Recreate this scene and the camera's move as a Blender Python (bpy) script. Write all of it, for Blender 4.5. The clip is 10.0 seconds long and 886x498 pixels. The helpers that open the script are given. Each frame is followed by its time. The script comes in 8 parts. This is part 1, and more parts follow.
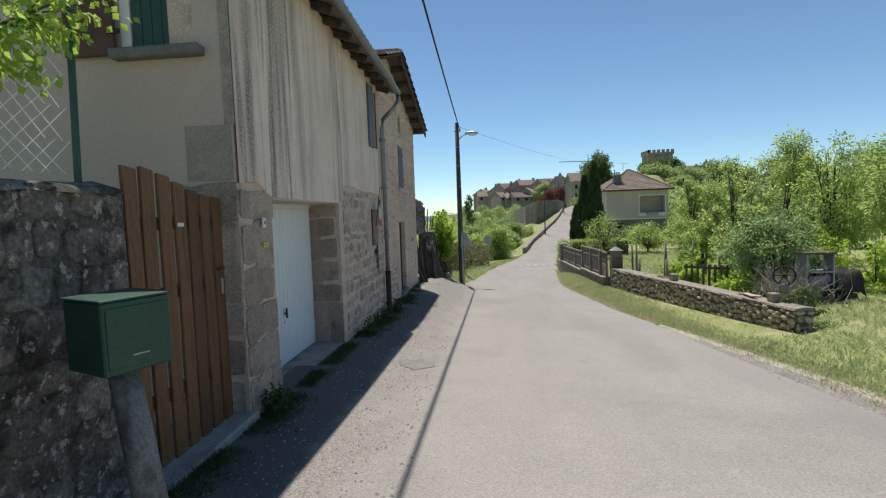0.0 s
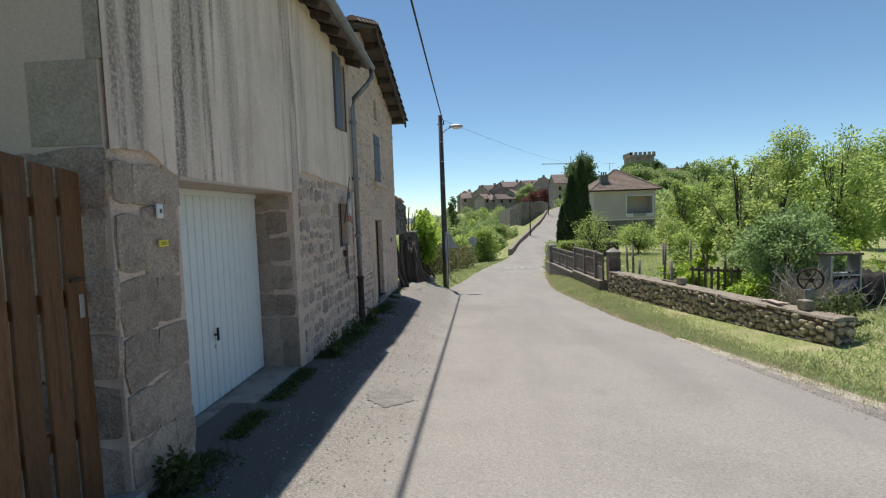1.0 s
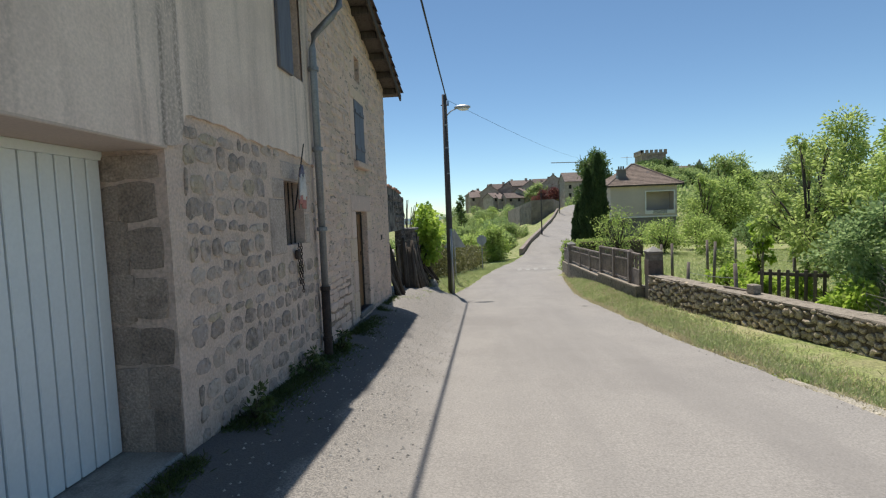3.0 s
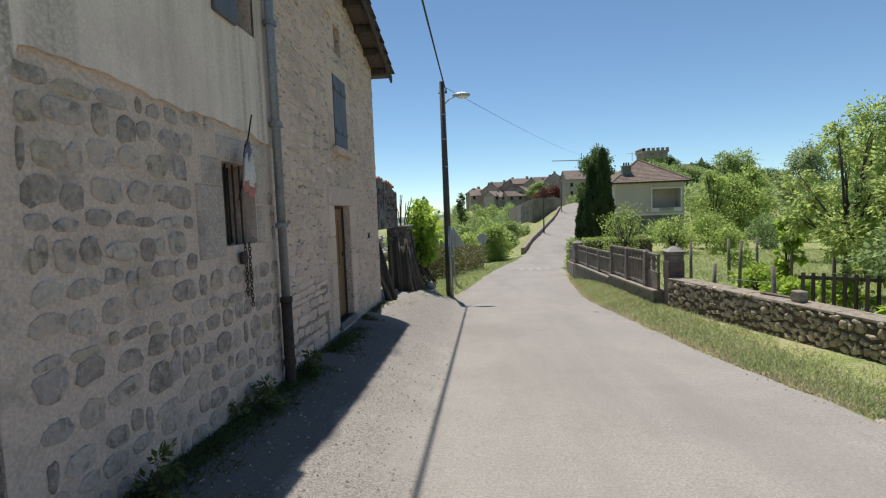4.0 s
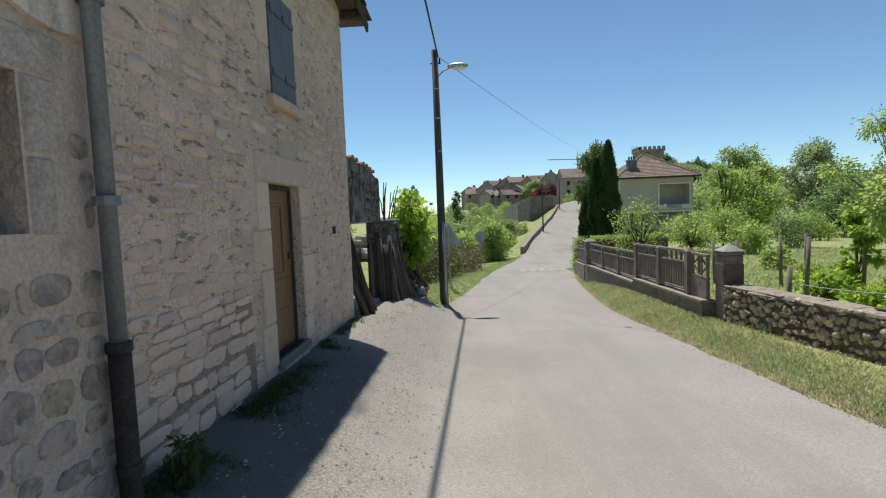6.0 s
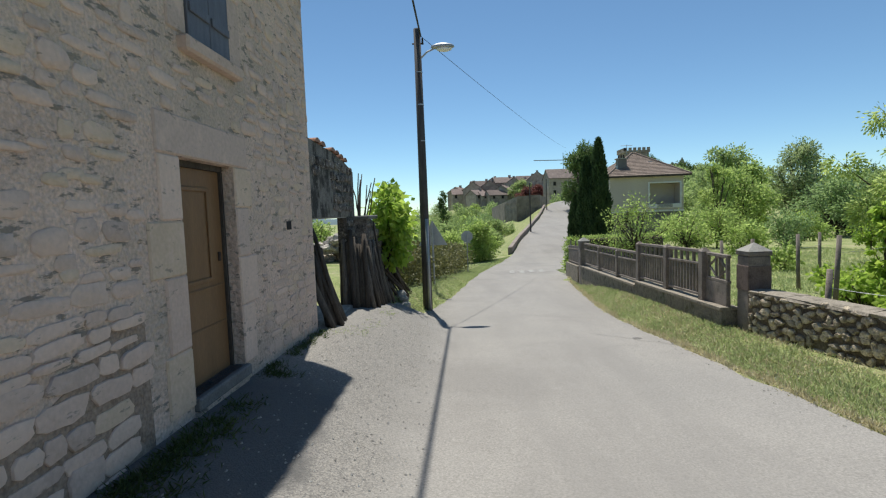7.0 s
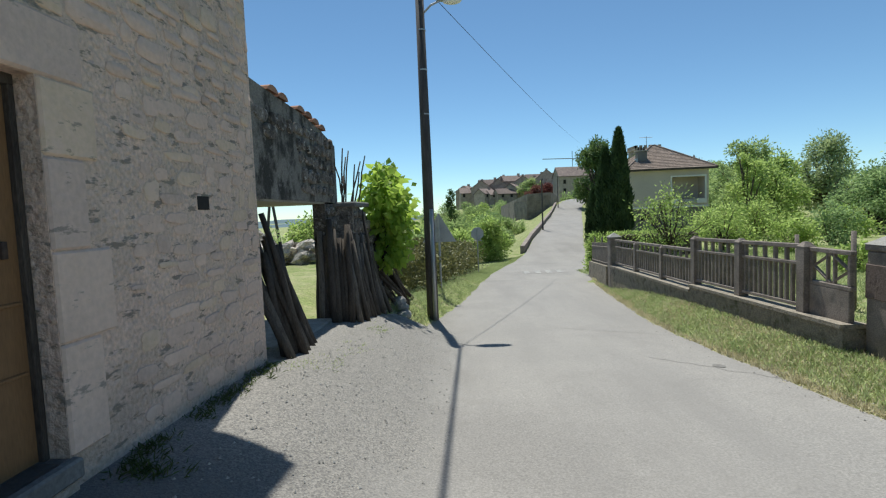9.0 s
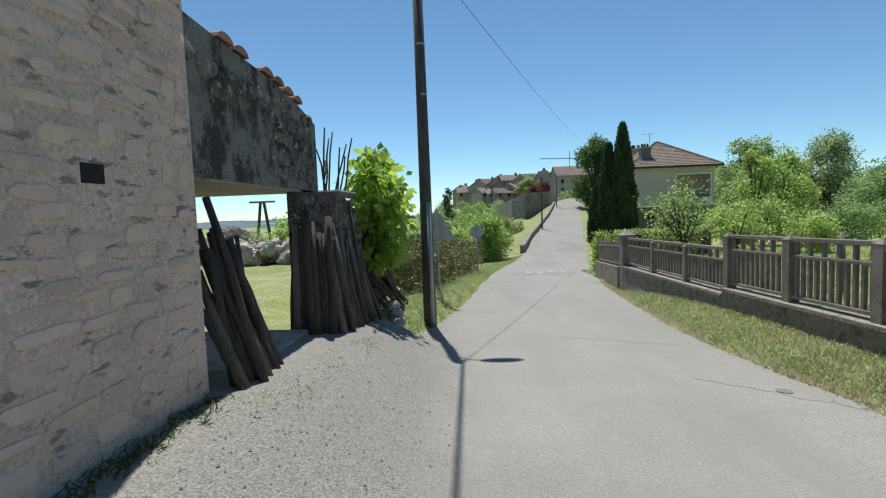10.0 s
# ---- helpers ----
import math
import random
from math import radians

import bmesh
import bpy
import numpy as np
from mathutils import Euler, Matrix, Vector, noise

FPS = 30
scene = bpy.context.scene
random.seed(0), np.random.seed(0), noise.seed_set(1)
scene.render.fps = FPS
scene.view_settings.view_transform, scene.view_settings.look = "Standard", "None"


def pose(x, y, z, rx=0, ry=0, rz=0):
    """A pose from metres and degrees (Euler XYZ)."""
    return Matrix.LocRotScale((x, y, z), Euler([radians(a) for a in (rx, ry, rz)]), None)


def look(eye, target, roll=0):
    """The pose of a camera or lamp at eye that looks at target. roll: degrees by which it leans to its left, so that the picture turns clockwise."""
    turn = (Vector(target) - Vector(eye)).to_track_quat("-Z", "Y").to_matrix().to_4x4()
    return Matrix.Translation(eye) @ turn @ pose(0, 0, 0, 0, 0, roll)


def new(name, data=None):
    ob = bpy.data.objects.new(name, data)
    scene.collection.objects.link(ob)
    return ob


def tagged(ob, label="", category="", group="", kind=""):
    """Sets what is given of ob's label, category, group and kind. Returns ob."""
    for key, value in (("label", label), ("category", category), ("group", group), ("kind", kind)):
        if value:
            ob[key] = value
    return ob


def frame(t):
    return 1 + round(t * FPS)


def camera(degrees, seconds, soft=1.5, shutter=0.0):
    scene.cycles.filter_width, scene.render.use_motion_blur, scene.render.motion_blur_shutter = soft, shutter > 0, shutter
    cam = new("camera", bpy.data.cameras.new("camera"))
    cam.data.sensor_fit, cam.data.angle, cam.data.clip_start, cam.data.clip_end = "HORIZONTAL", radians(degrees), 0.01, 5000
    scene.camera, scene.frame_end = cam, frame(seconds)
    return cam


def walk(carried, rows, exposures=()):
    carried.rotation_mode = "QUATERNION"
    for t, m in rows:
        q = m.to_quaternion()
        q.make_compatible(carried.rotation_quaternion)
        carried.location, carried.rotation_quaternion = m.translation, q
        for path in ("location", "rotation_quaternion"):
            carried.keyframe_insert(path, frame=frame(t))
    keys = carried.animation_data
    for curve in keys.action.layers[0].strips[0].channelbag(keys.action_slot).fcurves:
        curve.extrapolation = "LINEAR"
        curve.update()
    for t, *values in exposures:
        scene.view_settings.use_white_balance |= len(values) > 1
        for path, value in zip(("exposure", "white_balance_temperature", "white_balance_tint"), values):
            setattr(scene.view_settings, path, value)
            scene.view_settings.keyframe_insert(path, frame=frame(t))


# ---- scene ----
cam = camera(82.0, 10.0, soft=1.2)
PATH = [
    (0, (0.275, 0.264, 1.639), (0.092, 2.251, 1.496), -2.0),
    (0.5, (0.239, 1.005, 1.583), (0.067, 2.993, 1.444), -2.0),
    (1, (0.173, 1.785, 1.513), (0.054, 3.777, 1.376), -2.0),
    (1.5, (0.236, 2.396, 1.472), (0.077, 4.385, 1.336), -2.1),
    (2, (0.137, 3.177, 1.391), (0.021, 5.17, 1.258), -2.1),
    (2.5, (0.138, 3.855, 1.34), (-0.007, 5.845, 1.207), -2.3),
    (4, (0.144, 5.849, 1.245), (-0.011, 7.838, 1.103), -2.2),
    (4.5, (0.086, 6.511, 1.194), (-0.034, 8.503, 1.052), -2.1),
    (5, (0.103, 7.136, 1.153), (-0.045, 9.125, 1.008), -2.2),
    (6.5, (-0.03, 9.089, 0.999), (-0.142, 11.08, 0.854), -2.2),
    (7, (-0.012, 9.754, 0.942), (-0.095, 11.747, 0.797), -2.1),
    (7.5, (-0.037, 10.348, 0.891), (-0.129, 12.341, 0.745), -2.2),
    (8, (-0.036, 10.932, 0.838), (-0.138, 12.924, 0.69), -2.3),
    (8.5, (-0.013, 11.444, 0.78), (-0.172, 13.432, 0.635), -2.3),
    (9, (-0.109, 12.055, 0.714), (-0.224, 14.047, 0.569), -2.3),
    (9.5, (-0.157, 12.658, 0.667), (-0.276, 14.649, 0.518), -2.2),
    (10, (-0.22, 13.259, 0.598), (-0.322, 15.251, 0.451), -2.1),
]
walk(cam, [(t, look(eye, target, roll)) for t, eye, target, roll in PATH],
     exposures=((0, 0.06, 6650, 12), (5, 0.07, 6680, 11.5), (7.5, 0.07, 6360, 7.5), (10, 0.07, 6260, 6)))

# ---- light ----
SUN_AZ, SUN_EL = radians(-11.0), radians(66.0)      # azimuth from +y, towards +x
world = bpy.data.worlds.new("sky")
scene.world = world
world.use_nodes = True
wn = world.node_tree.nodes
sky = wn.new("ShaderNodeTexSky")
sky.sky_type = "NISHITA"
sky.sun_disc = False
sky.sun_elevation, sky.sun_rotation = SUN_EL, SUN_AZ
sky.air_density, sky.dust_density, sky.ozone_density, sky.altitude = 1.0, 0.0, 3.8, 2400
wn["Background"].inputs["Strength"].default_value = 0.12
tint = wn.new("ShaderNodeMix")          # clear dry summer air
tint.data_type, tint.blend_type = "RGBA", "MULTIPLY"
tint.inputs["Factor"].default_value = 1.0
tint.inputs["B"].default_value = (0.92, 1.03, 0.97, 1)
world.node_tree.links.new(sky.outputs[0], tint.inputs["A"])
world.node_tree.links.new(tint.outputs["Result"], wn["Background"].inputs["Color"])
sun = new("sun", bpy.data.lights.new("sun", "SUN"))
sun.data.energy, sun.data.angle, sun.data.color = 5.0, radians(0.53), (1.0, 0.955, 0.88)
_to_sun = Vector((math.sin(SUN_AZ) * math.cos(SUN_EL), math.cos(SUN_AZ) * math.cos(SUN_EL), math.sin(SUN_EL)))
sun.matrix_world = look(_to_sun * 60, (0, 0, 0))

# ---- small mesh helpers ----
rng = random.Random(7)


def obj_from(name, verts, faces, material, parent=None, label="", smooth=False):
    me = bpy.data.meshes.new(name)
    me.from_pydata([tuple(v) for v in verts], [], faces)
    if material:
        me.materials.append(material)
    if smooth:
        me.polygons.foreach_set("use_smooth", [True] * len(me.polygons))
    me.update()
    ob = new(name, me)
    if parent:
        ob.parent = parent
    if label:
        ob["label"] = label
    return ob


def part(name, bm, material, parent=None, label="", smooth=False):
    me = bpy.data.meshes.new(name)
    bm.to_mesh(me)
    bm.free()
    if material:
        me.materials.append(material)
    if smooth:
        me.polygons.foreach_set("use_smooth", [True] * len(me.polygons))
    ob = new(name, me)
    if parent:
        ob.parent = parent
    if label:
        ob["label"] = label
    return ob


def thing(name, at, label, category, group="", kind=""):
    ob = new(name)
    ob.empty_display_size = 0.2
    ob.matrix_world = pose(*at) if len(at) < 7 else at
    return tagged(ob, label, category, group, kind)


def box(bm, x0, y0, z0, x1, y1, z1, bevel=0.0, m=None):
    """A block between two corners, its edges broken by bevel."""
    r = bmesh.ops.create_cube(bm, size=1.0)
    vs = r["verts"]
    bmesh.ops.scale(bm, vec=(abs(x1 - x0), abs(y1 - y0), abs(z1 - z0)), verts=vs)
    bmesh.ops.translate(bm, vec=((x0 + x1) / 2, (y0 + y1) / 2, (z0 + z1) / 2), verts=vs)
    if bevel > 0:
        es = list({e for v in vs for e in v.link_edges})
        r = bmesh.ops.bevel(bm, geom=es, offset=bevel, segments=1, affect="EDGES", clamp_overlap=True)
        vs = list({v for f in r["faces"] for v in f.verts} | {v for v in vs if v.is_valid})
    if m is not None:
        bmesh.ops.transform(bm, matrix=m, verts=[v for v in vs if v.is_valid])
    return bm


def B(*a, **k):
    return box(bmesh.new(), *a, **k)


def tube_data(points, radii, sides=6, caps=True):
    """Vertices and faces of a tapered tube along points."""
    pts = [Vector(p) for p in points]
    vs, fs = [], []
    up = Vector((0.31, 0.17, 0.93))
    for i, p in enumerate(pts):
        d = (pts[min(i + 1, len(pts) - 1)] - pts[max(i - 1, 0)]).normalized()
        a = d.cross(up)
        if a.length < 0.05:
            a = d.cross(Vector((1, 0, 0)))
        a.normalize()
        b = d.cross(a)
        for k in range(sides):
            w = 2 * math.pi * k / sides
            vs.append(p + (a * math.cos(w) + b * math.sin(w)) * radii[i])
    for i in range(len(pts) - 1):
        for k in range(sides):
            k2 = (k + 1) % sides
            fs.append((i * sides + k, i * sides + k2, (i + 1) * sides + k2, (i + 1) * sides + k))
    if caps:
        fs.append(tuple(range(sides))[::-1])
        fs.append(tuple((len(pts) - 1) * sides + k for k in range(sides)))
    return vs, fs


class Soup:
    """Joined geometry, gathered as plain lists."""

    def __init__(self):
        self.v, self.f = [], []

    def add(self, vs, fs):
        n = len(self.v)
        self.v += [tuple(v) for v in vs]
        self.f += [tuple(i + n for i in f) for f in fs]
        return self

    def tube(self, points, radii, sides=6):
        return self.add(*tube_data(points, radii, sides))

    def done(self, name, material, parent=None, label="", smooth=False):
        return obj_from(name, self.v, self.f, material, parent, label, smooth)


def prism(outline, d0, d1, axis="x"):
    """Outline (a, b) pushed from d0 to d1 along an axis; a, b are the two other axes in order."""
    n = len(outline)

    def at(a, b, d):
        return {"x": (d, a, b), "y": (a, d, b), "z": (a, b, d)}[axis]

    vs = [at(a, b, d0) for a, b in outline] + [at(a, b, d1) for a, b in outline]
    fs = [tuple(range(n))[::-1], tuple(range(n, 2 * n))]
    fs += [(i, (i + 1) % n, n + (i + 1) % n, n + i) for i in range(n)]
    return vs, fs


def recalc(ob):
    bm = bmesh.new()
    bm.from_mesh(ob.data)
    bmesh.ops.recalc_face_normals(bm, faces=bm.faces)
    bm.to_mesh(ob.data)
    bm.free()
    return ob


# ---- materials ----
def surface(name, tones, scale=3.0, rough=0.85, fine=40.0, fine_amount=0.25, bump=0.3, bump_scale=60.0, bump_dist=0.01,
            metal=0.0, vary=0.0, island=False, stretch=(1, 1, 1), spec=0.3, local=False):
    """Tones mixed by coarse noise, fine grain over it, relief from a third noise; vary: spread of brightness from piece to piece."""
    m = bpy.data.materials.new(name)
    m.use_nodes = True
    nt = m.node_tree
    nd, ln = nt.nodes, nt.links
    p = nd["Principled BSDF"]
    p.inputs["Roughness"].default_value, p.inputs["Metallic"].default_value = rough, metal
    p.inputs["Specular IOR Level"].default_value = spec
    if local:
        src = nd.new("ShaderNodeTexCoord").outputs["Object"]
    else:
        src = nd.new("ShaderNodeNewGeometry").outputs["Position"]
    mp = nd.new("ShaderNodeMapping")
    mp.inputs["Scale"].default_value = stretch
    ln.new(src, mp.inputs[0])
    n1 = nd.new("ShaderNodeTexNoise")
    n1.inputs["Scale"].default_value, n1.inputs["Detail"].default_value, n1.inputs["Roughness"].default_value = scale, 5, 0.6
    ln.new(mp.outputs[0], n1.inputs["Vector"])
    ramp = nd.new("ShaderNodeValToRGB")
    el = ramp.color_ramp.elements
    k = len(tones)
    for i, c in enumerate(tones):
        e = el[i] if i < 2 else el.new(0.5)
        e.color = (*c, 1)
    for i, c in enumerate(tones):
        el[i].position = 0.32 + 0.36 * i / max(1, k - 1)
        el[i].color = (*c, 1)
    ln.new(n1.outputs[0], ramp.inputs[0])
    n2 = nd.new("ShaderNodeTexNoise")
    n2.inputs["Scale"].default_value, n2.inputs["Detail"].default_value = fine, 4
    ln.new(mp.outputs[0], n2.inputs["Vector"])
    mr = nd.new("ShaderNodeMapRange")
    mr.inputs["From Min"].default_value, mr.inputs["From Max"].default_value = 0.3, 0.7
    mr.inputs["To Min"].default_value, mr.inputs["To Max"].default_value = 1 - fine_amount, 1 + fine_amount
    ln.new(n2.outputs[0], mr.inputs[0])
    hs = nd.new("ShaderNodeHueSaturation")
    ln.new(ramp.outputs[0], hs.inputs["Color"])
    last = mr.outputs[0]
    if vary:
        rnd = nd.new("ShaderNodeNewGeometry").outputs["Random Per Island"] if island else nd.new("ShaderNodeObjectInfo").outputs["Random"]
        m2 = nd.new("ShaderNodeMapRange")
        m2.inputs["To Min"].default_value, m2.inputs["To Max"].default_value = 1 - vary, 1 + vary
        ln.new(rnd, m2.inputs[0])
        mul = nd.new("ShaderNodeMath")
        mul.operation = "MULTIPLY"
        ln.new(last, mul.inputs[0])
        ln.new(m2.outputs[0], mul.inputs[1])
        last = mul.outputs[0]
    ln.new(last, hs.inputs["Value"])
    ln.new(hs.outputs[0], p.inputs["Base Color"])
    if bump:
        n3 = nd.new("ShaderNodeTexNoise")
        n3.inputs["Scale"].default_value, n3.inputs["Detail"].default_value = bump_scale, 5
        ln.new(mp.outputs[0], n3.inputs["Vector"])
        bp = nd.new("ShaderNodeBump")
        bp.inputs["Strength"].default_value, bp.inputs["Distance"].default_value = bump, bump_dist
        ln.new(n3.outputs[0], bp.inputs["Height"])
        ln.new(bp.outputs[0], p.inputs["Normal"])
    return m


def overlay(m, colour, scale, lo, hi, stretch=(1, 1, 1), strength=1.0, detail=6):
    """Patches of another colour (stains, moss, lichen, painted crevice shade) laid over a surface() by a noise
    threshold.
    """
    nt = m.node_tree
    nd, ln = nt.nodes, nt.links
    p = nd["Principled BSDF"]
    was = p.inputs["Base Color"].links[0].from_socket
    mp = nd.new("ShaderNodeMapping")
    mp.inputs["Scale"].default_value = stretch
    mp.inputs["Location"].default_value = (scale * 3.1, 1.7, 0.6)
    ln.new(nd.new("ShaderNodeNewGeometry").outputs["Position"], mp.inputs[0])
    n = nd.new("ShaderNodeTexNoise")
    n.inputs["Scale"].default_value, n.inputs["Detail"].default_value, n.inputs["Roughness"].default_value = scale, detail, 0.65
    ln.new(mp.outputs[0], n.inputs["Vector"])
    mr = nd.new("ShaderNodeMapRange")
    mr.inputs["From Min"].default_value, mr.inputs["From Max"].default_value = lo, hi
    mr.inputs["To Max"].default_value = strength
    ln.new(n.outputs[0], mr.inputs[0])
    mx = nd.new("ShaderNodeMix")
    mx.data_type = "RGBA"
    ln.new(mr.outputs[0], mx.inputs["Factor"])
    ln.new(was, mx.inputs["A"])
    mx.inputs["B"].default_value = (*colour, 1)
    ln.new(mx.outputs["Result"], p.inputs["Base Color"])
    return m


def piece_tones(m, tones, amount, island=False):
    """Each stone takes one of several tones, mixed into the grain it has."""
    nt = m.node_tree
    nd, ln = nt.nodes, nt.links
    p = nd["Principled BSDF"]
    was = p.inputs["Base Color"].links[0].from_socket
    src = nd.new("ShaderNodeNewGeometry").outputs["Random Per Island"] if island else nd.new("ShaderNodeObjectInfo").outputs["Random"]
    scr = nd.new("ShaderNodeTexWhiteNoise")
    scr.noise_dimensions = "1D"
    ln.new(src, scr.inputs["W"])
    ramp = nd.new("ShaderNodeValToRGB")
    ramp.color_ramp.interpolation = "CONSTANT"
    el = ramp.color_ramp.elements
    for i, c in enumerate(tones):
        e = el[i] if i < 2 else el.new(1.0)
        e.position, e.color = i / len(tones), (*c, 1)
    ln.new(scr.outputs["Value"], ramp.inputs[0])
    mx = nd.new("ShaderNodeMix")
    mx.data_type = "RGBA"
    mx.inputs["Factor"].default_value = amount
    ln.new(was, mx.inputs["A"])
    ln.new(ramp.outputs[0], mx.inputs["B"])
    ln.new(mx.outputs["Result"], p.inputs["Base Color"])
    return m


def leafy(name, dark, light, translucent=0.35, rough=0.55):
    """Foliage: each leaf its own green, part of the light going through."""
    m = bpy.data.materials.new(name)
    m.use_nodes = True
    nt = m.node_tree
    nd, ln = nt.nodes, nt.links
    p = nd["Principled BSDF"]
    p.inputs["Roughness"].default_value = rough
    p.inputs["Specular IOR Level"].default_value = 0.3
    g = nd.new("ShaderNodeNewGeometry")
    ramp = nd.new("ShaderNodeValToRGB")
    ramp.color_ramp.elements[0].color, ramp.color_ramp.elements[1].color = (*dark, 1), (*light, 1)
    n = nd.new("ShaderNodeTexNoise")
    n.inputs["Scale"].default_value = 1.1
    ln.new(g.outputs["Position"], n.inputs["Vector"])
    av = nd.new("ShaderNodeMath")
    av.operation = "MULTIPLY_ADD"
    ln.new(g.outputs["Random Per Island"], av.inputs[0])
    av.inputs[1].default_value = 0.6
    sc = nd.new("ShaderNodeMapRange")
    sc.inputs["From Min"].default_value, sc.inputs["From Max"].default_value, sc.inputs["To Max"].default_value = 0.3, 0.7, 0.45
    ln.new(n.outputs[0], sc.inputs[0])
    ln.new(sc.outputs[0], av.inputs[2])
    ln.new(av.outputs[0], ramp.inputs[0])
    ln.new(ramp.outputs[0], p.inputs["Base Color"])
    tr = nd.new("ShaderNodeBsdfTranslucent")
    ln.new(ramp.outputs[0], tr.inputs["Color"])
    mix = nd.new("ShaderNodeMixShader")
    mix.inputs[0].default_value = translucent
    ln.new(p.outputs[0], mix.inputs[1])
    ln.new(tr.outputs[0], mix.inputs[2])
    ln.new(mix.outputs[0], nd["Material Output"].inputs["Surface"])
    return m


M_ASPHALT = surface("asphalt", [(0.245, 0.23, 0.21), (0.30, 0.282, 0.256), (0.272, 0.257, 0.235)], 0.35, 0.9, 55, 0.22, 0.35, 90, 0.006)
overlay(M_ASPHALT, (0.17, 0.162, 0.15), 110, 0.56, 0.64, (1, 1, 1), 0.55)
overlay(M_ASPHALT, (0.42, 0.40, 0.36), 75, 0.58, 0.65, (1, 1, 1), 0.6)
overlay(M_ASPHALT, (0.19, 0.182, 0.172), 1.7, 0.64, 0.72, (1, 0.6, 1), 0.4)
overlay(M_ASPHALT, (0.225, 0.212, 0.196), 0.9, 0.46, 0.66, (1, 0.14, 1), 0.55)


def gravel_edge(m):
    """Loose pale gravel where the paving has broken up along the houses, in ragged patches."""
    nt = m.node_tree
    nd, ln = nt.nodes, nt.links
    p = nd["Principled BSDF"]
    was = p.inputs["Base Color"].links[0].from_socket
    pos = nd.new("ShaderNodeNewGeometry").outputs["Position"]
    sp = nd.new("ShaderNodeSeparateXYZ")
    ln.new(pos, sp.inputs[0])
    n = nd.new("ShaderNodeTexNoise")
    n.inputs["Scale"].default_value, n.inputs["Detail"].default_value = 1.6, 6
    ln.new(pos, n.inputs["Vector"])
    ad = nd.new("ShaderNodeMath")
    ad.operation = "MULTIPLY_ADD"
    ln.new(n.outputs[0], ad.inputs[0])
    ad.inputs[1].default_value = 1.5
    ln.new(sp.outputs["X"], ad.inputs[2])
    mr = nd.new("ShaderNodeMapRange")
    mr.inputs["From Min"].default_value, mr.inputs["From Max"].default_value = 0.55, -0.15
    ln.new(ad.outputs[0], mr.inputs[0])
    vo = nd.new("ShaderNodeTexVoronoi")
    vo.inputs["Scale"].default_value = 95
    ln.new(pos, vo.inputs["Vector"])
    r1 = nd.new("ShaderNodeValToRGB")
    for e, q, c in zip(r1.color_ramp.elements, (0.15, 0.85), ((0.125, 0.118, 0.11), (0.35, 0.325, 0.285))):
        e.position, e.color = q, (*c, 1)
    ln.new(vo.outputs["Color"], r1.inputs[0])
    mx = nd.new("ShaderNodeMix")
    mx.data_type = "RGBA"
    sc = nd.new("ShaderNodeMath")
    sc.operation = "MULTIPLY"
    sc.inputs[1].default_value = 0.75
    ln.new(mr.outputs[0], sc.inputs[0])
    ln.new(sc.outputs[0], mx.inputs["Factor"])
    ln.new(was, mx.inputs["A"])
    ln.new(r1.outputs[0], mx.inputs["B"])
    ln.new(mx.outputs["Result"], p.inputs["Base Color"])
    # older, darker tarmac laid along the foot of the houses
    m3 = nd.new("ShaderNodeMath")
    m3.operation = "MULTIPLY_ADD"
    ln.new(n.outputs[0], m3.inputs[0])
    m3.inputs[1].default_value = 0.5
    ln.new(sp.outputs["X"], m3.inputs[2])
    mr3 = nd.new("ShaderNodeMapRange")
    mr3.inputs["From Min"].default_value, mr3.inputs["From Max"].default_value, mr3.inputs["To Max"].default_value = -0.86, -0.98, 0.8
    ln.new(m3.outputs[0], mr3.inputs[0])
    my = nd.new("ShaderNodeMapRange")
    my.inputs["From Min"].default_value, my.inputs["From Max"].default_value = 15.2, 14.2
    ln.new(sp.outputs["Y"], my.inputs[0])
    mm = nd.new("ShaderNodeMath")
    mm.operation = "MULTIPLY"
    ln.new(mr3.outputs[0], mm.inputs[0])
    ln.new(my.outputs[0], mm.inputs[1])
    mx3 = nd.new("ShaderNodeMix")
    mx3.data_type = "RGBA"
    ln.new(mm.outputs[0], mx3.inputs["Factor"])
    ln.new(mx.outputs["Result"], mx3.inputs["A"])
    mx3.inputs["B"].default_value = (0.10, 0.097, 0.093, 1)
    ln.new(mx3.outputs["Result"], p.inputs["Base Color"])
    b0 = p.inputs["Normal"].links[0].from_node
    bp = nd.new("ShaderNodeBump")
    bp.inputs["Distance"].default_value = 0.006
    ln.new(sc.outputs[0], bp.inputs["Strength"])
    ln.new(vo.outputs["Distance"], bp.inputs["Height"])
    ln.new(b0.outputs[0], bp.inputs["Normal"])
    ln.new(bp.outputs[0], p.inputs["Normal"])


gravel_edge(M_ASPHALT)
M_SHOULDER = surface("worn_gravelly_asphalt", [(0.16, 0.152, 0.14), (0.27, 0.25, 0.22), (0.21, 0.20, 0.175)], 1.6, 0.95, 70, 0.55, 0.9, 60, 0.02)
overlay(M_SHOULDER, (0.36, 0.33, 0.28), 30, 0.56, 0.64, (1, 1, 1), 0.7)
overlay(M_SHOULDER, (0.075, 0.075, 0.07), 2.2, 0.60, 0.72, (1, 1, 1), 0.55)
M_GROUND = surface("grassy_soil", [(0.19, 0.24, 0.08), (0.26, 0.30, 0.11), (0.35, 0.335, 0.17)], 0.9, 1.0, 25, 0.45, 0.8, 30, 0.05)
overlay(M_GROUND, (0.46, 0.40, 0.255), 2.0, 0.48, 0.68, (1, 1, 1), 0.7)
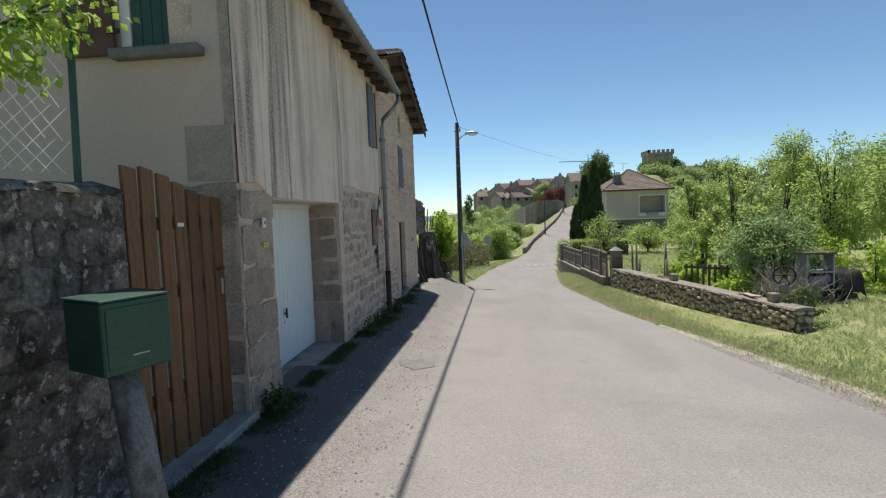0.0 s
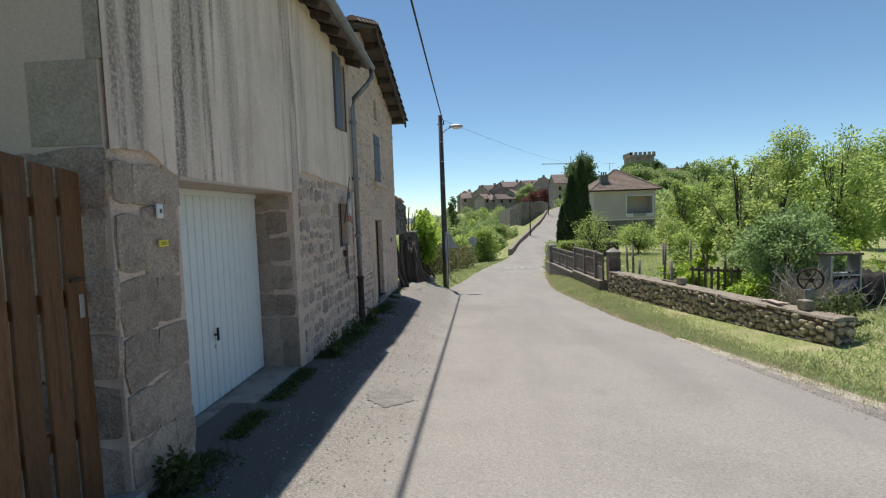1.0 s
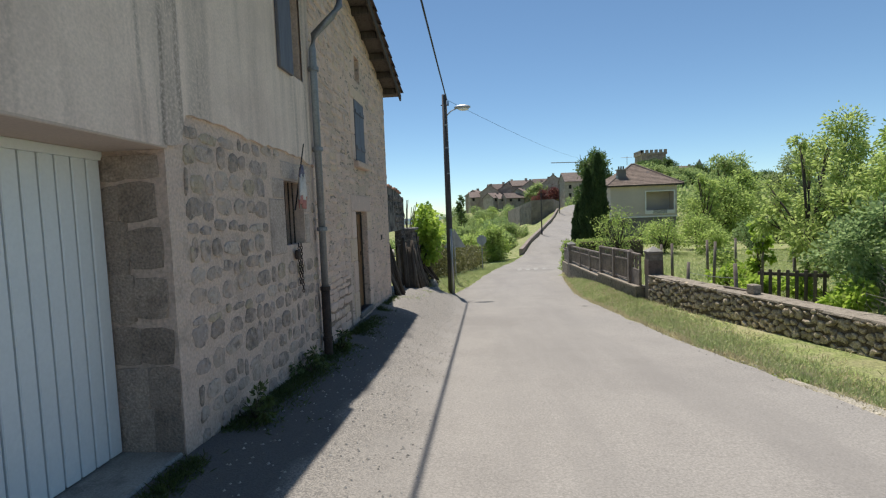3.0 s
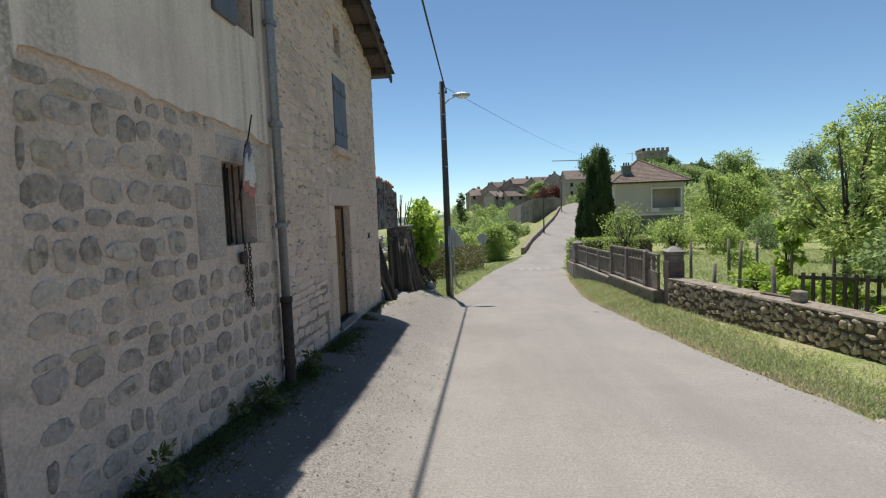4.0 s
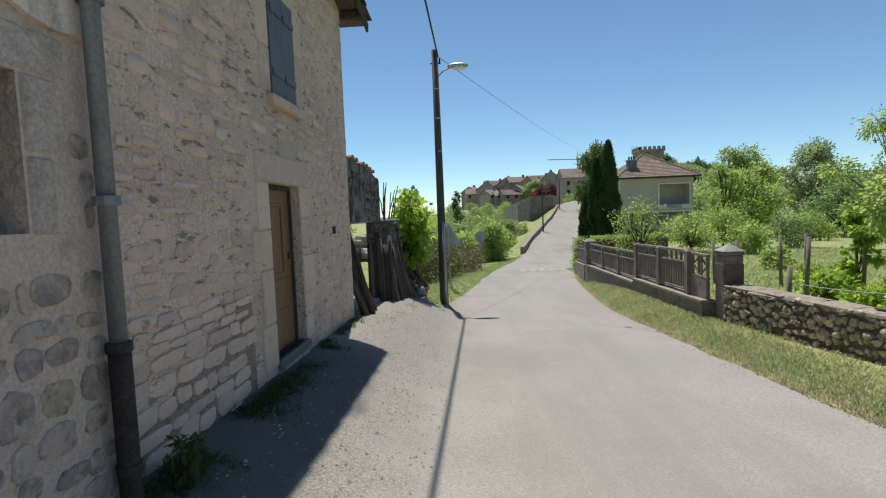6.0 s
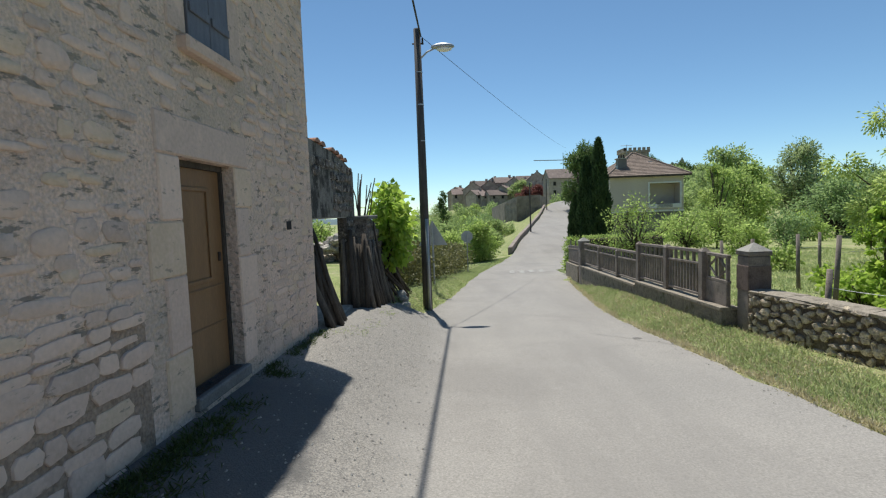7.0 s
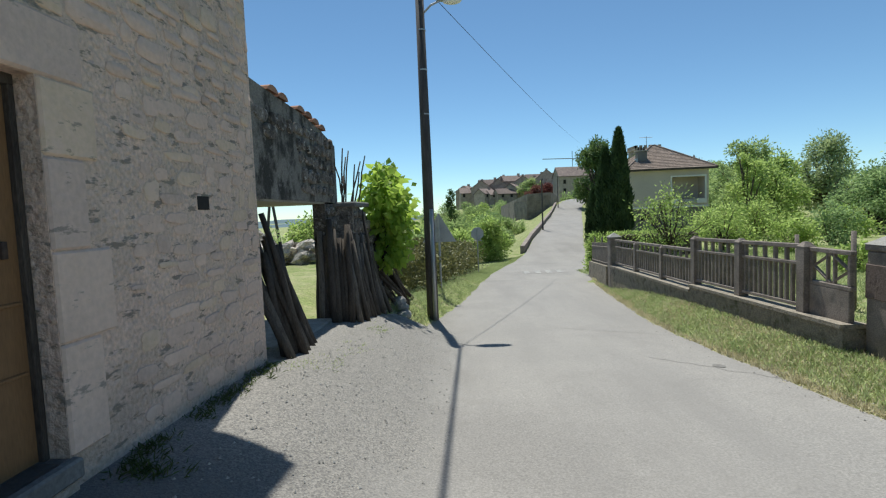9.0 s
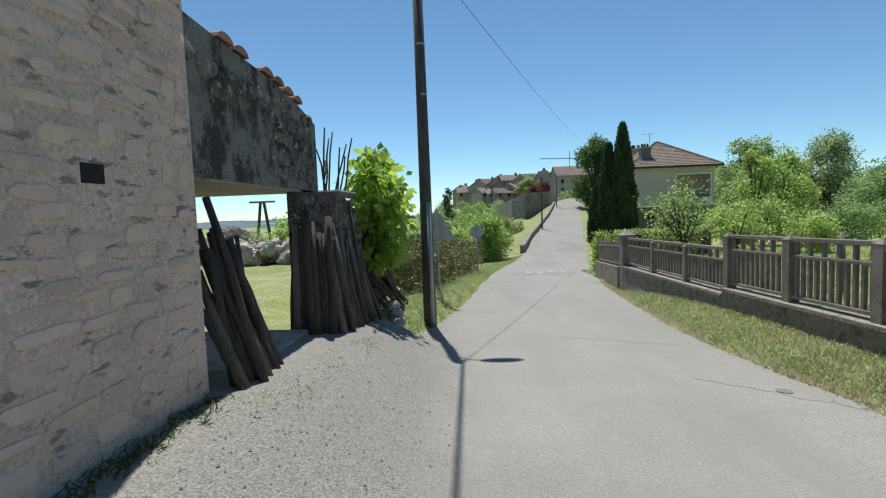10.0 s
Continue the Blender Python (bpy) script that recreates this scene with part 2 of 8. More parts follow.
overlay(M_GROUND, (0.14, 0.18, 0.055), 0.35, 0.5, 0.7, (1, 1, 1), 0.5)
M_RENDER = surface("weathered_lime_render", [(0.69, 0.545, 0.46), (0.785, 0.635, 0.535), (0.735, 0.59, 0.495)], 0.9, 0.95, 60, 0.10, 0.35, 90, 0.006)
overlay(M_RENDER, (0.52, 0.405, 0.345), 0.7, 0.48, 0.72, (1, 1, 1), 0.6)


def run_streaks(m, colour, along, down, lo, hi, groups, strength):
    """Dirty runs down a facade, gathered in groups along y, broken up by the roughcast grain."""
    nt = m.node_tree
    nd, ln = nt.nodes, nt.links
    p = nd["Principled BSDF"]
    was = p.inputs["Base Color"].links[0].from_socket
    pos = nd.new("ShaderNodeNewGeometry").outputs["Position"]
    mp = nd.new("ShaderNodeMapping")
    mp.inputs["Scale"].default_value, mp.inputs["Location"].default_value = (0.3, along, down), (along, 2.7, 0.4)
    ln.new(pos, mp.inputs[0])
    n = nd.new("ShaderNodeTexNoise")
    n.inputs["Scale"].default_value, n.inputs["Detail"].default_value, n.inputs["Roughness"].default_value = 1.0, 3, 0.55
    ln.new(mp.outputs[0], n.inputs["Vector"])
    mr = nd.new("ShaderNodeMapRange")
    mr.inputs["From Min"].default_value, mr.inputs["From Max"].default_value = lo, hi
    ln.new(n.outputs[0], mr.inputs[0])
    sp = nd.new("ShaderNodeSeparateXYZ")
    ln.new(pos, sp.inputs[0])
    wide = nd.new("ShaderNodeMapRange")
    wide.inputs["From Min"].default_value, wide.inputs["From Max"].default_value = 4.0, 12.0
    ln.new(sp.outputs["Y"], wide.inputs[0])
    ramp = nd.new("ShaderNodeValToRGB")
    el = ramp.color_ramp.elements
    for i, (y, w) in enumerate(groups):
        e = el[i] if i < 2 else el.new(1.0)
        e.position, e.color = (y - 4.0) / 8.0, (w, w, w, 1)
    ln.new(wide.outputs[0], ramp.inputs[0])
    g = nd.new("ShaderNodeTexNoise")
    g.inputs["Scale"].default_value, g.inputs["Detail"].default_value = 38, 4
    ln.new(pos, g.inputs["Vector"])
    gr = nd.new("ShaderNodeMapRange")
    gr.inputs["From Min"].default_value, gr.inputs["From Max"].default_value = 0.36, 0.56
    gr.inputs["To Min"].default_value, gr.inputs["To Max"].default_value = 0.35, strength
    ln.new(g.outputs[0], gr.inputs[0])
    last = mr.outputs[0]
    for s in (ramp.outputs[0], gr.outputs[0]):
        mul = nd.new("ShaderNodeMath")
        mul.operation = "MULTIPLY"
        ln.new(last, mul.inputs[0])
        ln.new(s, mul.inputs[1])
        last = mul.outputs[0]
    mx = nd.new("ShaderNodeMix")
    mx.data_type = "RGBA"
    ln.new(last, mx.inputs["Factor"])
    ln.new(was, mx.inputs["A"])
    mx.inputs["B"].default_value = (*colour, 1)
    ln.new(mx.outputs["Result"], p.inputs["Base Color"])


STREAKY = ((4.7, 0.8), (5.3, 1.0), (6.35, 0.9), (6.7, 0.25), (7.45, 0.1), (7.7, 0.9), (8.2, 0.85), (8.5, 0.15), (10.0, 0.2), (10.6, 0.5))
run_streaks(M_RENDER, (0.36, 0.295, 0.25), 2.6, 0.24, 0.44, 0.58, STREAKY, 0.85)
run_streaks(M_RENDER, (0.17, 0.14, 0.12), 7.5, 0.45, 0.50, 0.63, STREAKY, 0.9)
M_RENDER2 = surface("plain_grey_render", [(0.49, 0.395, 0.34), (0.555, 0.45, 0.385)], 0.7, 0.95, 60, 0.08, 0.3, 90, 0.005)
M_CEMENT = surface("grey_green_cement", [(0.25, 0.215, 0.175), (0.35, 0.30, 0.245), (0.30, 0.26, 0.215)], 2.5, 0.96, 50, 0.2, 0.6, 35, 0.02)
overlay(M_CEMENT, (0.47, 0.40, 0.34), 3.0, 0.5, 0.66, (1, 1, 1), 0.7)
M_MORTAR = surface("lime_mortar", [(0.50, 0.38, 0.31), (0.62, 0.475, 0.39), (0.555, 0.42, 0.345)], 1.5, 0.97, 45, 0.16, 0.8, 20, 0.03)
overlay(M_MORTAR, (0.20, 0.18, 0.15), 2.6, 0.55, 0.72, (1, 1, 1), 0.6)
M_MORTAR2 = surface("buff_lime_pointing", [(0.62, 0.45, 0.355), (0.73, 0.54, 0.43), (0.675, 0.495, 0.39)], 1.1, 0.97, 38, 0.2, 1.0, 22, 0.04)
# shade of crevices in the pointing, painted as flat dark blotches
overlay(M_MORTAR2, (0.20, 0.17, 0.14), 7.0, 0.57, 0.62, (1, 0.7, 2.2), 0.85)
overlay(M_MORTAR2, (0.34, 0.30, 0.23), 0.8, 0.45, 0.7, (1, 1, 1), 0.6)
GRANITES = ((0.42, 0.335, 0.275), (0.21, 0.165, 0.135), (0.34, 0.275, 0.25), (0.40, 0.32, 0.205), (0.50, 0.41, 0.345), (0.27, 0.21, 0.178), (0.36, 0.285, 0.235))
M_STONE = surface("granite_rubble", [(0.30, 0.24, 0.205), (0.54, 0.44, 0.37), (0.44, 0.36, 0.305)], 7.5, 0.92, 30, 0.3, 1.0, 15, 0.04, vary=0.12)
piece_tones(M_STONE, GRANITES, 0.6)
overlay(M_STONE, (0.16, 0.14, 0.125), 11, 0.54, 0.63, (1, 1, 1), 0.65)
overlay(M_STONE, (0.58, 0.49, 0.43), 15, 0.60, 0.66, (1, 1, 1), 0.55)
overlay(M_STONE, (0.53, 0.405, 0.33), 5, 0.52, 0.60, (1, 1, 1), 0.8)
LIMES = ((0.66, 0.485, 0.385), (0.57, 0.42, 0.335), (0.50, 0.385, 0.325), (0.64, 0.49, 0.33), (0.72, 0.54, 0.43), (0.62, 0.46, 0.37), (0.44, 0.335, 0.275), (0.68, 0.50, 0.40))
M_LIME = surface("limestone_rubble", [(0.56, 0.405, 0.32), (0.69, 0.505, 0.405), (0.62, 0.455, 0.36)], 3.0, 0.92, 30, 0.16, 0.6, 18, 0.02, vary=0.08)
M_LIME_J = surface("limestone_rubble_joined", [(0.56, 0.405, 0.32), (0.69, 0.505, 0.405), (0.62, 0.455, 0.36)], 3.0, 0.92, 30, 0.16, 0.6, 18, 0.02, vary=0.08, island=True)
for m_, isl in ((M_LIME, False), (M_LIME_J, True)):
    piece_tones(m_, LIMES, 0.55, isl)
    # dark blotches paint the shadowed crevices between stones
    overlay(m_, (0.24, 0.205, 0.17), 7.0, 0.61, 0.66, (1, 0.7, 2.0), 0.75)
    overlay(m_, (0.70, 0.52, 0.415), 4.0, 0.54, 0.64, (1, 1, 1), 0.7)
M_BLOCK = surface("dressed_granite", [(0.266, 0.207, 0.167), (0.403, 0.315, 0.25), (0.329, 0.263, 0.218)], 4, 0.92, 60, 0.28, 0.9, 45, 0.02, vary=0.22)
overlay(M_BLOCK, (0.12, 0.11, 0.10), 14, 0.56, 0.68, (1, 1, 1), 0.5)
M_SURROUND = surface("worn_pale_granite", [(0.36, 0.29, 0.245), (0.50, 0.405, 0.345), (0.43, 0.35, 0.30)], 3, 0.93, 50, 0.22, 0.8, 40, 0.02, vary=0.1)
M_WALLSTONE = surface("lichened_fieldstone", [(0.25, 0.20, 0.14), (0.54, 0.455, 0.335), (0.40, 0.335, 0.245)], 7, 0.95, 40, 0.35, 1.0, 25, 0.04, vary=0.4)
overlay(M_WALLSTONE, (0.52, 0.46, 0.35), 6, 0.55, 0.66, (1, 1, 1), 0.6)
M_COPING = surface("stained_coping", [(0.15, 0.13, 0.10), (0.32, 0.28, 0.225), (0.22, 0.19, 0.15)], 5, 0.95, 45, 0.3, 0.8, 35, 0.02)
M_DARKWALL = surface("dark_mossy_rubble", [(0.05, 0.043, 0.037), (0.20, 0.172, 0.148), (0.11, 0.095, 0.08)], 4.5, 0.95, 40, 0.35, 1.0, 20, 0.05, vary=0.3)
overlay(M_DARKWALL, (0.46, 0.42, 0.38), 13, 0.57, 0.62, (1, 1, 1), 0.8)
overlay(M_DARKWALL, (0.03, 0.028, 0.025), 5, 0.55, 0.64, (1, 1, 1), 0.7)
M_JOINT = surface("dark_earthy_joint", [(0.1, 0.082, 0.06), (0.2, 0.165, 0.12)], 5, 0.97, 40, 0.3, 0.8, 30, 0.03)
M_PLINTH = surface("mossy_plinth", [(0.12, 0.102, 0.076), (0.27, 0.235, 0.185), (0.18, 0.157, 0.12)], 4.5, 0.95, 50, 0.3, 0.9, 30, 0.03)
overlay(M_PLINTH, (0.07, 0.08, 0.03), 4, 0.55, 0.68, (1, 1, 1), 0.7)
M_CONC = surface("old_concrete", [(0.26, 0.25, 0.225), (0.34, 0.325, 0.29), (0.22, 0.21, 0.19)], 2.2, 0.93, 70, 0.2, 0.5, 60, 0.01)
overlay(M_CONC, (0.10, 0.095, 0.085), 3.0, 0.52, 0.70, (1, 1, 0.8), 0.7)
M_FENCE = surface("weathered_concrete_fence", [(0.185, 0.155, 0.13), (0.28, 0.24, 0.205)], 4, 0.93, 60, 0.25, 0.5, 60, 0.01)
overlay(M_FENCE, (0.10, 0.095, 0.085), 6, 0.52, 0.68, (1, 1, 1), 0.6)
M_LINTEL = surface("mossy_cement", [(0.11, 0.10, 0.088), (0.23, 0.212, 0.185), (0.16, 0.148, 0.13)], 3.0, 0.95, 50, 0.3, 0.8, 30, 0.03)
overlay(M_LINTEL, (0.035, 0.032, 0.027), 3.4, 0.47, 0.58, (1, 1, 0.8), 0.9)
overlay(M_LINTEL, (0.30, 0.28, 0.25), 11, 0.6, 0.68, (1, 1, 1), 0.6)
M_GARAGE = surface("white_painted_steel", [(0.70, 0.73, 0.74), (0.76, 0.78, 0.78)], 1.2, 0.45, 40, 0.03, 0.08, 120, 0.002, spec=0.5)
M_DOOR = surface("brown_painted_wood", [(0.20, 0.105, 0.045), (0.25, 0.135, 0.06)], 2.0, 0.55, 30, 0.12, 0.2, 60, 0.004, stretch=(4, 4, 0.6), spec=0.4)
M_GATE = surface("stained_pine_gate", [(0.09, 0.039, 0.017), (0.173, 0.079, 0.032), (0.128, 0.056, 0.022)], 3.0, 0.6, 40, 0.3, 0.4, 50, 0.006, stretch=(5, 5, 0.5), vary=0.25, spec=0.4)
M_SHUTTER = surface("grey_painted_shutter", [(0.10, 0.10, 0.115), (0.145, 0.145, 0.165)], 4, 0.6, 50, 0.15, 0.2, 60, 0.004, stretch=(4, 4, 0.7))
M_GREEN = surface("dark_green_paint", [(0.012, 0.055, 0.035), (0.02, 0.075, 0.048)], 4, 0.5, 50, 0.2, 0.15, 80, 0.003, spec=0.5)
M_BROWNP = surface("brown_shutter_paint", [(0.09, 0.045, 0.03), (0.13, 0.065, 0.042)], 4, 0.55, 50, 0.2, 0.15, 80, 0.003)
M_ZINC = surface("dull_zinc", [(0.20, 0.205, 0.215), (0.28, 0.285, 0.295)], 5, 0.55, 50, 0.15, 0.1, 60, 0.003, metal=0.5)
M_IRON = surface("rusty_cast_iron", [(0.035, 0.028, 0.025), (0.075, 0.05, 0.038)], 9, 0.8, 60, 0.3, 0.4, 60, 0.004)
M_OLDWOOD = surface("grey_old_wood", [(0.075, 0.06, 0.048), (0.15, 0.125, 0.10), (0.11, 0.09, 0.072)], 3, 0.9, 30, 0.3, 0.6, 30, 0.01, stretch=(5, 5, 0.8), vary=0.35)
M_DARKWOOD = surface("dark_weathered_wood", [(0.05, 0.04, 0.033), (0.10, 0.082, 0.066)], 3, 0.9, 30, 0.3, 0.6, 30, 0.01, stretch=(5, 5, 0.8))
M_TILE = surface("old_clay_tiles", [(0.26, 0.135, 0.085), (0.36, 0.20, 0.13), (0.30, 0.165, 0.11)], 3.0, 0.9, 30, 0.25, 0.5, 30, 0.01, vary=0.2)
M_TILE_J = surface("clay_roof_tiles", [(0.195, 0.15, 0.122), (0.255, 0.197, 0.16), (0.225, 0.173, 0.14)], 1.0, 0.9, 14, 0.2, 0.5, 10, 0.03, vary=0.15, island=True)
M_SLATE = surface("slate_sill", [(0.14, 0.135, 0.13), (0.20, 0.195, 0.185)], 5, 0.8, 50, 0.2, 0.4, 50, 0.006)
M_VILLA = surface("cream_villa_render", [(0.52, 0.455, 0.395), (0.585, 0.515, 0.445)], 0.5, 0.9, 20, 0.05, 0.1, 30, 0.005)
M_VILLABASE = surface("grey_villa_basement", [(0.15, 0.14, 0.125), (0.23, 0.215, 0.195)], 0.8, 0.9, 20, 0.1, 0.3, 15, 0.02)
M_WHITE = surface("white_paint", [(0.72, 0.71, 0.68), (0.78, 0.77, 0.74)], 2, 0.6, 30, 0.04, 0.05, 60, 0.002)
# near-black colour stands in for the shade inside openings
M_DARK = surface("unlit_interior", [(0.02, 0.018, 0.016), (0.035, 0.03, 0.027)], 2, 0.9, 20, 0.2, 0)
M_VSTONE = surface("village_stone", [(0.302, 0.243, 0.203), (0.403, 0.332, 0.279), (0.353, 0.289, 0.241)], 0.15, 0.95, 1.2, 0.2, 0.6, 1.5, 0.3, vary=0.15)
M_VROOF = surface("village_roof", [(0.18, 0.142, 0.125), (0.25, 0.196, 0.17)], 0.2, 0.95, 1.5, 0.2, 0.4, 2, 0.2, vary=0.25)
M_SHEET = surface("black_plastic_sheet", [(0.018, 0.017, 0.017), (0.06, 0.052, 0.046)], 6, 0.75, 30, 0.2, 0.3, 20, 0.02, spec=0.15)
M_CASTLE = surface("castle_stone", [(0.20, 0.165, 0.145), (0.29, 0.245, 0.21), (0.25, 0.205, 0.18)], 0.15, 0.95, 1.2, 0.2, 0.6, 1.5, 0.3)
M_BARK = surface("bark", [(0.06, 0.048, 0.038), (0.13, 0.105, 0.082)], 6, 0.95, 30, 0.3, 0.9, 22, 0.02, stretch=(1, 1, 0.35))
M_PLASTIC = surface("white_plastic", [(0.66, 0.66, 0.64), (0.72, 0.72, 0.70)], 3, 0.5, 20, 0.05, 0)
M_YELLOW = surface("yellow_sticker", [(0.72, 0.60, 0.04), (0.78, 0.66, 0.06)], 3, 0.5, 20, 0.05, 0)
M_POLE = surface("dark_treated_pole", [(0.055, 0.05, 0.05), (0.10, 0.09, 0.088)], 4, 0.8, 40, 0.25, 0.3, 40, 0.005, stretch=(4, 4, 0.5))
M_STEEL = surface("galvanised_steel", [(0.34, 0.35, 0.36), (0.42, 0.43, 0.44)], 5, 0.5, 50, 0.1, 0.1, 60, 0.003, metal=0.6)
M_CABLE = surface("black_cable", [(0.02, 0.02, 0.022), (0.03, 0.03, 0.032)], 5, 0.6, 30, 0.1, 0)
M_PAINT = surface("faded_road_paint", [(0.38, 0.365, 0.335), (0.31, 0.30, 0.275)], 3, 0.8, 60, 0.3, 0.2, 100, 0.003)
overlay(M_PAINT, (0.22, 0.21, 0.20), 5, 0.50, 0.62)
M_CLOTH_W = surface("faded_white_cloth", [(0.55, 0.52, 0.50), (0.64, 0.60, 0.57)], 6, 0.9, 40, 0.1, 0.2, 60, 0.004)
M_CLOTH_R = surface("faded_red_cloth", [(0.42, 0.17, 0.14), (0.50, 0.24, 0.20)], 6, 0.9, 40, 0.1, 0.2, 60, 0.004)
M_CLOTH_B = surface("faded_blue_cloth", [(0.16, 0.16, 0.23), (0.24, 0.23, 0.30)], 6, 0.9, 40, 0.1, 0.2, 60, 0.004)

L_GARDEN = leafy("garden_leaf", (0.22, 0.33, 0.075), (0.53, 0.64, 0.21), 0.7)
L_PEACH = leafy("peach_leaf", (0.23, 0.33, 0.09), (0.54, 0.63, 0.22), 0.72)
L_VINE = leafy("vine_leaf", (0.22, 0.36, 0.05), (0.52, 0.66, 0.12), 0.65)
L_DARK = leafy("dark_tree_leaf", (0.075, 0.13, 0.042), (0.18, 0.26, 0.08), 0.45)
L_CYPRESS = leafy("cypress_spray", (0.03, 0.062, 0.025), (0.085, 0.14, 0.05), 0.25)
L_FAR = leafy("far_tree_leaf", (0.22, 0.31, 0.115), (0.44, 0.54, 0.21), 0.62)
L_WILLOW = leafy("pale_leaf", (0.24, 0.31, 0.14), (0.46, 0.54, 0.27), 0.55)
L_BUSH = leafy("greyish_bush_leaf", (0.15, 0.25, 0.09), (0.42, 0.54, 0.24), 0.6)
L_RED = leafy("copper_beech_leaf", (0.14, 0.05, 0.045), (0.26, 0.11, 0.09), 0.4)
L_GRASS = leafy("grass_blade", (0.33, 0.42, 0.17), (0.58, 0.63, 0.33), 0.65)
L_DRY = leafy("dry_grass_blade", (0.5, 0.44, 0.26), (0.76, 0.70, 0.48), 0.5)
L_WEED = leafy("weed_leaf", (0.05, 0.075, 0.022), (0.15, 0.20, 0.065), 0.4)

# ---- lie of the land ----
def smooth_curve(knots, width=3.0):
    ys = np.arange(-120.0, 1200.0, 0.5)
    zs = np.interp(ys, [k[0] for k in knots], [k[1] for k in knots])
    n = max(1, int(width / 0.5))
    ker = np.hanning(2 * n + 3)
    zs2 = np.convolve(np.pad(zs, n + 1, mode="edge"), ker / ker.sum(), mode="valid")
    return lambda y: float(np.interp(y, ys, zs2))


road_z = smooth_curve([(-120, 9.7), (0.26, 0.09), (8, -0.53), (14, -1.0), (18.4, -1.31), (23, -1.60), (36, -2.24), (42.6, -2.52), (48, -2.58), (57.7, -1.95), (70, -1.35), (91, -0.2), (100, 1.1), (108, 1.7), (140, 3.0), (1200, 6)], 3)
road_l = smooth_curve([(-120, -2.0), (3, -2.0), (20, -1.75), (22.5, -0.95), (25.5, -0.45), (36, 0.76), (42.6, 2.2), (50.6, 4.0), (57.7, 5.4), (70, 8.0), (91, 12.4), (100, 14.5), (120, 20), (1200, 500)], 2)
road_r = smooth_curve([(-120, 5.0), (4, 3.75), (9, 3.65), (13, 3.35), (18, 3.25), (20, 3.15), (22, 3.22), (26, 3.62), (29, 3.92), (32, 4.4), (36, 5.25), (42.6, 6.55), (50.6, 8.3), (57.7, 9.7), (70, 12.35), (91, 16.7), (100, 18.8), (120, 26), (1200, 510)], 2)
left_z = smooth_curve([(-120, 9.0), (-3, 0.12), (3.5, -0.17), (4.8, -0.27), (7.9, -0.32), (11, -0.48), (16.3, -0.60), (19, -0.76), (22.8, -1.08), (36, -2.2), (48, -2.7), (60, -2.2), (91, -0.8), (110, 1.7), (1200, 6)], 1.5)
right_z = smooth_curve([(-120, 8.5), (0, -0.05), (5, -0.45), (10, -0.86), (18, -1.08), (27, -1.38), (36, -2.0), (64, -2.3), (91, -0.2), (110, 1.9), (1200, 6)], 2)
garden_z = smooth_curve([(-120, 2.0), (0, -0.3), (10, -0.72), (18, -0.95), (30, -1.35), (64, -2.15), (100, -1.5), (140, 0), (1200, 2)], 4)


def mixf(a, b, t):
    t = min(1.0, max(0.0, t))
    t = t * t * (3 - 2 * t)
    return a + (b - a) * t


def land(x, y):
    """Height of the ground."""
    rz, xl, xr = road_z(y), road_l(y), road_r(y)
    if x < xl + 1.6 and y < 21:
        z = mixf(left_z(y), rz, (x + 2.0) / 1.8)
    elif x < xl:
        z = mixf(rz, mixf(left_z(y), rz - 2.0, (y - 52) / 10), (xl - x) / mixf(0.6, 5.0, (y - 52) / 10))
    elif x <= xr:
        z = rz
    else:
        z = mixf(rz, right_z(y), (x - xr) / 0.9)
        z = mixf(z, garden_z(y), (x - max(4.6, xr + 0.8)) / 2.5)
    if x < xl - 1:
        drop = max(0.0, xl - 1.5 - x)
        z -= 0.9 * min(1.0, drop / 9) * mixf(0, 1, (y - 24) / 8)
        z -= 14.0 * (1 - math.exp(-max(0.0, drop - 14) / 70))
    if x < -2.7 and 14 < y < 40:
        w = mixf(0, 1, (-2.7 - x) / 0.8) * mixf(1, 0, (y - 30) / 10) * mixf(0, 1, (y - 14) / 3) * mixf(1, 0, (-x - 14) / 10)
        z += (-0.74 - z) * w
    hill = 9.5 * math.exp(-(((x - 22) / 70) ** 2 + ((y - 235) / 80) ** 2))
    z += hill * mixf(0, 1, (y - 160) / 50)
    castle = 17 * math.exp(-(((x - 95) / 70) ** 2 + ((y - 310) / 90) ** 2))
    z += castle * mixf(0, 1, (y - 120) / 80)
    if x < xl - 6:
        z -= 5.0 * mixf(0, 1, (xl - 6 - x) / 14) * mixf(0, 1, (y - 70) / 40) * mixf(1, 0, (y - 170) / 40)
    far = math.hypot(x, y - 40)
    if far > 400:
        z = mixf(z, -25, (far - 400) / 500)
    if abs(x) > 6 or y > 30:
        z += 0.12 * noise.noise((x * 0.25, y * 0.25, 0.3)) + 0.35 * noise.noise((x * 0.05, y * 0.05, 2.3)) * min(1, max(0, (far - 40) / 60))
    return z


def sheet(name, xs_of, ys, zoff, material, label, category, height=land, tuck=0.0):
    """A strip of ground from rows of x positions."""
    vs, fs = [], []
    n = None
    for y in ys:
        row = xs_of(y)
        n = len(row)
        vs += [(x, y, height(x, y) + zoff - (tuck if i in (0, n - 1) else 0.0)) for i, x in enumerate(row)]
    for j in range(len(ys) - 1):
        for i in range(n - 1):
            a = j * n + i
            fs.append((a, a + 1, a + n + 1, a + n))
    ob = obj_from(name, vs, fs, material, smooth=True)
    return tagged(ob, label, category, kind="structure")


def graded(lo, hi, near, step, grow):
    """Grid lines close together about near, wider and wider away from it."""
    up, s, v = [near], step, near
    while v < hi:
        s *= grow
        v += s
        up.append(min(v, hi))
    dn, s, v = [], step, near
    while v > lo:
        s *= grow
        v -= s
        dn.append(max(v, lo))
    return sorted(set(dn + up))


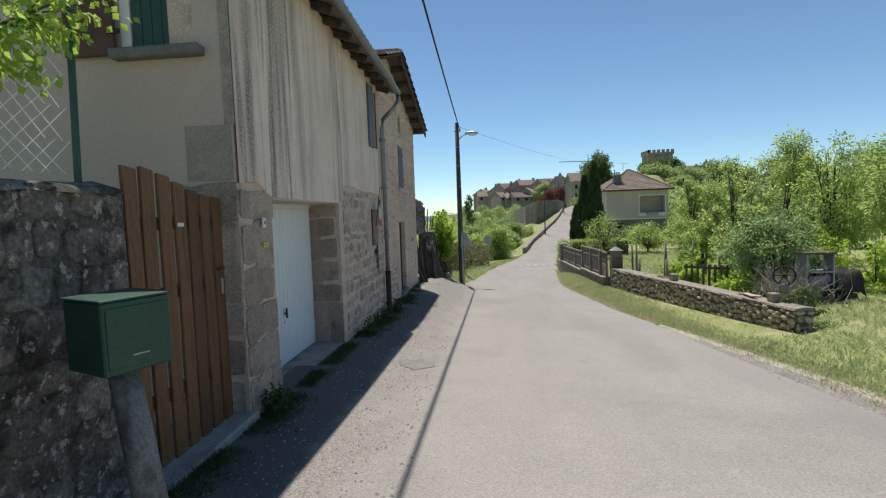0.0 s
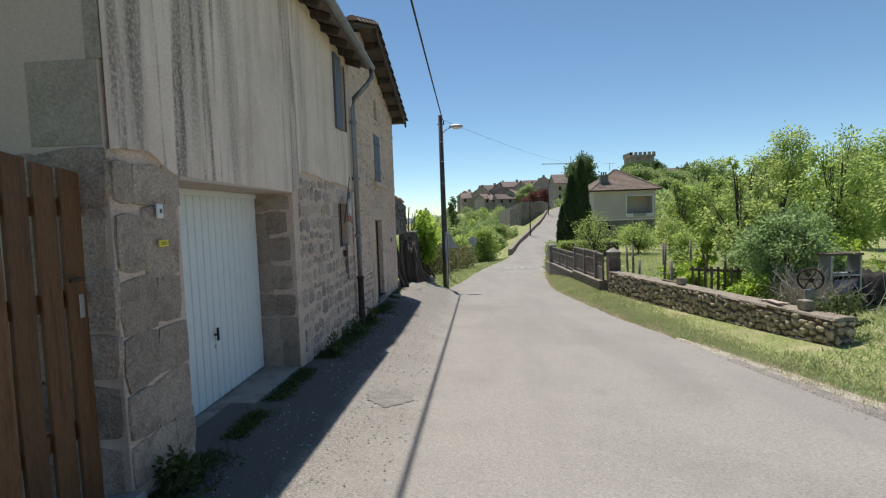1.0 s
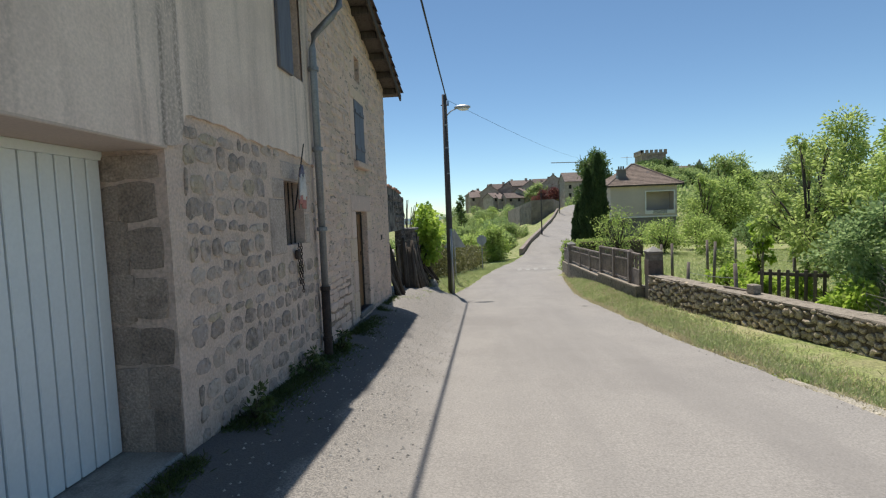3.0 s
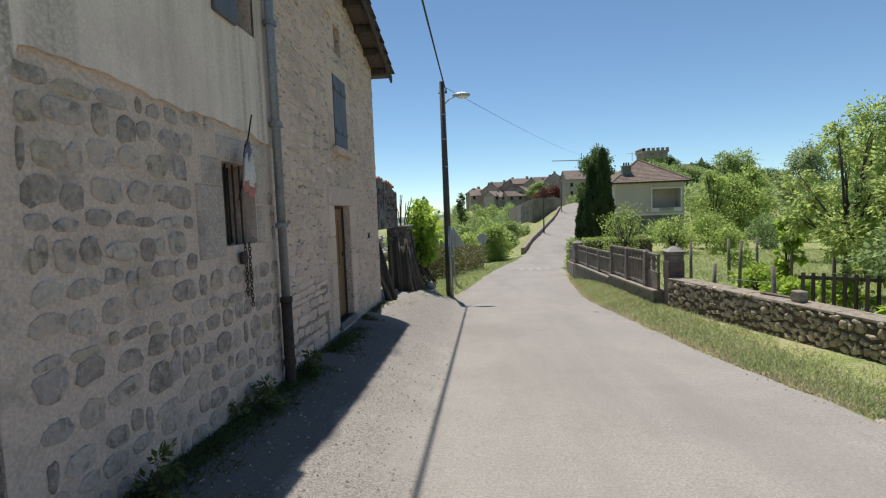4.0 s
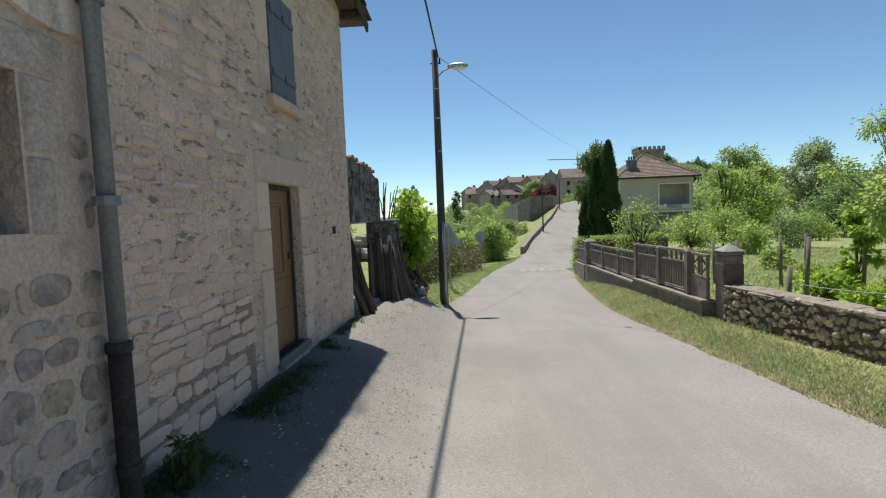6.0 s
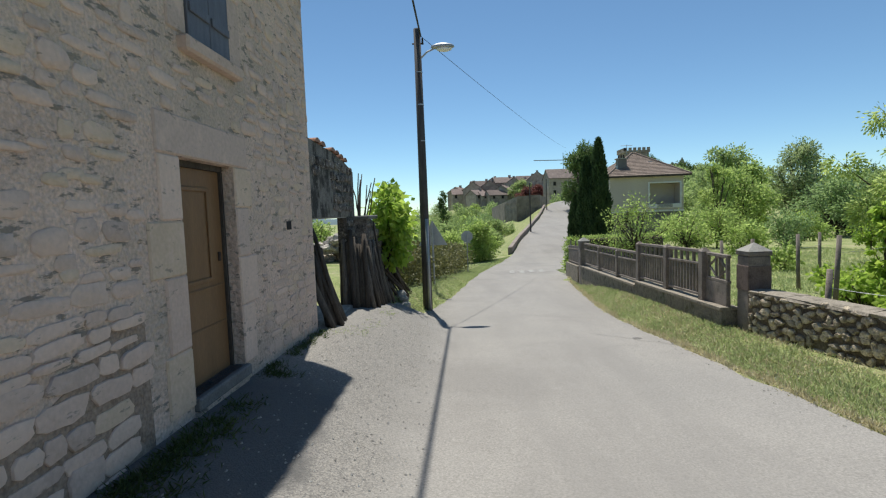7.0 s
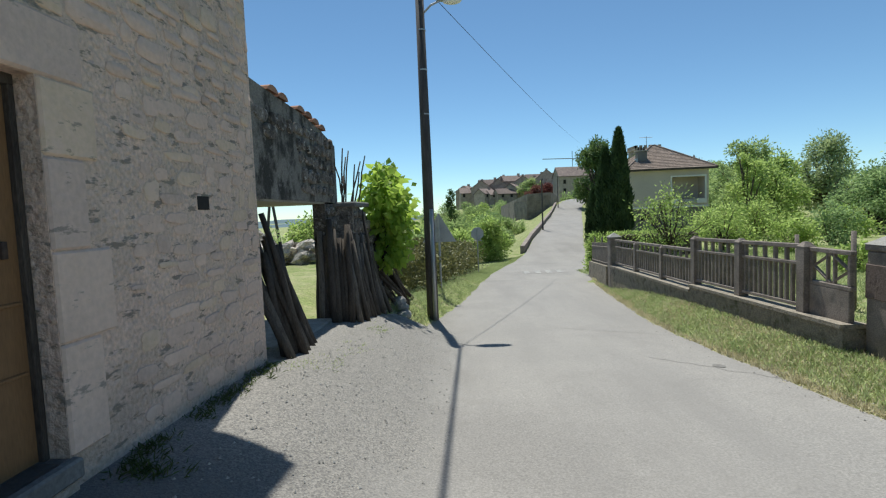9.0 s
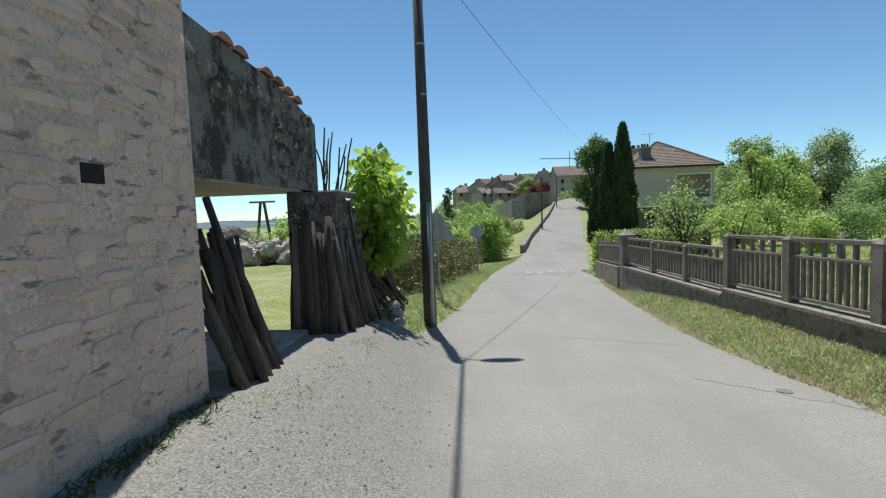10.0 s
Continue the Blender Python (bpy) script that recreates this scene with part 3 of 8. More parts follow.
GX = graded(-2500, 2500, 1.0, 0.28, 1.028)
GY = graded(-150, 3500, 14.0, 0.4, 1.022)
def bed(x, y):
    """The soil, sunk a little where the lane is laid on it."""
    l = -2.0 if y < 20 else road_l(y) + 0.35
    return land(x, y) - (0.12 if l < x < road_r(y) - 0.35 else 0.0)


sheet("ground", lambda y: GX, GY, -0.03, M_GROUND, "rough grass and dry soil sloping away beside the lane", "ground", bed)


def road_row(y):
    a, b = road_l(y), road_r(y)
    a = -2.3 if y < 20.5 else a
    n = 0.10 * noise.noise((y * 1.7, 3.1, 0))
    c = max(0.2, a + 0.4) if y > 20.5 else 0.2
    left = [a + (c - a) * i / 12 + (n if i == 0 and y > 20.5 else 0) for i in range(12)]
    return left + [c + (b - c) * i / 12 + (0.10 * noise.noise((y * 1.3, 8.1, 0)) if i == 12 else 0) for i in range(13)]


RY = [-40 + i for i in range(40)] + [i * 0.25 for i in range(112)] + [28 + i * 0.5 for i in range(48)] + [52 + i for i in range(0, 100)]
sheet("road", road_row, RY, 0.0, M_ASPHALT, "worn pale grey asphalt lane with gravelly edges running downhill", "road")

# ---- masonry helpers ----
def wall_cells(axis, fixed, back, a0, a1, z0, z1, holes):
    """Wall between planes fixed and back (along axis), from a0 to a1 and z0 to z1, with square holes (a0, a1, z0, z1) through it."""
    aa = sorted({a0, a1, *[h[0] for h in holes], *[h[1] for h in holes]})
    zz = sorted({z0, z1, *[h[2] for h in holes], *[h[3] for h in holes]})

    def solid(i, j):
        if not (0 <= i < len(aa) - 1 and 0 <= j < len(zz) - 1):
            return False
        ca, cz = (aa[i] + aa[i + 1]) / 2, (zz[j] + zz[j + 1]) / 2
        return not any(h[0] < ca < h[1] and h[2] < cz < h[3] for h in holes)

    def at(d, a, z):
        return (d, a, z) if axis == "x" else (a, d, z)

    vs, fs = [], []

    def quad(*p):
        n = len(vs)
        vs.extend(p)
        fs.append((n, n + 1, n + 2, n + 3))

    for i in range(len(aa) - 1):
        for j in range(len(zz) - 1):
            if not solid(i, j):
                continue
            l, r, b, t = aa[i], aa[i + 1], zz[j], zz[j + 1]
            quad(at(fixed, l, b), at(fixed, r, b), at(fixed, r, t), at(fixed, l, t))
            quad(at(back, l, b), at(back, l, t), at(back, r, t), at(back, r, b))
            if not solid(i - 1, j):
                quad(at(fixed, l, b), at(fixed, l, t), at(back, l, t), at(back, l, b))
            if not solid(i + 1, j):
                quad(at(fixed, r, b), at(back, r, b), at(back, r, t), at(fixed, r, t))
            if not solid(i, j - 1):
                quad(at(fixed, l, b), at(back, l, b), at(back, r, b), at(fixed, r, b))
            if not solid(i, j + 1):
                quad(at(fixed, l, t), at(fixed, r, t), at(back, r, t), at(back, l, t))
    return vs, fs


def stone_shape(seed, sides=8, square=0.5, power=3, ragged=0.07, flat=0.84, rough=0.22):
    """An uneven stone of unit width and height in the y-z plane, bulging one unit towards +x."""
    r = random.Random(seed)
    ring = []
    waves = [(n, r.uniform(0, 6.28), r.uniform(0.3, 1.0) / n ** 0.5) for n in (1, 2, 3, 5)]
    for k in range(sides):
        w = 2 * math.pi * (k + 0.5) / sides + r.uniform(-0.1, 0.1)
        c, s = math.cos(w), math.sin(w)
        q = (abs(c) ** power + abs(s) ** power) ** (-1 / power)
        q = q * square + (1 - square)
        q *= 0.5 - 0.25 * ragged + ragged * (0.42 * sum(a * math.sin(n * w + ph) for n, ph, a in waves) + r.uniform(-rough, rough))
        ring.append((c * q, s * q))
    cy, cz = r.uniform(-0.08, 0.08), r.uniform(-0.08, 0.08)
    vs = [(-0.6, a, b) for a, b in ring]
    vs += [(r.uniform(0.55, 0.85), a * 0.97, b * 0.97) for a, b in ring]
    vs += [(r.uniform(0.85, 1.1), a * flat + cy * 0.2, b * flat + cz * 0.2) for a, b in ring]
    vs.append((1.0 + r.uniform(-0.1, 0.15), cy, cz))
    fs = []
    for lvl in (0, 1):
        for k in range(sides):
            k2 = (k + 1) % sides
            fs.append((lvl * sides + k, lvl * sides + k2, (lvl + 1) * sides + k2, (lvl + 1) * sides + k))
    for k in range(sides):
        fs.append((2 * sides + k, 2 * sides + (k + 1) % sides, 3 * sides))
    return vs, fs


STONES = [stone_shape(100 + i, 13, 0.9, 3.4, 0.16, 0.86) for i in range(30)]
BLOCKS = [stone_shape(200 + i, 12, 1.0, 10, 0.03, 0.95) for i in range(12)]
SLABS = [stone_shape(300 + i, 13, 1.0, 6, 0.13, 0.92) for i in range(30)]


def piece_meshes(name, shapes, material):
    out = []
    for vs, fs in shapes:
        me = bpy.data.meshes.new(name)
        me.from_pydata(vs, [], fs)
        me.materials.append(material)
        me.polygons.foreach_set("use_smooth", [shapes is not RAGGED] * len(me.polygons))
        out.append(me)
    return out


def courses(a0, a1, z0, z1, hmin, hmax, wmin, wmax, keep, r, gap=0.02, loose=0.02):
    """Rows of stones: centre, width and height, uneven, left out where keep() says no."""
    out, z = [], z0
    while z < z1 - hmin * 0.5:
        h = min(r.uniform(hmin, hmax), z1 - z)
        a = a0 - r.uniform(0, wmin * 0.6)
        while a < a1:
            w = r.uniform(wmin, wmax)
            l, rr = max(a, a0), min(a + w, a1)
            if rr - l > wmin * 0.45:
                c, hh = (l + rr) / 2, h * r.uniform(0.78, 1.08)
                cz = z + h / 2 + r.uniform(-loose, loose)
                ww = rr - l - gap * r.uniform(0.4, 1.8)
                if keep(c - ww / 2, c + ww / 2, cz - hh / 2, cz + hh / 2):
                    out.append((c, cz, ww, hh - gap * r.uniform(0.4, 1.4)))
            a += w
        z += h
    return out


LATE = []     # pieces of walls, laid at the end of the file


def lay(parent, name, shapes, mat_one, mat_joined, stones, frame_m, depth, r, near, label="", limit=300):
    """Queue stones on a wall: those that near() picks become single pieces, the rest one joined part. frame_m: wall frame, x out, y along, z up."""
    LATE.append((parent, name, shapes, mat_one, mat_joined, stones, frame_m, depth, r, near, label, limit))


def outside(holes, margin=0.02):
    return lambda l, r, b, t: not any(l < h[1] + margin and r > h[0] - margin and b < h[3] + margin and t > h[2] - margin for h in holes)


# ---- first house: rendered upper wall over granite, garage ----
W1, W2 = -2.0, -2.08
EAVE1 = lambda y: 4.50 - 0.043 * (y - 4.4)
GAR = (5.46, 7.88, -0.60, 1.83)
WIN1 = (9.95, 10.72, 2.98, 4.12)
FWIN = (9.98, 10.58, 1.03, 1.75)
house = thing("house", (W1, 8.0, -0.4), "two-storey rendered stone house with a white garage door", "house")


def on(parent, ob):
    """Parent a mesh that was built in world coordinates."""
    ob.parent = parent
    ob.matrix_parent_inverse = parent.matrix_world.inverted()
    return ob


bpy.context.view_layer.update()


def world_part(name, vs, fs, mat, parent, label="", smooth=False, fix=True):
    ob = obj_from(name, vs, fs, mat, None, label, smooth)
    if fix:
        recalc(ob)
    return on(parent, ob)


def world_bm(name, bm, mat, parent, label="", smooth=False):
    return on(parent, part(name, bm, mat, None, label, smooth))


wall1 = world_part("wall", *wall_cells("x", W1, W1 - 0.55, 4.75, 11.02, -0.9, 4.35, [GAR, WIN1, FWIN]), M_MORTAR, house, "grey granite rubble in lime mortar")
# the render is a coat on the upper wall, its lower edge uneven
r = random.Random(3)
coat = Soup()
low = [(4.74, 1.98), (5.1, 2.0), (5.46, 1.86), (7.88, 1.84), (8.05, 1.9), (8.12, 2.1), (8.5, 2.12), (9.2, 2.07), (9.95, 2.06), (10.65, 2.03), (10.8, 2.0), (11.02, 1.98)]
edge = []
for (ya, za), (yb, zb) in zip(low, low[1:]):
    n = max(2, int((yb - ya) / 0.09))
    straight = 5.4 < ya < 7.8
    edge += [(ya + (yb - ya) * k / n, za + (zb - za) * k / n + (0 if straight else r.uniform(-0.018, 0.018))) for k in range(n)]
edge.append(low[-1])
cuts = sorted({e[0] for e in edge} | {WIN1[0], WIN1[1]})
zl = np.interp(cuts, [e[0] for e in edge], [e[1] for e in edge])
xo = W1 + 0.028
for i in range(len(cuts) - 1):
    a, b = cuts[i], cuts[i + 1]
    spans = [(zl[i], zl[i + 1], EAVE1(a) + 0.05, EAVE1(b) + 0.05)]
    if a >= WIN1[0] - 1e-6 and b <= WIN1[1] + 1e-6:
        spans = [(zl[i], zl[i + 1], WIN1[2], WIN1[2]), (WIN1[3], WIN1[3], EAVE1(a) + 0.05, EAVE1(b) + 0.05)]
    for p, q, s, t in spans:
        coat.add([(xo, a, p), (xo, b, q), (xo, b, t), (xo, a, s)], [(0, 1, 2, 3)])
        coat.add([(W1, a, p), (W1, b, q), (xo, b, q), (xo, a, p)], [(0, 1, 2, 3)])
world_part("render_coat", coat.v, coat.f, M_RENDER, house, "streaked beige lime render", fix=False)
side_hole = (-3.0, -2.32, 3.2, 4.3)
world_part("side_wall", *wall_cells("y", 4.743, 5.25, -9.0, W1 - 0.002, -0.9, 4.4, [side_hole]), M_RENDER2, house, "plain grey-beige rendered side wall")
world_part("side_gable", *prism([(-9, 4.4), (W1 - 0.002, 4.4), (-5.5, 5.75)], 4.743, 5.25, "y"), M_RENDER2, house)
world_part("back_wall", *prism([(-9, -0.9), (-9, 4.4), (-8.6, 4.4), (-8.6, -0.9)], 5.25, 11.02, "y"), M_RENDER2, house)
# corner blocks of the upper corner
world_bm("corner_strip", box(bmesh.new(), W1 - 0.075, 4.733, 2.5, W1 + 0.02, 4.765, 4.4, 0.003), M_CEMENT, house, "dirty cement corner strip")
world_bm("corner_block", box(bmesh.new(), W1 - 0.46, 4.737, 2.0, W1 - 0.02, 4.76, 2.5, 0.002), M_CEMENT, house)

# side window with green closed shutter, slate sill and brown leaf
sw = world_bm("side_window", B(side_hole[0], 4.80, side_hole[2], side_hole[1], 4.86, side_hole[3]), M_DARK, house)
for k in range(6):
    a = side_hole[0] + 0.1 + (side_hole[1] - side_hole[0] - 0.1) * k / 6
    world_bm("shutter_board", B(a + 0.002, 4.755, side_hole[2], a + (side_hole[1] - side_hole[0] - 0.1) / 6 - 0.002, 4.785, side_hole[3], 0.003), M_GREEN, house, "dark green shutter board")
world_bm("window_frame", B(side_hole[0], 4.745, side_hole[2], side_hole[0] + 0.09, 4.80, side_hole[3]), M_WHITE, house, "white window surround")
world_bm("open_shutter", B(side_hole[0] - 0.5, 4.66, side_hole[2] - 0.05, side_hole[0] - 0.02, 4.70, side_hole[3], 0.006), M_BROWNP, house, "brown wooden shutter leaf folded open")
world_bm("hinge", B(side_hole[0] - 0.08, 4.64, side_hole[2] + 0.13, side_hole[0] + 0.05, 4.665, side_hole[2] + 0.17, 0.004), M_IRON, house)
world_bm("sill", B(side_hole[0] - 0.06, 4.62, side_hole[2] - 0.09, side_hole[1] + 0.1, 4.80, side_hole[2], 0.012), M_SLATE, house, "grey stone sill")

# garage: reveal blocks come late; door of ribbed steel
gx = W1 - 0.47
gdoor = thing("garage_door", (gx, 6.67, -0.3), "white ribbed steel up-and-over garage door, closed", "garage door")
bpy.context.view_layer.update()
world_bm("frame", B(gx - 0.06, GAR[0], GAR[3] - 0.06, gx + 0.02, GAR[1], GAR[3], 0.004), M_GARAGE, gdoor)
n = 19
for k in range(n):
    a = GAR[0] + 0.02 + (GAR[1] - GAR[0] - 0.04) * k / n
    b = GAR[0] + 0.02 + (GAR[1] - GAR[0] - 0.04) * (k + 1) / n
    bm = B(gx - 0.03, a + 0.007, -0.29, gx + 0.012, b - 0.007, GAR[3] - 0.06, 0.006)
    world_bm("rib", bm, M_GARAGE, gdoor)
world_bm("backing", B(gx - 0.05, GAR[0] + 0.01, -0.29, gx - 0.022, GAR[1] - 0.01, GAR[3] - 0.05), M_STEEL, gdoor)
world_bm("handle", box(box(bmesh.new(), gx + 0.012, 6.70, 0.37, gx + 0.055, 6.72, 0.39, 0.003), gx + 0.04, 6.697, 0.32, gx + 0.06, 6.723, 0.45, 0.004), M_CABLE, gdoor, "black upright lever handle")
world_bm("lock_plate", B(gx + 0.012, 6.695, 0.24, gx + 0.018, 6.725, 0.28, 0.002), M_STEEL, gdoor)
tagged(world_bm("garage_sill", B(W1 - 0.55, GAR[0], -0.7, W1 - 0.02, GAR[1], -0.30, 0.015), M_CONC, house), "", "")
world_bm("lintel", B(W1 - 0.5, GAR[0] - 0.002, GAR[3], W1 + 0.026, GAR[1] + 0.002, GAR[3] + 0.035, 0.006), M_RENDER2, house)
# garage inside and rooms behind, their darkness put into near-black sheets
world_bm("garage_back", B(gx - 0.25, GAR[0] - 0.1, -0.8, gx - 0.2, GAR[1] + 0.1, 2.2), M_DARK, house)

# sticker plates by the garage
plate = tagged(part("bell_plate", B(-0.01, -0.033, -0.05, 0.008, 0.033, 0.05, 0.006), M_PLASTIC), "small white plastic plate on the stone pier", "plate")
plate.matrix_world = pose(W1 + 0.055, 5.14, 1.60)
on(plate, part("mark", B(W1 + 0.063, 5.128, 1.585, W1 + 0.066, 5.152, 1.615), M_SHUTTER))
yel = tagged(part("yellow_sticker", B(-0.004, -0.05, -0.022, 0.004, 0.05, 0.022, 0.001), M_YELLOW), "small yellow warning sticker on the stone pier", "sticker")
yel.matrix_world = pose(W1 + 0.06, 5.15, 1.38)
bpy.context.view_layer.update()
for zz in (1.385, 1.372):
    on(yel, part("line", B(W1 + 0.0635, 5.115, zz, W1 + 0.0655, 5.185, zz + 0.005), M_CABLE))

# upper window: grey shutters set back in a rendered recess
for k in range(4):
    a = WIN1[0] + (WIN1[1] - WIN1[0]) * k / 4
    world_bm("shutter_board", B(W1 - 0.16, a + 0.003, WIN1[2] + 0.005, W1 - 0.12, a + (WIN1[1] - WIN1[0]) / 4 - 0.003, WIN1[3], 0.004), M_SHUTTER, house, "grey shutter board")
world_bm("shutter_leaf", B(W1 + 0.03, WIN1[0] - 0.02, WIN1[2] - 0.03, W1 + 0.07, WIN1[0] + 0.36, WIN1[3] + 0.02, 0.006), M_SHUTTER, house, "grey shutter leaf ajar")
# the room's darkness is this sheet's own near-black colour
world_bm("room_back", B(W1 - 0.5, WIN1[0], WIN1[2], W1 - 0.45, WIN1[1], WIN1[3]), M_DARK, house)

# small barred window with flag
grille = thing("window_grille", (W1 - 0.1, 10.28, 1.03), "rusty iron bars in a small stone-framed window", "window")
bpy.context.view_layer.update()
# near-black panel, the shade behind the bars painted on it
world_bm("board", B(W1 - 0.30, FWIN[0], FWIN[2], W1 - 0.25, FWIN[1], FWIN[3]), M_DARK, grille)
for k in range(4):
    s = Soup().tube([(W1 - 0.09, FWIN[0] + 0.1 + 0.13 * k, FWIN[2]), (W1 - 0.09, FWIN[0] + 0.1 + 0.13 * k, FWIN[3])], [0.01, 0.01])
    on(grille, s.done("bar", M_IRON))
world_bm("planks", B(W1 - 0.16, FWIN[0] + 0.01, FWIN[2], W1 - 0.13, FWIN[0] + 0.28, FWIN[3], 0.004), M_DARKWOOD, grille)
for (a, b, c, d) in [(9.55, 9.97, 0.95, 1.54), (9.66, 9.97, 1.55, 1.76), (9.90, 10.86, 1.765, 1.96), (10.59, 10.78, 1.4, 1.75), (10.59, 10.75, 1.02, 1.38)]:
    world_bm("surround_block", B(W1 - 0.2, a + 0.006, c, W1 + 0.012, b - 0.006, d, 0.012), M_SURROUND, house)
chain = thing("rusty_chain", (W1 + 0.04, 10.3, 0.4), "rusty iron chain hanging below the barred window", "chain")
bpy.context.view_layer.update()
for k, (yc, n) in enumerate(((10.24, 13), (10.32, 16))):
    for j in range(n):
        z = 1.02 - 0.036 * j
        ring = [(W1 + 0.035 + (0.012 * math.cos(w) if j % 2 else 0), yc + (0 if j % 2 else 0.013 * math.cos(w)) + 0.004 * math.sin(j), z + 0.024 * math.sin(w)) for w in [2 * math.pi * q / 8 for q in range(9)]]
        on(chain, Soup().tube(ring, [0.005] * 9, 4).done("link", M_IRON))
on(chain, part("shackle", B(W1 + 0.02, 10.14, 0.86, W1 + 0.06, 10.24, 0.97, 0.012), M_IRON))
flag = thing("flag", (W1 + 0.1, 10.36, 1.2), "faded tricolour flag drooping from a thin pole", "flag")
bpy.context.view_layer.update()
on(flag, Soup().tube([(W1 + 0.06, 10.128, 1.420), (W1 + 0.125, 10.338, 2.184)], [0.009, 0.007]).done("pole", M_CABLE))
for mi, (mat, z0, z1) in enumerate([(M_CLOTH_B, 1.812, 1.911), (M_CLOTH_W, 1.559, 1.812), (M_CLOTH_R, 1.460, 1.559)]):
    vs, fs = [], []
    for j in range(5):
        z = z1 + (z0 - z1) * j / 4
        wdt = 0.04 + 0.250 * min(1, (1.911 - z) / 0.361)
        for k in range(9):
            t = k / 8 - 0.5
            vs.append((W1 + 0.13 + 0.02 * math.sin(k * 2.2 + z * 5), 10.158 + 0.12 * (z - 1.460) + t * wdt + 0.015 * math.sin(z * 9), z - 0.03 * math.cos(k * 1.1)))
    for j in range(4):
        for k in range(8):
            fs.append((j * 9 + k, j * 9 + k + 1, (j + 1) * 9 + k + 1, (j + 1) * 9 + k))
    ob = obj_from("cloth", vs, fs, mat, None, "", True)
    so = ob.modifiers.new("thick", "SOLIDIFY")
    so.thickness = 0.004
    on(flag, ob)

# eave of the first house: roof boards, rafters, gutter, tiles
ex0 = -1.66
pitch1 = math.tan(radians(19))


def roof1_z(x, y):
    return EAVE1(y) + (ex0 - x) * pitch1


roof1 = world_part("roof", *(lambda p: ([(x, y, roof1_z(x, y) + d) for d in (0.0, 0.035) for x, y in p], [(0, 1, 2, 3), (7, 6, 5, 4), (0, 4, 5, 1), (1, 5, 6, 2), (2, 6, 7, 3), (3, 7, 4, 0)]))(
    [(ex0, 4.35), (ex0, 11.25), (-5.5, 11.25), (-5.5, 4.35)]), M_OLDWOOD, house, "weathered roof boarding")
world_part("far_roof_slope", *(lambda p: ([(x, y, roof1_z(-5.5, y) - (-5.5 - x) * pitch1 + d) for d in (0.0, 0.035) for x, y in p], [(0, 1, 2, 3), (7, 6, 5, 4), (0, 4, 5, 1), (1, 5, 6, 2), (2, 6, 7, 3), (3, 7, 4, 0)]))(
    [(-5.5, 4.35), (-5.5, 11.25), (-9.3, 11.25), (-9.3, 4.35)]), M_OLDWOOD, house)
for k in range(14):
    y = 4.6 + 0.48 * k
    bm = bmesh.new()
    box(bm, -0.62, -0.035, -0.11, 0.0, 0.035, 0.0, 0.006, m=pose(ex0 - 0.03, y, EAVE1(y) - 0.004, 0, math.degrees(math.atan(pitch1)), 0))
    world_bm("rafter", bm, M_DARKWOOD, house)


def barrel_tiles(parent, n, row_at, length, rad, material, name="roof_tile"):
    """Rows of half-round tiles, one mesh."""
    s = Soup()
    for k in range(n):
        (p0, p1, side) = row_at(k)
        p0, p1 = Vector(p0), Vector(p1)
        d = p1 - p0
        m = max(1, int(d.length / length))
        nrm = d.cross(side).normalized()
        if nrm.z < 0:
            nrm = -nrm
        side = side.normalized()
        for j in range(m):
            a = p0 + d * (j / m)
            b = p0 + d * ((j + 1.12) / m)
            vs, fs = [], []
            for q, (c, rr, lift) in enumerate(((a, rad, 0.025), (b, rad * 0.86, 0.0))):
                for i in range(6):
                    w = math.pi * i / 5
                    vs.append(c + side * math.cos(w) * rr + nrm * (math.sin(w) * rr * 0.75 + lift))
            for i in range(5):
                fs.append((i, i + 1, 6 + i + 1, 6 + i))
            fs.append((0, 5, 4, 3, 2, 1))
            s.add(vs, fs)
    ob = s.done(name, material, None)
    ob["kind"] = "stuff"
    return on(parent, ob)


barrel_tiles(house, 35, lambda k: ((ex0 + 0.04, 4.4 + 0.2 * k, EAVE1(4.4 + 0.2 * k) + 0.05), (-5.5, 4.4 + 0.2 * k, roof1_z(-5.5, 4.4 + 0.2 * k) + 0.05), Vector((0, 1, 0))), 0.42, 0.11, M_TILE_J, "roof_tiles")
# gutter and downpipe
ys = [4.35 + 6.85 * i / 20 for i in range(21)]
vs, fs = [], []
for y in ys:
    for i in range(7):
        w = math.pi * (1 + i / 6)
        vs.append((ex0 + 0.08 + 0.06 * math.cos(w), y, EAVE1(y) + 0.01 + 0.06 * math.sin(w)))
for j in range(20):
    for i in range(6):
        fs.append((j * 7 + i, j * 7 + i + 1, (j + 1) * 7 + i + 1, (j + 1) * 7 + i))
gut = obj_from("gutter", vs, fs, M_ZINC, None, "grey zinc half-round gutter", True)
so = gut.modifiers.new("thick", "SOLIDIFY")
so.thickness = 0.006
on(house, gut)
dp = thing("downpipe", (W1 + 0.1, 10.95, -0.5), "grey zinc downpipe with a rusty cast-iron foot", "downpipe")
bpy.context.view_layer.update()
on(dp, Soup().tube([(ex0 + 0.09, 11.1, 4.14), (ex0 + 0.09, 11.1, 4.02), (ex0, 11.03, 3.86), (W1 + 0.12, 10.96, 3.62), (W1 + 0.095, 10.95, 3.45), (W1 + 0.095, 10.95, 0.38)], [0.045] * 6, 10).done("pipe", M_ZINC, smooth=True))
on(dp, Soup().tube([(W1 + 0.095, 10.95, 0.42), (W1 + 0.095, 10.95, -0.42), (W1 + 0.13, 10.95, -0.56)], [0.056, 0.056, 0.056], 10).done("iron_foot", M_IRON, smooth=True))
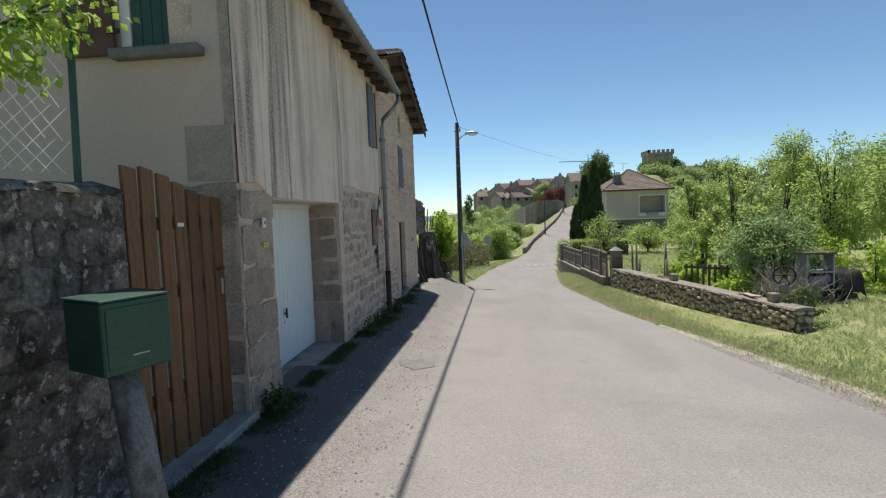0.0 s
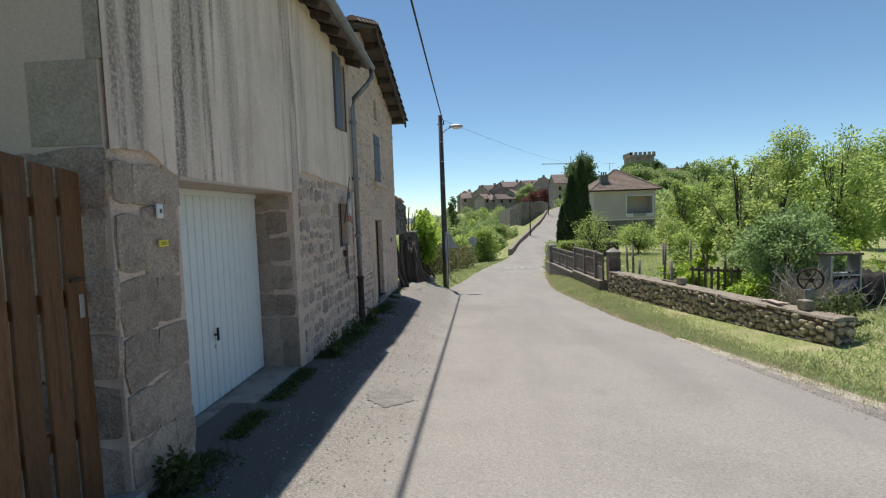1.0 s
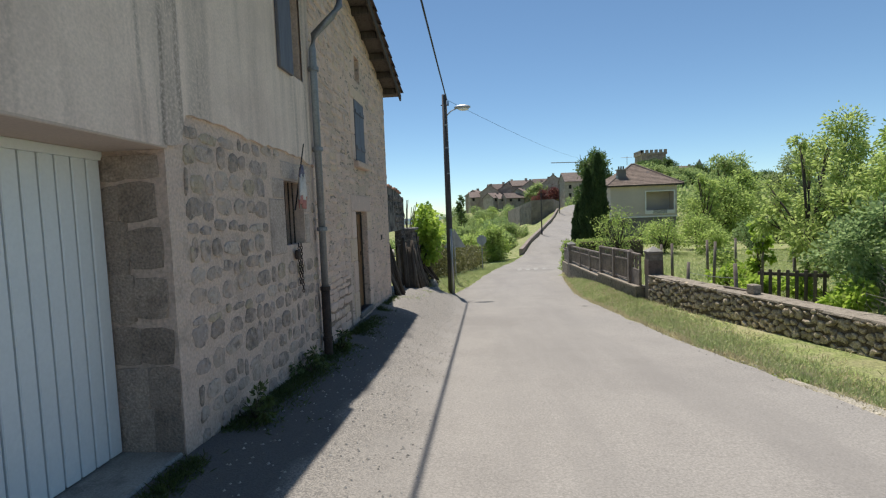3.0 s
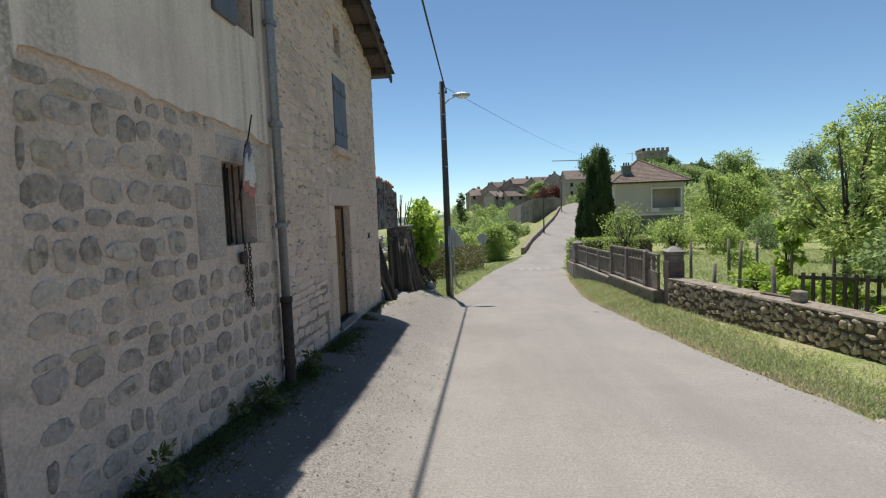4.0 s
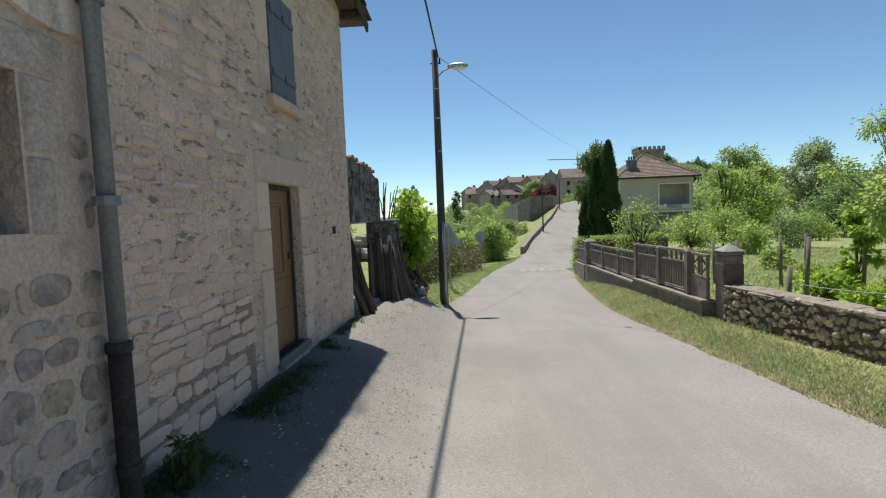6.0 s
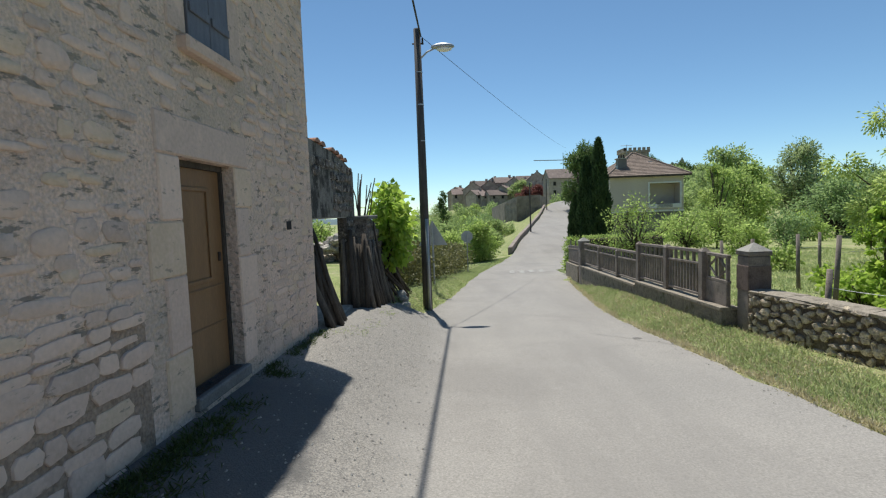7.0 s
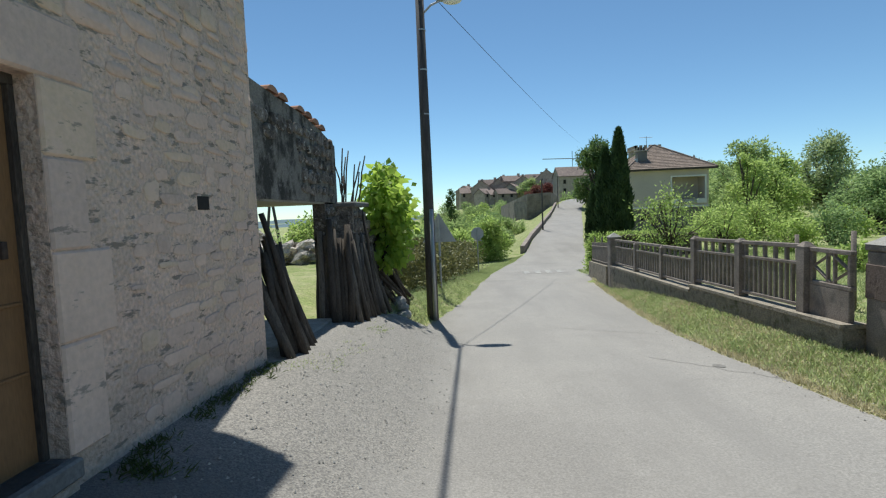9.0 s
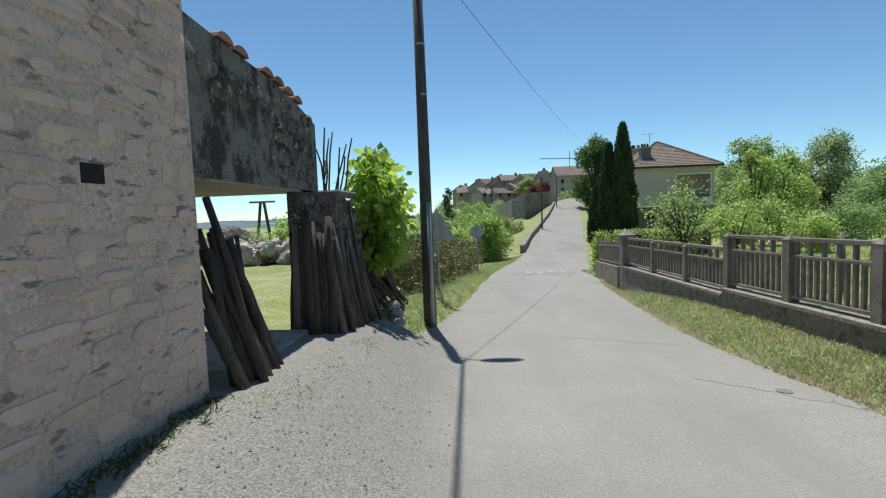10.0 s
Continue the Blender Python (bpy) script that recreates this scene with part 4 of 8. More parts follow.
for z in (3.2, 2.2, 1.18, 0.41, -0.25):
    on(dp, Soup().tube([(W1 + 0.095, 10.95, z - 0.025), (W1 + 0.095, 10.95, z + 0.025)], [0.066, 0.066], 10).done("collar", M_ZINC if z > 0.5 else M_IRON))

# ---- second house: limestone gable ----
DOOR = (13.44, 14.33, -0.40, 1.42)
WIN2 = (13.66, 14.38, 2.34, 3.44)
ATT = (13.9, 14.28, 3.82, 4.28)
Y2A, Y2B = 11.02, 16.68
APEX = (12.7, 5.45)
VERGE = [(10.55, 4.75), APEX, (17.2, 4.24)]


def verge_z(y):
    return float(np.interp(y, [v[0] for v in VERGE], [v[1] for v in VERGE]))


house2 = thing("house", (W2, 13.8, -0.6), "limestone rubble house with a low-pitched gable", "house")
bpy.context.view_layer.update()
wall2 = world_part("wall", *wall_cells("x", W2, W2 - 0.5, Y2A, Y2B, -1.0, 4.30, [DOOR, WIN2, ATT]), M_MORTAR2, house2, "buff limestone rubble with lime pointing")
world_part("gable", *prism([(Y2A, 4.30), (Y2B, 4.30), (Y2B, verge_z(Y2B) - 0.06), (APEX[0], APEX[1] - 0.06), (Y2A, verge_z(Y2A) - 0.06)], W2 - 0.5, W2, "x"), M_MORTAR2, house2)
world_part("far_wall", *wall_cells("y", Y2B, Y2B - 0.5, -9.0, W2 - 0.5, -1.0, 4.3, []), M_MORTAR2, house2)
world_part("near_wall", *prism([(-9.0, 4.0), (-2.6, 4.0), (-2.6, 4.9), (-9.0, 4.9)], Y2A, Y2A + 0.4, "y"), M_MORTAR2, house2)
for (ya, za), (yb, zb), nm in ((VERGE[0], VERGE[1], "near_roof_slope"), (VERGE[1], VERGE[2], "roof")):
    vx = [-1.72, -9.3]
    p = [(vx[0], ya, za), (vx[0], yb, zb), (vx[1], yb, zb), (vx[1], ya, za)]
    world_part(nm, [(x, y, z + d) for d in (0, 0.04) for x, y, z in p], [(0, 1, 2, 3), (7, 6, 5, 4), (0, 4, 5, 1), (1, 5, 6, 2), (2, 6, 7, 3), (3, 7, 4, 0)], M_OLDWOOD, house2, "weathered roof boarding")
    run = abs(yb - ya)
    lo, hi = ((yb, zb), (ya, za)) if zb < za else ((ya, za), (yb, zb))
    barrel_tiles(house2, 38, lambda k: ((-1.76 - 0.2 * k, lo[0], lo[1] + 0.06), (-1.76 - 0.2 * k, hi[0], hi[1] + 0.06), Vector((1, 0, 0))), 0.36, 0.11, M_TILE_J, "roof_tiles")
for k in range(6):
    y = 13.2 + 0.72 * k
    world_bm("purlin", box(bmesh.new(), W2 - 0.4, y - 0.05, verge_z(y) - 0.14, -1.78, y + 0.05, verge_z(y) - 0.005, 0.008), M_DARKWOOD, house2)
bm = bmesh.new()
ang = math.degrees(math.atan2(VERGE[2][1] - APEX[1], VERGE[2][0] - APEX[0]))
box(bm, -0.02, 0, -0.12, 0.02, math.hypot(VERGE[2][0] - APEX[0], VERGE[2][1] - APEX[1]), 0.03, 0.004, m=pose(-1.735, APEX[0], APEX[1], ang, 0, 0))
world_bm("verge_board", bm, M_DARKWOOD, house2, "weathered verge board")

# door with panels and slate step
door = thing("door", (W2 - 0.25, 13.9, -0.4), "brown painted wooden door with one tall panel, closed", "door")
bpy.context.view_layer.update()
dx = W2 - 0.13
world_bm("leaf", B(dx - 0.05, DOOR[0] + 0.03, DOOR[2], dx, DOOR[1] - 0.03, DOOR[3] - 0.05, 0.004), M_DOOR, door)
for (a, b, c, d) in [(13.53, 14.08, 0.42, 1.22)]:
    for bx in [(a, c, b, c + 0.035), (a, d - 0.035, b, d), (a, c + 0.035, a + 0.035, d - 0.035), (b - 0.035, c + 0.035, b, d - 0.035)]:
        world_bm("moulding", B(dx, bx[0], bx[1], dx + 0.016, bx[2], bx[3], 0.005), M_DOOR, door)
for z in (0.03, 0.36):
    world_bm("rail", B(dx, DOOR[0] + 0.05, z, dx + 0.012, DOOR[1] - 0.05, z + 0.018, 0.004), M_DOOR, door)
world_bm("door_frame", box(box(bmesh.new(), dx - 0.02, DOOR[0], DOOR[3] - 0.05, dx + 0.03, DOOR[1], DOOR[3], 0.004), dx - 0.02, DOOR[1] - 0.035, DOOR[2], dx + 0.03, DOOR[1], DOOR[3] - 0.05, 0.004), M_DARKWOOD, door, "dark wooden frame")
world_bm("lock", B(dx, 14.2, 0.58, dx + 0.02, 14.23, 0.66, 0.004), M_IRON, door)
world_bm("door_step", B(W2 - 0.4, DOOR[0] - 0.02, DOOR[2] - 0.10, W2 + 0.05, DOOR[1] + 0.03, DOOR[2], 0.012), M_SLATE, house2, "grey stone door step")
world_bm("step_base", B(W2 - 0.3, DOOR[0] - 0.03, -0.95, W2 + 0.03, DOOR[1] + 0.02, DOOR[2] - 0.10, 0.015), M_MORTAR2, house2)
for (a, b, c, d) in [(13.10, 13.44, -0.45, 0.0), (13.16, 13.44, 0.0, 0.55), (13.0, 13.44, 0.55, 0.95), (13.16, 13.44, 0.95, 1.42), (14.33, 14.6, -0.4, 0.15), (14.33, 14.72, 0.15, 0.6), (14.33, 14.58, 0.6, 1.05), (14.33, 14.68, 1.05, 1.42), (13.15, 14.62, 1.42, 1.72)]:
    world_bm("door_surround_block", B(W2 - 0.3, a + 0.003, c + 0.003, W2 + 0.015, b - 0.003 if b < 14 else b, d - 0.003, 0.012), M_LIME, house2)
for (a, b, c, d) in [(13.4, 13.66, 2.34, 2.8), (13.36, 13.66, 2.8, 3.44), (14.38, 14.62, 2.34, 2.95), (14.38, 14.66, 2.95, 3.44), (13.42, 14.62, 3.44, 3.66)]:
    world_bm("window_surround_block", B(W2 - 0.3, a + 0.003, c + 0.003, W2 + 0.015, b - 0.003, d - 0.003, 0.012), M_LIME, house2)
world_bm("window_sill", B(W2 - 0.2, WIN2[0] - 0.12, WIN2[2] - 0.13, W2 + 0.09, WIN2[1] + 0.12, WIN2[2] - 0.01, 0.02), M_LIME, house2, "projecting stone sill")
for k, (a, b) in enumerate([(WIN2[0] + 0.01, 14.015), (14.025, WIN2[1] - 0.01)]):
    leaf = world_bm("shutter", B(W2 - 0.02, a, WIN2[2], W2 + 0.025, b, WIN2[3], 0.005), M_SHUTTER, house2, "blue-grey board shutter, closed")
    for z in (2.55, 3.2):
        on(leaf, part("batten", B(W2 + 0.025, a + 0.02, z, W2 + 0.043, b - 0.02, z + 0.07, 0.004), M_SHUTTER))
world_bm("attic_shutter", B(W2 - 0.3, ATT[0], ATT[2], W2 - 0.22, ATT[1], ATT[3]), M_DARKWOOD, house2)
# near-black sheet in place of shaded rooms
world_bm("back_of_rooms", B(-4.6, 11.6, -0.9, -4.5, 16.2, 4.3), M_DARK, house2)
# solid block, no recess: the vent's shade is its near-black colour
world_bm("vent_hole", B(W2 - 0.05, 15.65, 0.80, W2 + 0.004, 15.81, 0.90), M_DARK, house2)

# washed-out brown joints in the coursed part beside the door
M_JOINT2 = surface("washed_out_brown_joint", [(0.24, 0.175, 0.13), (0.36, 0.27, 0.205), (0.30, 0.22, 0.165)], 6, 0.97, 40, 0.25, 0.9, 25, 0.03)
rj = random.Random(61)
top = [(11.1 + 0.12 * k, float(np.interp(11.1 + 0.12 * k, [11.1, 12.0, 12.6, 13.12], [-0.25, 0.0, 0.32, 0.40])) + rj.uniform(-0.07, 0.07)) for k in range(16)]
world_part("open_joint", *prism([(11.1, -0.74), (12.93, -0.74)] + top[::-1], W2 + 0.001, W2 + 0.005, "x"), M_JOINT2, house2, "washed-out brown joints")

# rubble of the walls
r = random.Random(21)
F1 = pose(W1, 0, 0)
F2 = pose(W2, 0, 0)
st = courses(8.06, 11.0, -0.62, 2.06, 0.09, 0.23, 0.10, 0.32, outside([(9.55, 9.97, 0.95, 1.54), (9.66, 10.0, 1.55, 1.76), (9.90, 10.86, 1.76, 1.98), (9.95, 10.80, 1.0, 1.76)], 0.01), r, 0.025, 0.03)
st = [(c + r.uniform(-0.02, 0.02), z, w * r.uniform(0.84, 1.08), h * r.uniform(0.82, 1.08)) for c, z, w, h in st]
lay(wall1, "stone", STONES, M_STONE, M_STONE, st, F1, 0.013, random.Random(5), lambda c, z: True)
bl = courses(4.76, 5.45, -0.62, 1.98, 0.28, 0.46, 0.24, 0.46, lambda *a: True, r, -0.005, 0.006)
lay(wall1, "quoin", BLOCKS, M_BLOCK, None, bl, F1, 0.018, random.Random(6), lambda c, z: True)
cq = courses(-0.62, 0.0, -0.62, 1.98, 0.30, 0.44, 0.26, 0.46, lambda *a: True, r, -0.004, 0.006)
FY = Matrix.Translation((W1, 4.743, 0)) @ Matrix(((0, 1, 0, 0), (-1, 0, 0, 0), (0, 0, 1, 0), (0, 0, 0, 1)))
lay(wall1, "quoin", BLOCKS, M_BLOCK, None, cq, FY, 0.03, random.Random(16), lambda c, z: True)
rv = courses(-0.47, -0.01, -0.32, 1.80, 0.26, 0.40, 0.2, 0.3, lambda *a: True, r, -0.004, 0.006)
lay(wall1, "quoin", BLOCKS, M_BLOCK, None, rv, Matrix.Translation((W1, GAR[1], 0)) @ Matrix(((0, 1, 0, 0), (-1, 0, 0, 0), (0, 0, 1, 0), (0, 0, 0, 1))), 0.014, random.Random(8), lambda c, z: True)
hz = [(13.0, 14.75, -0.95, 1.74), (13.35, 14.68, 2.15, 3.68), (ATT[0] - 0.1, ATT[1] + 0.1, ATT[2] - 0.1, ATT[3] + 0.12), (15.62, 15.84, 0.78, 0.92)]
s2 = courses(Y2A + 0.08, Y2B - 0.02, -0.75, 4.28, 0.08, 0.17, 0.14, 0.40, outside(hz, 0.0), r, 0.02, 0.015)
low = lambda q: q[1] < 0.45 and q[0] < 13.6
s2 = [q if low(q) else (q[0] + r.uniform(-0.03, 0.03), q[1] + r.uniform(-0.03, 0.03), q[2] * r.uniform(0.65, 1.05), q[3] * r.uniform(0.6, 1.15)) for q in s2]
coursed = [(q[0], q[1], q[2] * 1.03, q[3] * 1.12) for q in s2 if low(q)]       # open joints beside the door
lay(wall2, "stone", SLABS, M_LIME, M_LIME_J, coursed, F2, 0.022, random.Random(19), lambda c, z: True)
lay(wall2, "stone", SLABS, M_LIME, M_LIME_J, [q for q in s2 if not low(q) and r.random() < 0.86], F2, 0.009, random.Random(9), lambda c, z: z < 1.5 and c > 13.0, limit=280)
sg = courses(Y2A + 0.08, Y2B - 0.02, 4.32, 5.4, 0.09, 0.17, 0.16, 0.42, lambda l, rr, b, t: t < min(verge_z(l), verge_z(rr)) - 0.15, r, 0.025, 0.012)
lay(wall2, "stone", SLABS, M_LIME, M_LIME_J, sg, F2, 0.014, random.Random(10), lambda c, z: False)

# ---- plants ----
def leaf_quads(centres, dirs, length, width, r, fold=0.12):
    """A folded four-cornered leaf at each centre: vertices and faces as arrays."""
    n = len(centres)
    d = dirs / np.maximum(np.linalg.norm(dirs, axis=1, keepdims=True), 1e-6)
    any_v = r.normal(size=(n, 3))
    s = np.cross(d, any_v)
    s /= np.maximum(np.linalg.norm(s, axis=1, keepdims=True), 1e-6)
    nn = np.cross(s, d)
    L = length * r.uniform(0.65, 1.25, (n, 1))
    W = width * r.uniform(0.7, 1.2, (n, 1))
    p0 = centres
    p1 = centres + d * L * 0.45 + s * W * 0.5 + nn * L * fold
    p2 = centres + d * L
    p3 = centres + d * L * 0.45 - s * W * 0.5 + nn * L * fold
    v = np.stack([p0, p1, p2, p3], 1).reshape(-1, 3)
    i = np.arange(n) * 4
    f = np.concatenate([np.stack([i, i + 1, i + 2], 1), np.stack([i, i + 2, i + 3], 1)])
    return v, f


def fast_mesh(name, v, f, material):
    me = bpy.data.meshes.new(name)
    me.vertices.add(len(v))
    me.vertices.foreach_set("co", np.ascontiguousarray(v, dtype=np.float32).ravel())
    k = f.shape[1]
    me.loops.add(len(f) * k)
    me.loops.foreach_set("vertex_index", np.ascontiguousarray(f, dtype=np.int32).ravel())
    me.polygons.add(len(f))
    me.polygons.foreach_set("loop_start", np.arange(0, len(f) * k, k, dtype=np.int32))
    me.update(calc_edges=True)
    me.materials.append(material)
    return me


def crown_points(blobs, n, r, clump=14, spread=0.22, shell=(0.55, 1.05), flat=0.85):
    """Leaf places in clumps near the skins of several lumps, and the outward way at each."""
    blobs = np.array(blobs, float)
    vol = blobs[:, 3] ** 2
    m = max(1, n // clump)
    which = r.choice(len(blobs), m, p=vol / vol.sum())
    d = r.normal(size=(m, 3))
    d /= np.linalg.norm(d, axis=1, keepdims=True)
    rad = blobs[which, 3] * r.uniform(shell[0], shell[1], m) * (1 + 0.18 * np.sin(d[:, 0] * 7 + which) * np.cos(d[:, 2] * 6))
    c = blobs[which, :3] + d * rad[:, None] * np.array([1, 1, flat])
    c = np.repeat(c, clump, 0)
    out = np.repeat(d, clump, 0)
    size = np.repeat(blobs[which, 3], clump)
    off = r.normal(size=c.shape)
    c = c + off * (spread * np.minimum(size, 1.6))[:, None]
    return c, out + 0.5 * off


def tree(name, label, at, blobs, trunk, mat, n, leaf, seed, droop=0.3, wood=None, category="tree", clump=14, spread=0.22, group="", shell=(0.55, 1.05), leafw=0.5, stems=1, flat=0.85):
    """A tapered trunk with a limb to each lump of the crown, and a crown of separate leaves. blobs are relative to the foot; trunk is its radius."""
    r = np.random.default_rng(seed)
    rr = random.Random(seed)
    t = thing(name, at, label, category, group)
    top = max(b[2] for b in blobs)
    wood_s = Soup()
    fork = Vector((0, 0, min(b[2] - b[3] for b in blobs) * 0.5 + top * 0.2))
    for s in range(stems):
        base = Vector((rr.uniform(-0.1, 0.1), rr.uniform(-0.1, 0.1), -0.1)) * (0 if stems == 1 else 2)
        base.z = -0.12
        pts = [base, base.lerp(fork, 0.5) + Vector((rr.uniform(-0.08, 0.08), rr.uniform(-0.08, 0.08), 0)) * top * 0.15, fork]
        wood_s.tube(pts, [trunk * 1.35, trunk * 0.95, trunk * 0.8], 8)
    tr = wood_s.done("trunk", wood or M_BARK, t, smooth=True)
    for b in blobs:
        e = Vector(b[:3])
        mid = fork.lerp(e, 0.5) + Vector((rr.uniform(-0.2, 0.2), rr.uniform(-0.2, 0.2), rr.uniform(0, 0.25))) * b[3] * 0.5
        limb = Soup().tube([fork - Vector((0, 0, 0.05)), mid, e], [trunk * 0.6, trunk * 0.4, trunk * 0.15], 6)
        for q in range(3):
            w = Vector((rr.gauss(0, 1), rr.gauss(0, 1), rr.gauss(0.3, 1))).normalized() * b[3] * 0.85
            limb.tube([mid.lerp(e, rr.uniform(0.2, 1)), e + w * 0.55, e + w], [trunk * 0.2, trunk * 0.12, trunk * 0.05], 4)
        limb.done("limb", wood or M_BARK, t, smooth=True)
    c, out = crown_points(blobs, n, r, clump, spread, shell, flat)
    d = out + np.array([0, 0, -droop * 2])
    v, f = leaf_quads(c, d, leaf, leaf * leafw, r)
    cr = new("crown", fast_mesh("crown", v, f, mat))
    cr.parent = t
    return t


def blob_set(r, n, w, h, base, rmin, rmax):
    """Lumps filling an upright crown of width w from height base to h."""
    out = []
    for i in range(n):
        k = (i + 0.5) / n
        a = r.uniform(0, 2 * math.pi)
        zz = base + (h - base) * k
        ww = w * 0.5 * math.sin(math.pi * min(0.95, 0.18 + 0.72 * k)) * r.uniform(0.35, 0.95)
        out.append((math.cos(a) * ww, math.sin(a) * ww, zz, r.uniform(rmin, rmax)))
    return out


def grass(name, spots, mat, height, seed, label, blades=5, lean=0.5):
    """Tufts of blades at places (x, y, z), one mesh of kind stuff."""
    r = np.random.default_rng(seed)
    p = np.repeat(np.array(spots, float), blades, 0)
    p = p + r.normal(size=p.shape) * np.array([0.035, 0.035, 0])
    d = r.normal(size=p.shape) * np.array([lean, lean, 0.15]) + np.array([0, 0, 1.0])
    v, f = leaf_quads(p, d, height, height * 0.13, r, 0.1)
    ob = new(name, fast_mesh(name, v, f, mat))
    return tagged(ob, label, "grass", kind="stuff")


# ---- beside the first house: garden wall, gate, letter box, wire fence ----
lw = tagged(obj_from("wall_west", *wall_cells("x", -2.1, -2.5, -8.0, 3.40, -0.9, 1.84, []), M_DARKWALL), "dark lichened rubble garden wall", "wall", kind="structure")
recalc(lw)
r = random.Random(31)
lay(lw, "stone", STONES, M_DARKWALL, M_DARKWALL, courses(-1.5, 3.4, -0.4, 1.86, 0.14, 0.26, 0.15, 0.36, lambda *a: True, r, 0.012, 0.015), pose(-2.1, 0, 0), 0.02, random.Random(32), lambda c, z: c > 0.8)
lay(lw, "stone", STONES, M_DARKWALL, M_DARKWALL, courses(-0.42, -0.02, -0.4, 1.86, 0.2, 0.30, 0.18, 0.3, lambda *a: True, r, 0.02, 0.015), Matrix.Translation((-2.1, 3.40, 0)) @ Matrix(((0, 1, 0, 0), (1, 0, 0, 0), (0, 0, 1, 0), (0, 0, 0, 1))), 0.03, random.Random(33), lambda c, z: True)
vs, fs = [], []
yy = [-8 + 0.15 * i for i in range(77)]
for y in yy:
    for x, z in ((-2.53, 1.83), (-2.5, 1.88), (-2.3, 1.91), (-2.11, 1.87), (-2.06, 1.82)):
        vs.append((x + r.uniform(-0.015, 0.015), min(y, 3.42), z + r.uniform(-0.015, 0.015)))
for j in range(len(yy) - 1):
    for i in range(4):
        fs.append((j * 5 + i, j * 5 + i + 1, (j + 1) * 5 + i + 1, (j + 1) * 5 + i))
on(lw, obj_from("coping", vs, fs, M_LINTEL, None, "rough cement coping", True))

gate = thing("garden_gate", (-2.14, 4.08, -0.2), "stained wooden plank gate with a curved top, closed", "gate")
bpy.context.view_layer.update()
n = 7
for k in range(n):
    a = 3.46 + (4.72 - 3.46) * k / n
    b = a + (4.72 - 3.46) / n - 0.042
    zt = [2.03, 2.035, 2.0, 1.95, 1.90, 1.865, 1.85][k]
    w_ = [r.uniform(-0.012, 0.012) for q in range(4)]
    vs, fs = prism([(a, -0.12 - 0.02 * k), (b, -0.12 - 0.02 * k), (b + w_[0], 0.5), (b + w_[1], 1.2), (b + r.uniform(-0.004, 0.004), zt - 0.02), (a, zt), (a + w_[1] + r.uniform(-0.005, 0.005), 1.2), (a + w_[0] + r.uniform(-0.005, 0.005), 0.5)], -2.16, -2.132, "x")
    ob = obj_from("plank", vs, fs, M_GATE)
    bv = ob.modifiers.new("bevel", "BEVEL")
    bv.width, bv.segments = 0.004, 1
    on(gate, recalc(ob))
for z in (0.28, 1.05, 1.58):
    on(gate, part("crossbar", B(-2.20, 3.48, z, -2.162, 4.70, z + 0.1, 0.005), M_GATE))
on(gate, part("keyhole_plate", B(-2.132, 4.60, 0.98, -2.124, 4.635, 1.12, 0.003), M_STEEL))
on(gate, part("latch_handle", box(box(bmesh.new(), -2.132, 4.58, 1.20, -2.09, 4.60, 1.22, 0.003), -2.10, 4.50, 1.20, -2.085, 4.60, 1.22, 0.003), M_IRON))
on(gate, part("label_plate", B(-2.132, 4.02, 1.60, -2.128, 4.10, 1.63), M_PLASTIC))
tagged(part("gate_ramp", B(-2.6, 3.4, -0.6, -1.92, 4.78, -0.155, 0.02), M_CONC), "cracked concrete threshold under the gate", "threshold", kind="structure")

M_POST = surface("stained_post", [(0.15, 0.138, 0.122), (0.25, 0.23, 0.205), (0.20, 0.186, 0.165)], 6, 0.93, 60, 0.25, 0.6, 45, 0.012)
overlay(M_POST, (0.06, 0.055, 0.045), 5, 0.52, 0.64, (1, 1, 0.5), 0.7)
mb = thing("letter_box", (-1.69, 2.76, 0.0, 0, 0, -24), "dark green metal letter box on a leaning concrete post", "letter box")
part("body", B(-0.175, -0.175, 0.886, 0.175, 0.175, 1.257, 0.008), M_GREEN, mb)
part("roof_plate", B(-0.184, -0.184, 1.257, 0.184, 0.184, 1.271, 0.004), M_GREEN, mb)
part("door_panel", B(0.175, -0.155, 0.92, 0.181, 0.155, 1.225, 0.002), M_GREEN, mb)
part("slot", B(0.181, -0.04, 0.97, 0.1835, 0.045, 0.977), M_STEEL, mb, "worn bright edge")
part("hinge", B(-0.04, -0.179, 1.07, 0.04, -0.175, 1.082, 0.001), M_GREEN, mb)
Soup().tube([(0.26, 0.02, -0.45), (0.13, 0.01, 0.25), (0.0, 0.0, 0.886)], [0.086, 0.081, 0.075], 14).done("post", M_POST, mb, "stained round concrete post", True)

wf = thing("wire_fence", (-2.3, 2.6, 1.85), "green wire mesh fence on iron posts above the wall", "fence")
bpy.context.view_layer.update()
for (y, h) in ((3.25, 3.6), (2.62, 3.3), (1.0, 3.3)):
    on(wf, Soup().tube([(-2.28, y, 1.6), (-2.24, y + 0.03, h)], [0.022, 0.022], 6).done("post", M_GREEN))
mesh_s = Soup()
for k in range(30):
    a = 0.9 + 0.11 * k
    for sgn in (1, -1):
        y0, y1 = a, a + sgn * 1.7
        z0, z1 = 1.95, 3.55
        if sgn < 0:
            y0, y1 = a + 0.6, a - 1.1
        pts = []
        for q in range(9):
            t = q / 8
            y = y0 + (y1 - y0) * t
            if 0.95 < y < 3.24:
                pts.append((-2.27 + 0.012 * math.sin(q * 2 + k), y, z0 + (z1 - z0) * t))
        if len(pts) > 1:
            mesh_s.tube(pts, [0.0032] * len(pts), 4)
wm = mesh_s.done("wire_mesh", M_WHITE, None, "thin wire mesh")
on(wf, wm)
